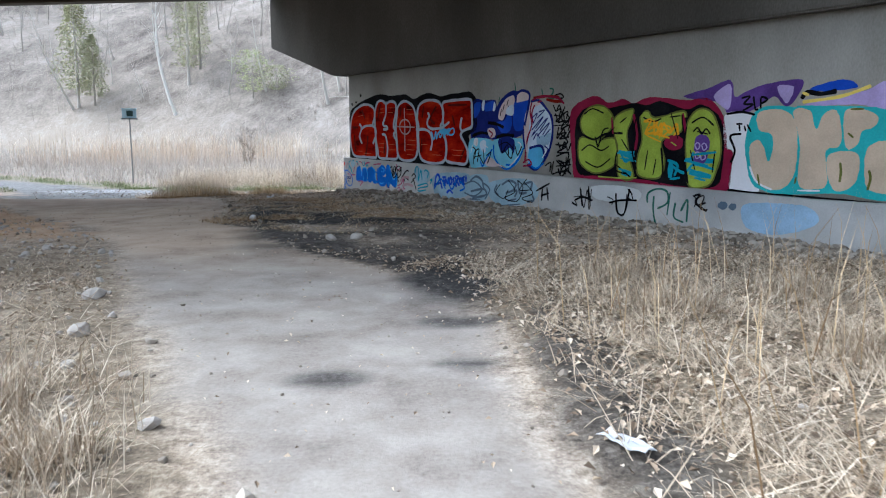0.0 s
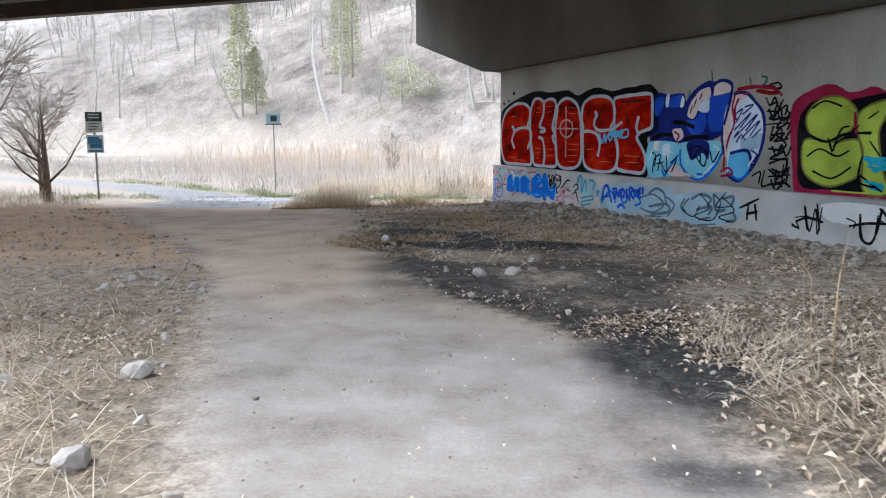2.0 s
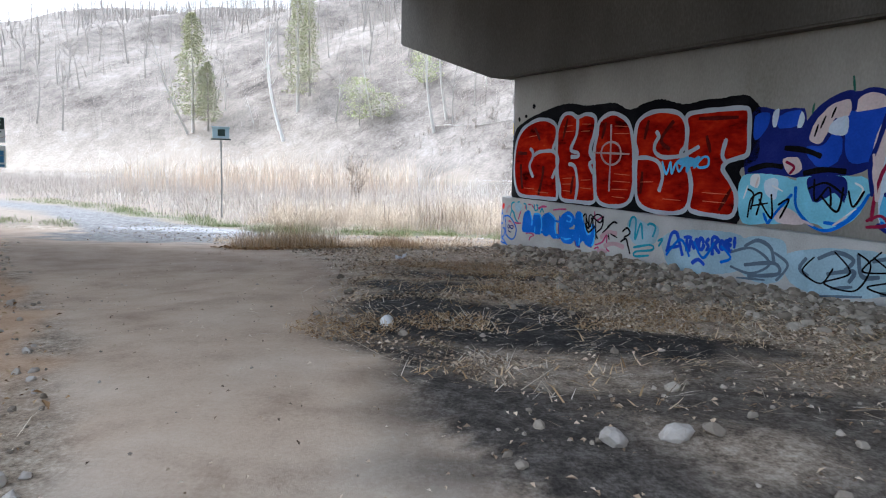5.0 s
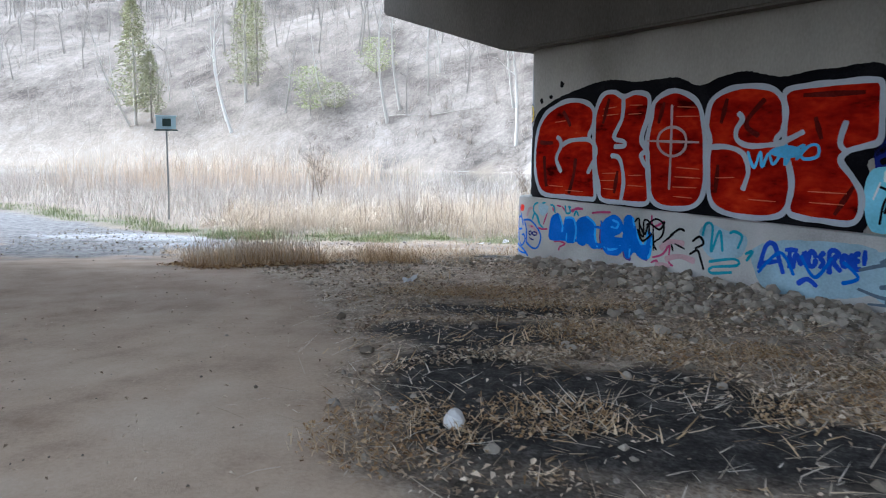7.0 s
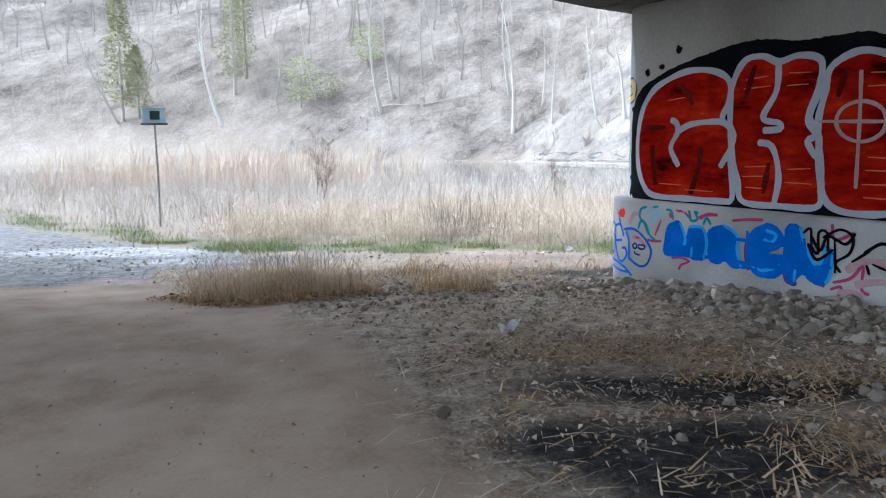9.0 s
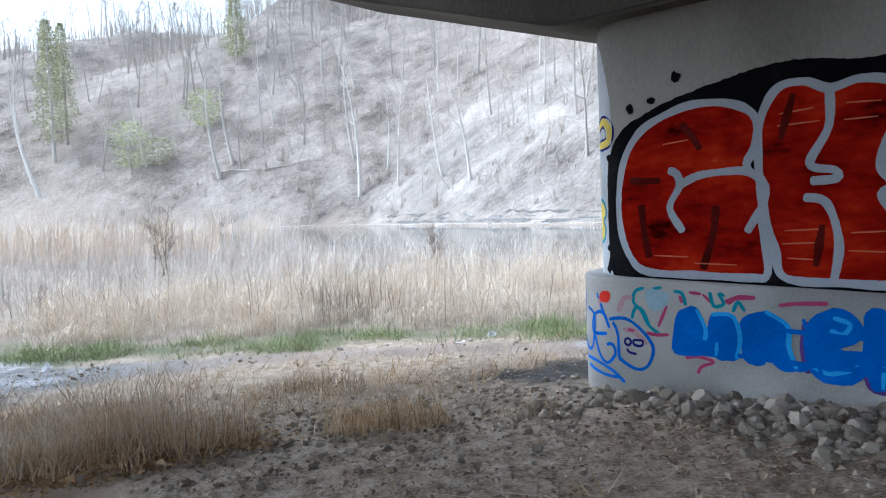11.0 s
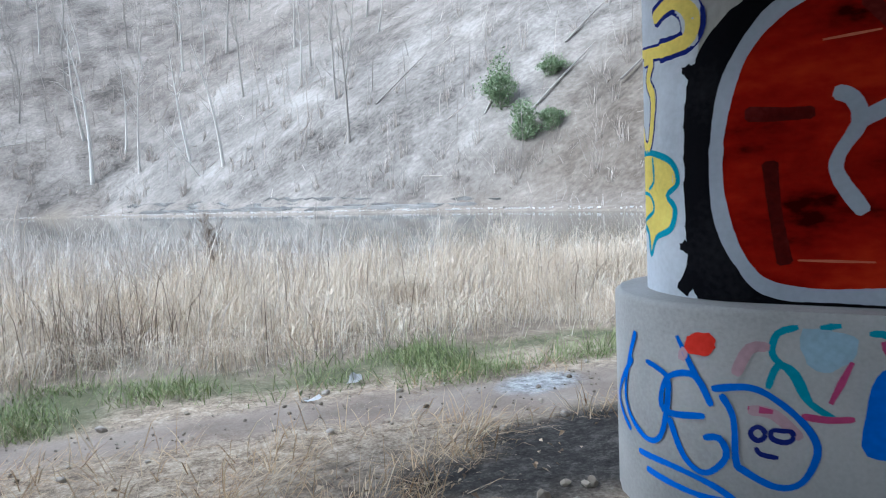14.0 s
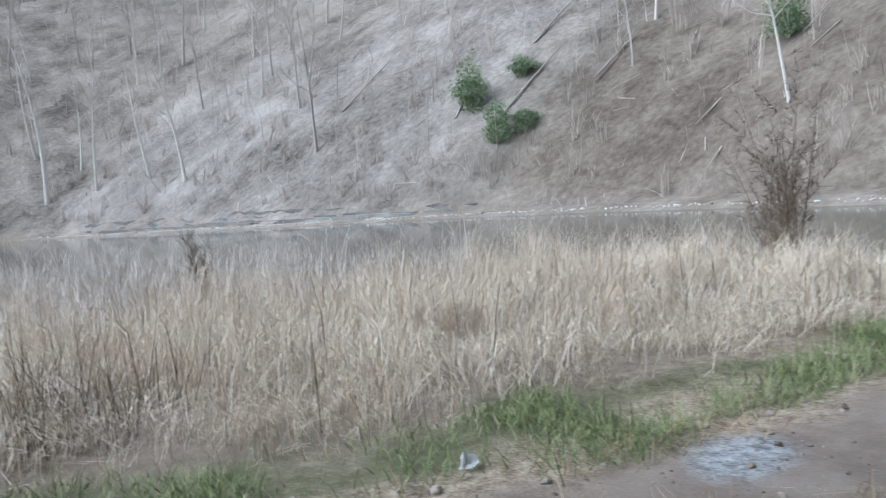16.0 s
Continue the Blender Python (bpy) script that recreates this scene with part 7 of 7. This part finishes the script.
# fallen trunks on the slope
for az, r, ln in ((30, 84, 9), (27, 88, 7), (36, 80, 6), (-8, 175, 10), (-5, 168, 12), (20, 105, 8), (33, 92, 7)):
    x, y, z = from_eye(az, r)
    t = rng.uniform(-0.6, 0.6)
    dx, dy = math.cos(t) * ln, math.sin(t) * ln
    pts = [(x + dx * q, y + dy * q, float(ground_z(x + dx * q, y + dy * q)) + 0.3) for q in (0, 0.35, 0.7, 1)]
    tagged(new("fallen_log", tri_mesh("fallen_log", *tube(pts, (0.13, 0.11, 0.09, 0.04), 6), BARK, True)), "grey fallen trunk lying on a slope", "log", "fallen logs")
for az, r, h, w, mat, nm, lb, cone in (
        (-25.6, 231, 33, 7.0, PINE, "conifer", "tall olive green conifer on a hillside", True), (-24.6, 228, 19, 4.6, PINE, "conifer", "small olive green conifer on a hillside", True),
        (-18.4, 217, 34, 5.4, PINE, "conifer", "narrow dark conifer on a hillside", True), (-17.6, 222, 30, 4.4, PINE, "conifer", "narrow dark conifer on a hillside", True),
        (-14.0, 198, 12, 4.4, BUDS, "budding_tree", "yellow-green budding tree on a hillside", False), (-12.3, 196, 7, 4.2, PINE, "conifer", "low spreading conifer on a hillside", False),
        (-9.3, 203, 10, 4.4, BUDS, "budding_tree", "yellow-green budding tree on a hillside", False), (-6.8, 232, 20, 5.0, PINE, "conifer", "olive green conifer on a hillside", True)):
    x, y, z = from_eye(az, r, 0, 0)
    needle_tree(int(r) + int(h), h, w, mat, nm, lb, 0.12, cone, 5200 if cone else 1900).matrix_world = pose(x, y, z - 0.3)


def leafy_bush(seed, wide, high, label):
    rs = np.random.RandomState(seed)
    ob = new("green_bush")
    stems = [tube([(0, 0, 0), (rs.normal(0, 0.3) * wide, rs.normal(0, 0.3) * wide, high * 0.8)], [0.06, 0.02], 4) for _ in range(6)]
    mesh_part("stem", tri_mesh("stem", *joined(stems), BARK), ob)
    n = 4200
    c = rs.normal(0, 1, (n, 3))
    c = c / np.linalg.norm(c, axis=1)[:, None] * rs.uniform(0.3, 1.05, n)[:, None] ** 0.6
    lump = 1 + 0.35 * np.sin(5 * c[:, :1] + seed) + 0.3 * np.sin(6 * c[:, 2:3] + 2 * seed) + rs.uniform(-0.15, 0.35, (n, 1))
    c = c * (wide / 2, wide / 2, high / 2) * lump + (0, 0, high * 0.55)
    a, b = rs.normal(0, 1, (n, 3)), rs.normal(0, 1, (n, 3))
    s = 0.048 * wide / 2
    vs = np.stack([c - a * s, c + b * s * 0.6, c + a * s, c - b * s * 0.6], 1).reshape(-1, 3)
    k = np.arange(n)[:, None] * 4
    mesh_part("foliage", tri_mesh("foliage", vs, np.concatenate([k + (0, 1, 2), k + (0, 2, 3)], 1).reshape(-1, 3), BUSH), ob)
    return tagged(ob, label, "bush")


for az, r, w, h, sd in ((32.3, 81, 3.4, 4.4, 1), (34.1, 75, 2.8, 3.2, 2), (36.2, 74.5, 2.2, 1.7, 3), (36.4, 82, 2.4, 1.8, 4), (54, 66, 2.6, 2.8, 5)):
    x, y, z = from_eye(az, r, -5.3, 18.5)
    leafy_bush(sd, w, h, "dense green evergreen bush on a slope").matrix_world = pose(x, y, z - 0.1)


def shrub(seed, height, stems, label):
    rs = np.random.RandomState(seed)
    wood, fine = [], []
    for k in range(stems):
        w, f = branching(seed * 40 + k, height * rs.uniform(0.6, 1.05), 0.013, 12, 0.26, 330, 0.2, 0.16, 0.0035)
        off = np.array([rs.normal(0, 0.12), rs.normal(0, 0.12), 0])
        wood.append((w[0] + off, w[1]))
        fine.append((f[0] + off, f[1]))
    ob = new("bare_shrub")
    mesh_part("stem", tri_mesh("stem", *joined(wood), WEED, True), ob)
    v, f = joined(fine)
    mesh_part("crown", tri_mesh("crown", v, f, WEED), ob, "bare twigs")
    return tagged(ob, label, "shrub")


for x, y, h, n, sd in ((5.1, 28.2, 3.1, 9, 1), (5.9, 29.0, 2.5, 7, 2), (-10.9, 41.9, 2.8, 5, 6), (-2.0, 36.0, 1.8, 5, 7)):
    shrub(sd, h, n, "bare dark shrub on a river bank").matrix_world = pose(x, y, float(ground_z(x, y)) - 0.05)


def small_tree(seed, height, radius, limbs, twigs):
    """A short trunk that forks low into a wide bare crown."""
    wood, fine = branching(seed, height, radius, limbs, 0.66, twigs, 0.16, 0.05, 0.004)
    ob = new("small_bare_tree")
    mesh_part("trunk", tri_mesh("trunk", *wood, WEED, True), ob)
    mesh_part("crown", tri_mesh("crown", *fine, TWIG), ob, "fine bare twigs")
    return tagged(ob, "small bare dark tree beside a gravel track", "tree")


for x, y, h, r, sd in ((-17.8, 24.2, 3.2, 0.12, 21), (-19.4, 23.0, 4.9, 0.15, 22), (-21.6, 24.6, 4.4, 0.11, 23), (-19.6, 26.2, 3.0, 0.08, 24)):
    small_tree(sd, h, r, 17, 800).matrix_world = pose(x, y, float(ground_z(x, y)) - 0.05)
x, y = scatter(9000, -26, -11, 20.5, 26.5, lambda x, y: smooth(0.3, 1.0, np.interp(y, *PATH_L) - x) * (1 - track_mask(x, y)) * np.clip(0.3 + 0.8 * wave(x, y, 2.2, 95), 0.02, 1))
blades("weedy_fringe", x, y, rng.uniform(0.15, 0.75, len(x)), rng.uniform(0.006, 0.013, len(x)), np.abs(rng.normal(0.15, 0.4, len(x))), rng.uniform(0.1, 1.0, len(x)), TALL, "dead weeds and grass fringing a track", "dry grass")

# ---- signs and litter ----
METAL = material("galvanised_metal", [(0.3, (0.20, 0.21, 0.21)), (0.7, (0.33, 0.34, 0.34))], scale=8, fine=60, rough=0.5, metal=0.7, bump=0.05)
DARK_SIGN = material("dark_green_enamel", [(0.3, (0.015, 0.035, 0.035)), (0.7, (0.03, 0.06, 0.06))], scale=6, fine=40, rough=0.4, bump=0)
WHITE_SIGN = material("white_enamel", [(0.3, (0.55, 0.62, 0.66)), (0.7, (0.70, 0.76, 0.78))], scale=4, fine=40, rough=0.4, bump=0)
BLUE_SIGN = material("blue_enamel", [(0.3, (0.03, 0.15, 0.32)), (0.7, (0.05, 0.22, 0.42))], scale=6, fine=40, rough=0.4, bump=0)
PALE_SIGN = material("pale_blue_panel", [(0.3, (0.34, 0.50, 0.60)), (0.7, (0.44, 0.60, 0.68))], scale=6, fine=40, rough=0.4, bump=0)


def tube_bm(points, radii, sides=10):
    v, f = tube(points, radii, sides)
    bm = bmesh.new()
    vs = [bm.verts.new(tuple(p)) for p in v]
    for t in f:
        bm.faces.new([vs[i] for i in t])
    return bm


post = tagged(new("trail_sign"), "small blue and dark trail sign on a thin metal post", "sign")
post.matrix_world = pose(-12.75, 30.8, float(ground_z(-12.75, 30.8)) - 0.02, 0, 0, 22)
part("post", tube_bm([(0, 0, 0), (0.01, 0, 1.3), (0, 0, 3.02)], [0.028, 0.026, 0.024]), METAL, post)
part("panel", box_bm(-0.27, 0.27, -0.06, -0.03, 2.66, 3.02, 0.006), PALE_SIGN, post, "pale blue panel")
part("symbol", box_bm(-0.10, 0.14, -0.068, -0.062, 2.74, 2.96), DARK_SIGN, post, "dark square symbol")
part("tray", box_bm(-0.32, 0.32, -0.10, 0.05, 2.61, 2.65, 0.005), DARK_SIGN, post, "dark lower rail")
part("hood", box_bm(-0.30, 0.30, -0.09, 0.04, 3.025, 3.05, 0.005), PALE_SIGN, post)

notice = tagged(new("notice_sign"), "white and blue notice panels on a metal post", "sign")
notice.matrix_world = pose(-16.8, 25.4, float(ground_z(-16.8, 25.4)) - 0.02, 0, 0, 36)
part("post", tube_bm([(0, 0, 0), (0, 0, 1.5), (0, 0, 2.95)], [0.035, 0.034, 0.03]), METAL, notice)
upper = part("upper_panel", box_bm(-0.26, 0.26, -0.05, -0.03, 2.28, 2.96, 0.006), WHITE_SIGN, notice, "white panel")
part("header", box_bm(-0.25, 0.25, -0.058, -0.052, 2.64, 2.95), DARK_SIGN, upper, "dark header")
for k in range(3):
    part("text_bar", box_bm(-0.18, 0.18 - 0.06 * k, -0.057, -0.052, 2.55 - 0.09 * k, 2.58 - 0.09 * k), DARK_SIGN, upper)
for k in range(2):
    part("text_bar", box_bm(-0.18, 0.17, -0.064, -0.06, 2.85 - 0.1 * k, 2.89 - 0.1 * k), WHITE_SIGN, upper)
lower = part("lower_panel", box_bm(-0.26, 0.26, -0.05, -0.03, 1.60, 2.20, 0.006), WHITE_SIGN, notice, "white panel with blue symbols")
for bx, bz, bw, bh in ((-0.12, 2.0, 0.09, 0.13), (0.05, 2.02, 0.08, 0.11), (-0.02, 1.84, 0.15, 0.08), (0.16, 1.9, 0.05, 0.16)):
    part("symbol", box_bm(bx - bw, bx + bw, -0.057, -0.052, bz - bh, bz + bh, 0.002), BLUE_SIGN, lower)
part("text_bar", box_bm(-0.22, 0.22, -0.057, -0.052, 1.62, 1.69), BLUE_SIGN, lower)

PAPER = material("white_paper", [(0.3, (0.70, 0.71, 0.74)), (0.7, (0.84, 0.85, 0.87))], scale=8, fine=40, rough=0.7, bump=0.3, bump_size=0.01)


def scrap(x, y, length, width, turn, label, name="paper_scrap", curl=0.05):
    n, m = 12, 6
    bm = bmesh.new()
    grid = []
    for i in range(n):
        for j in range(m):
            px, py = (i / (n - 1) - 0.5) * length, (j / (m - 1) - 0.5) * width * (1 - 0.25 * math.sin(i * 0.7))
            grid.append(bm.verts.new((px, py, 0.02 + curl * abs(noise.noise(Vector((px * 9 + x, py * 14, y)))) + curl * 0.5 * (i / n) ** 2)))
    for i in range(n - 1):
        for j in range(m - 1):
            bm.faces.new((grid[i * m + j], grid[(i + 1) * m + j], grid[(i + 1) * m + j + 1], grid[i * m + j + 1]))
    bmesh.ops.solidify(bm, geom=bm.faces[:], thickness=0.002)
    me = bpy.data.meshes.new(name)
    bm.to_mesh(me)
    bm.free()
    me.materials.append(PAPER)
    ob = tagged(new(name, me), label, "litter")
    ob.matrix_world = pose(x, y, float(ground_z(x, y)), 0, 0, turn)


scrap(0.88, 3.42, 0.34, 0.10, -62, "crumpled strip of white paper on a path edge")
scrap(-4.2, 18.18, 0.17, 0.13, 20, "crumpled white plastic scrap on bare earth", "plastic_scrap", 0.12)
scrap(-2.93, 24.94, 0.13, 0.10, 40, "white plastic scrap in green grass", "plastic_scrap", 0.1)
scrap(-3.45, 24.55, 0.14, 0.06, 10, "flat white scrap beside a track", "paper_scrap", 0.03)
scrap(-8.9, 25.2, 0.16, 0.12, 70, "white plastic scrap in grass", "plastic_scrap", 0.1)
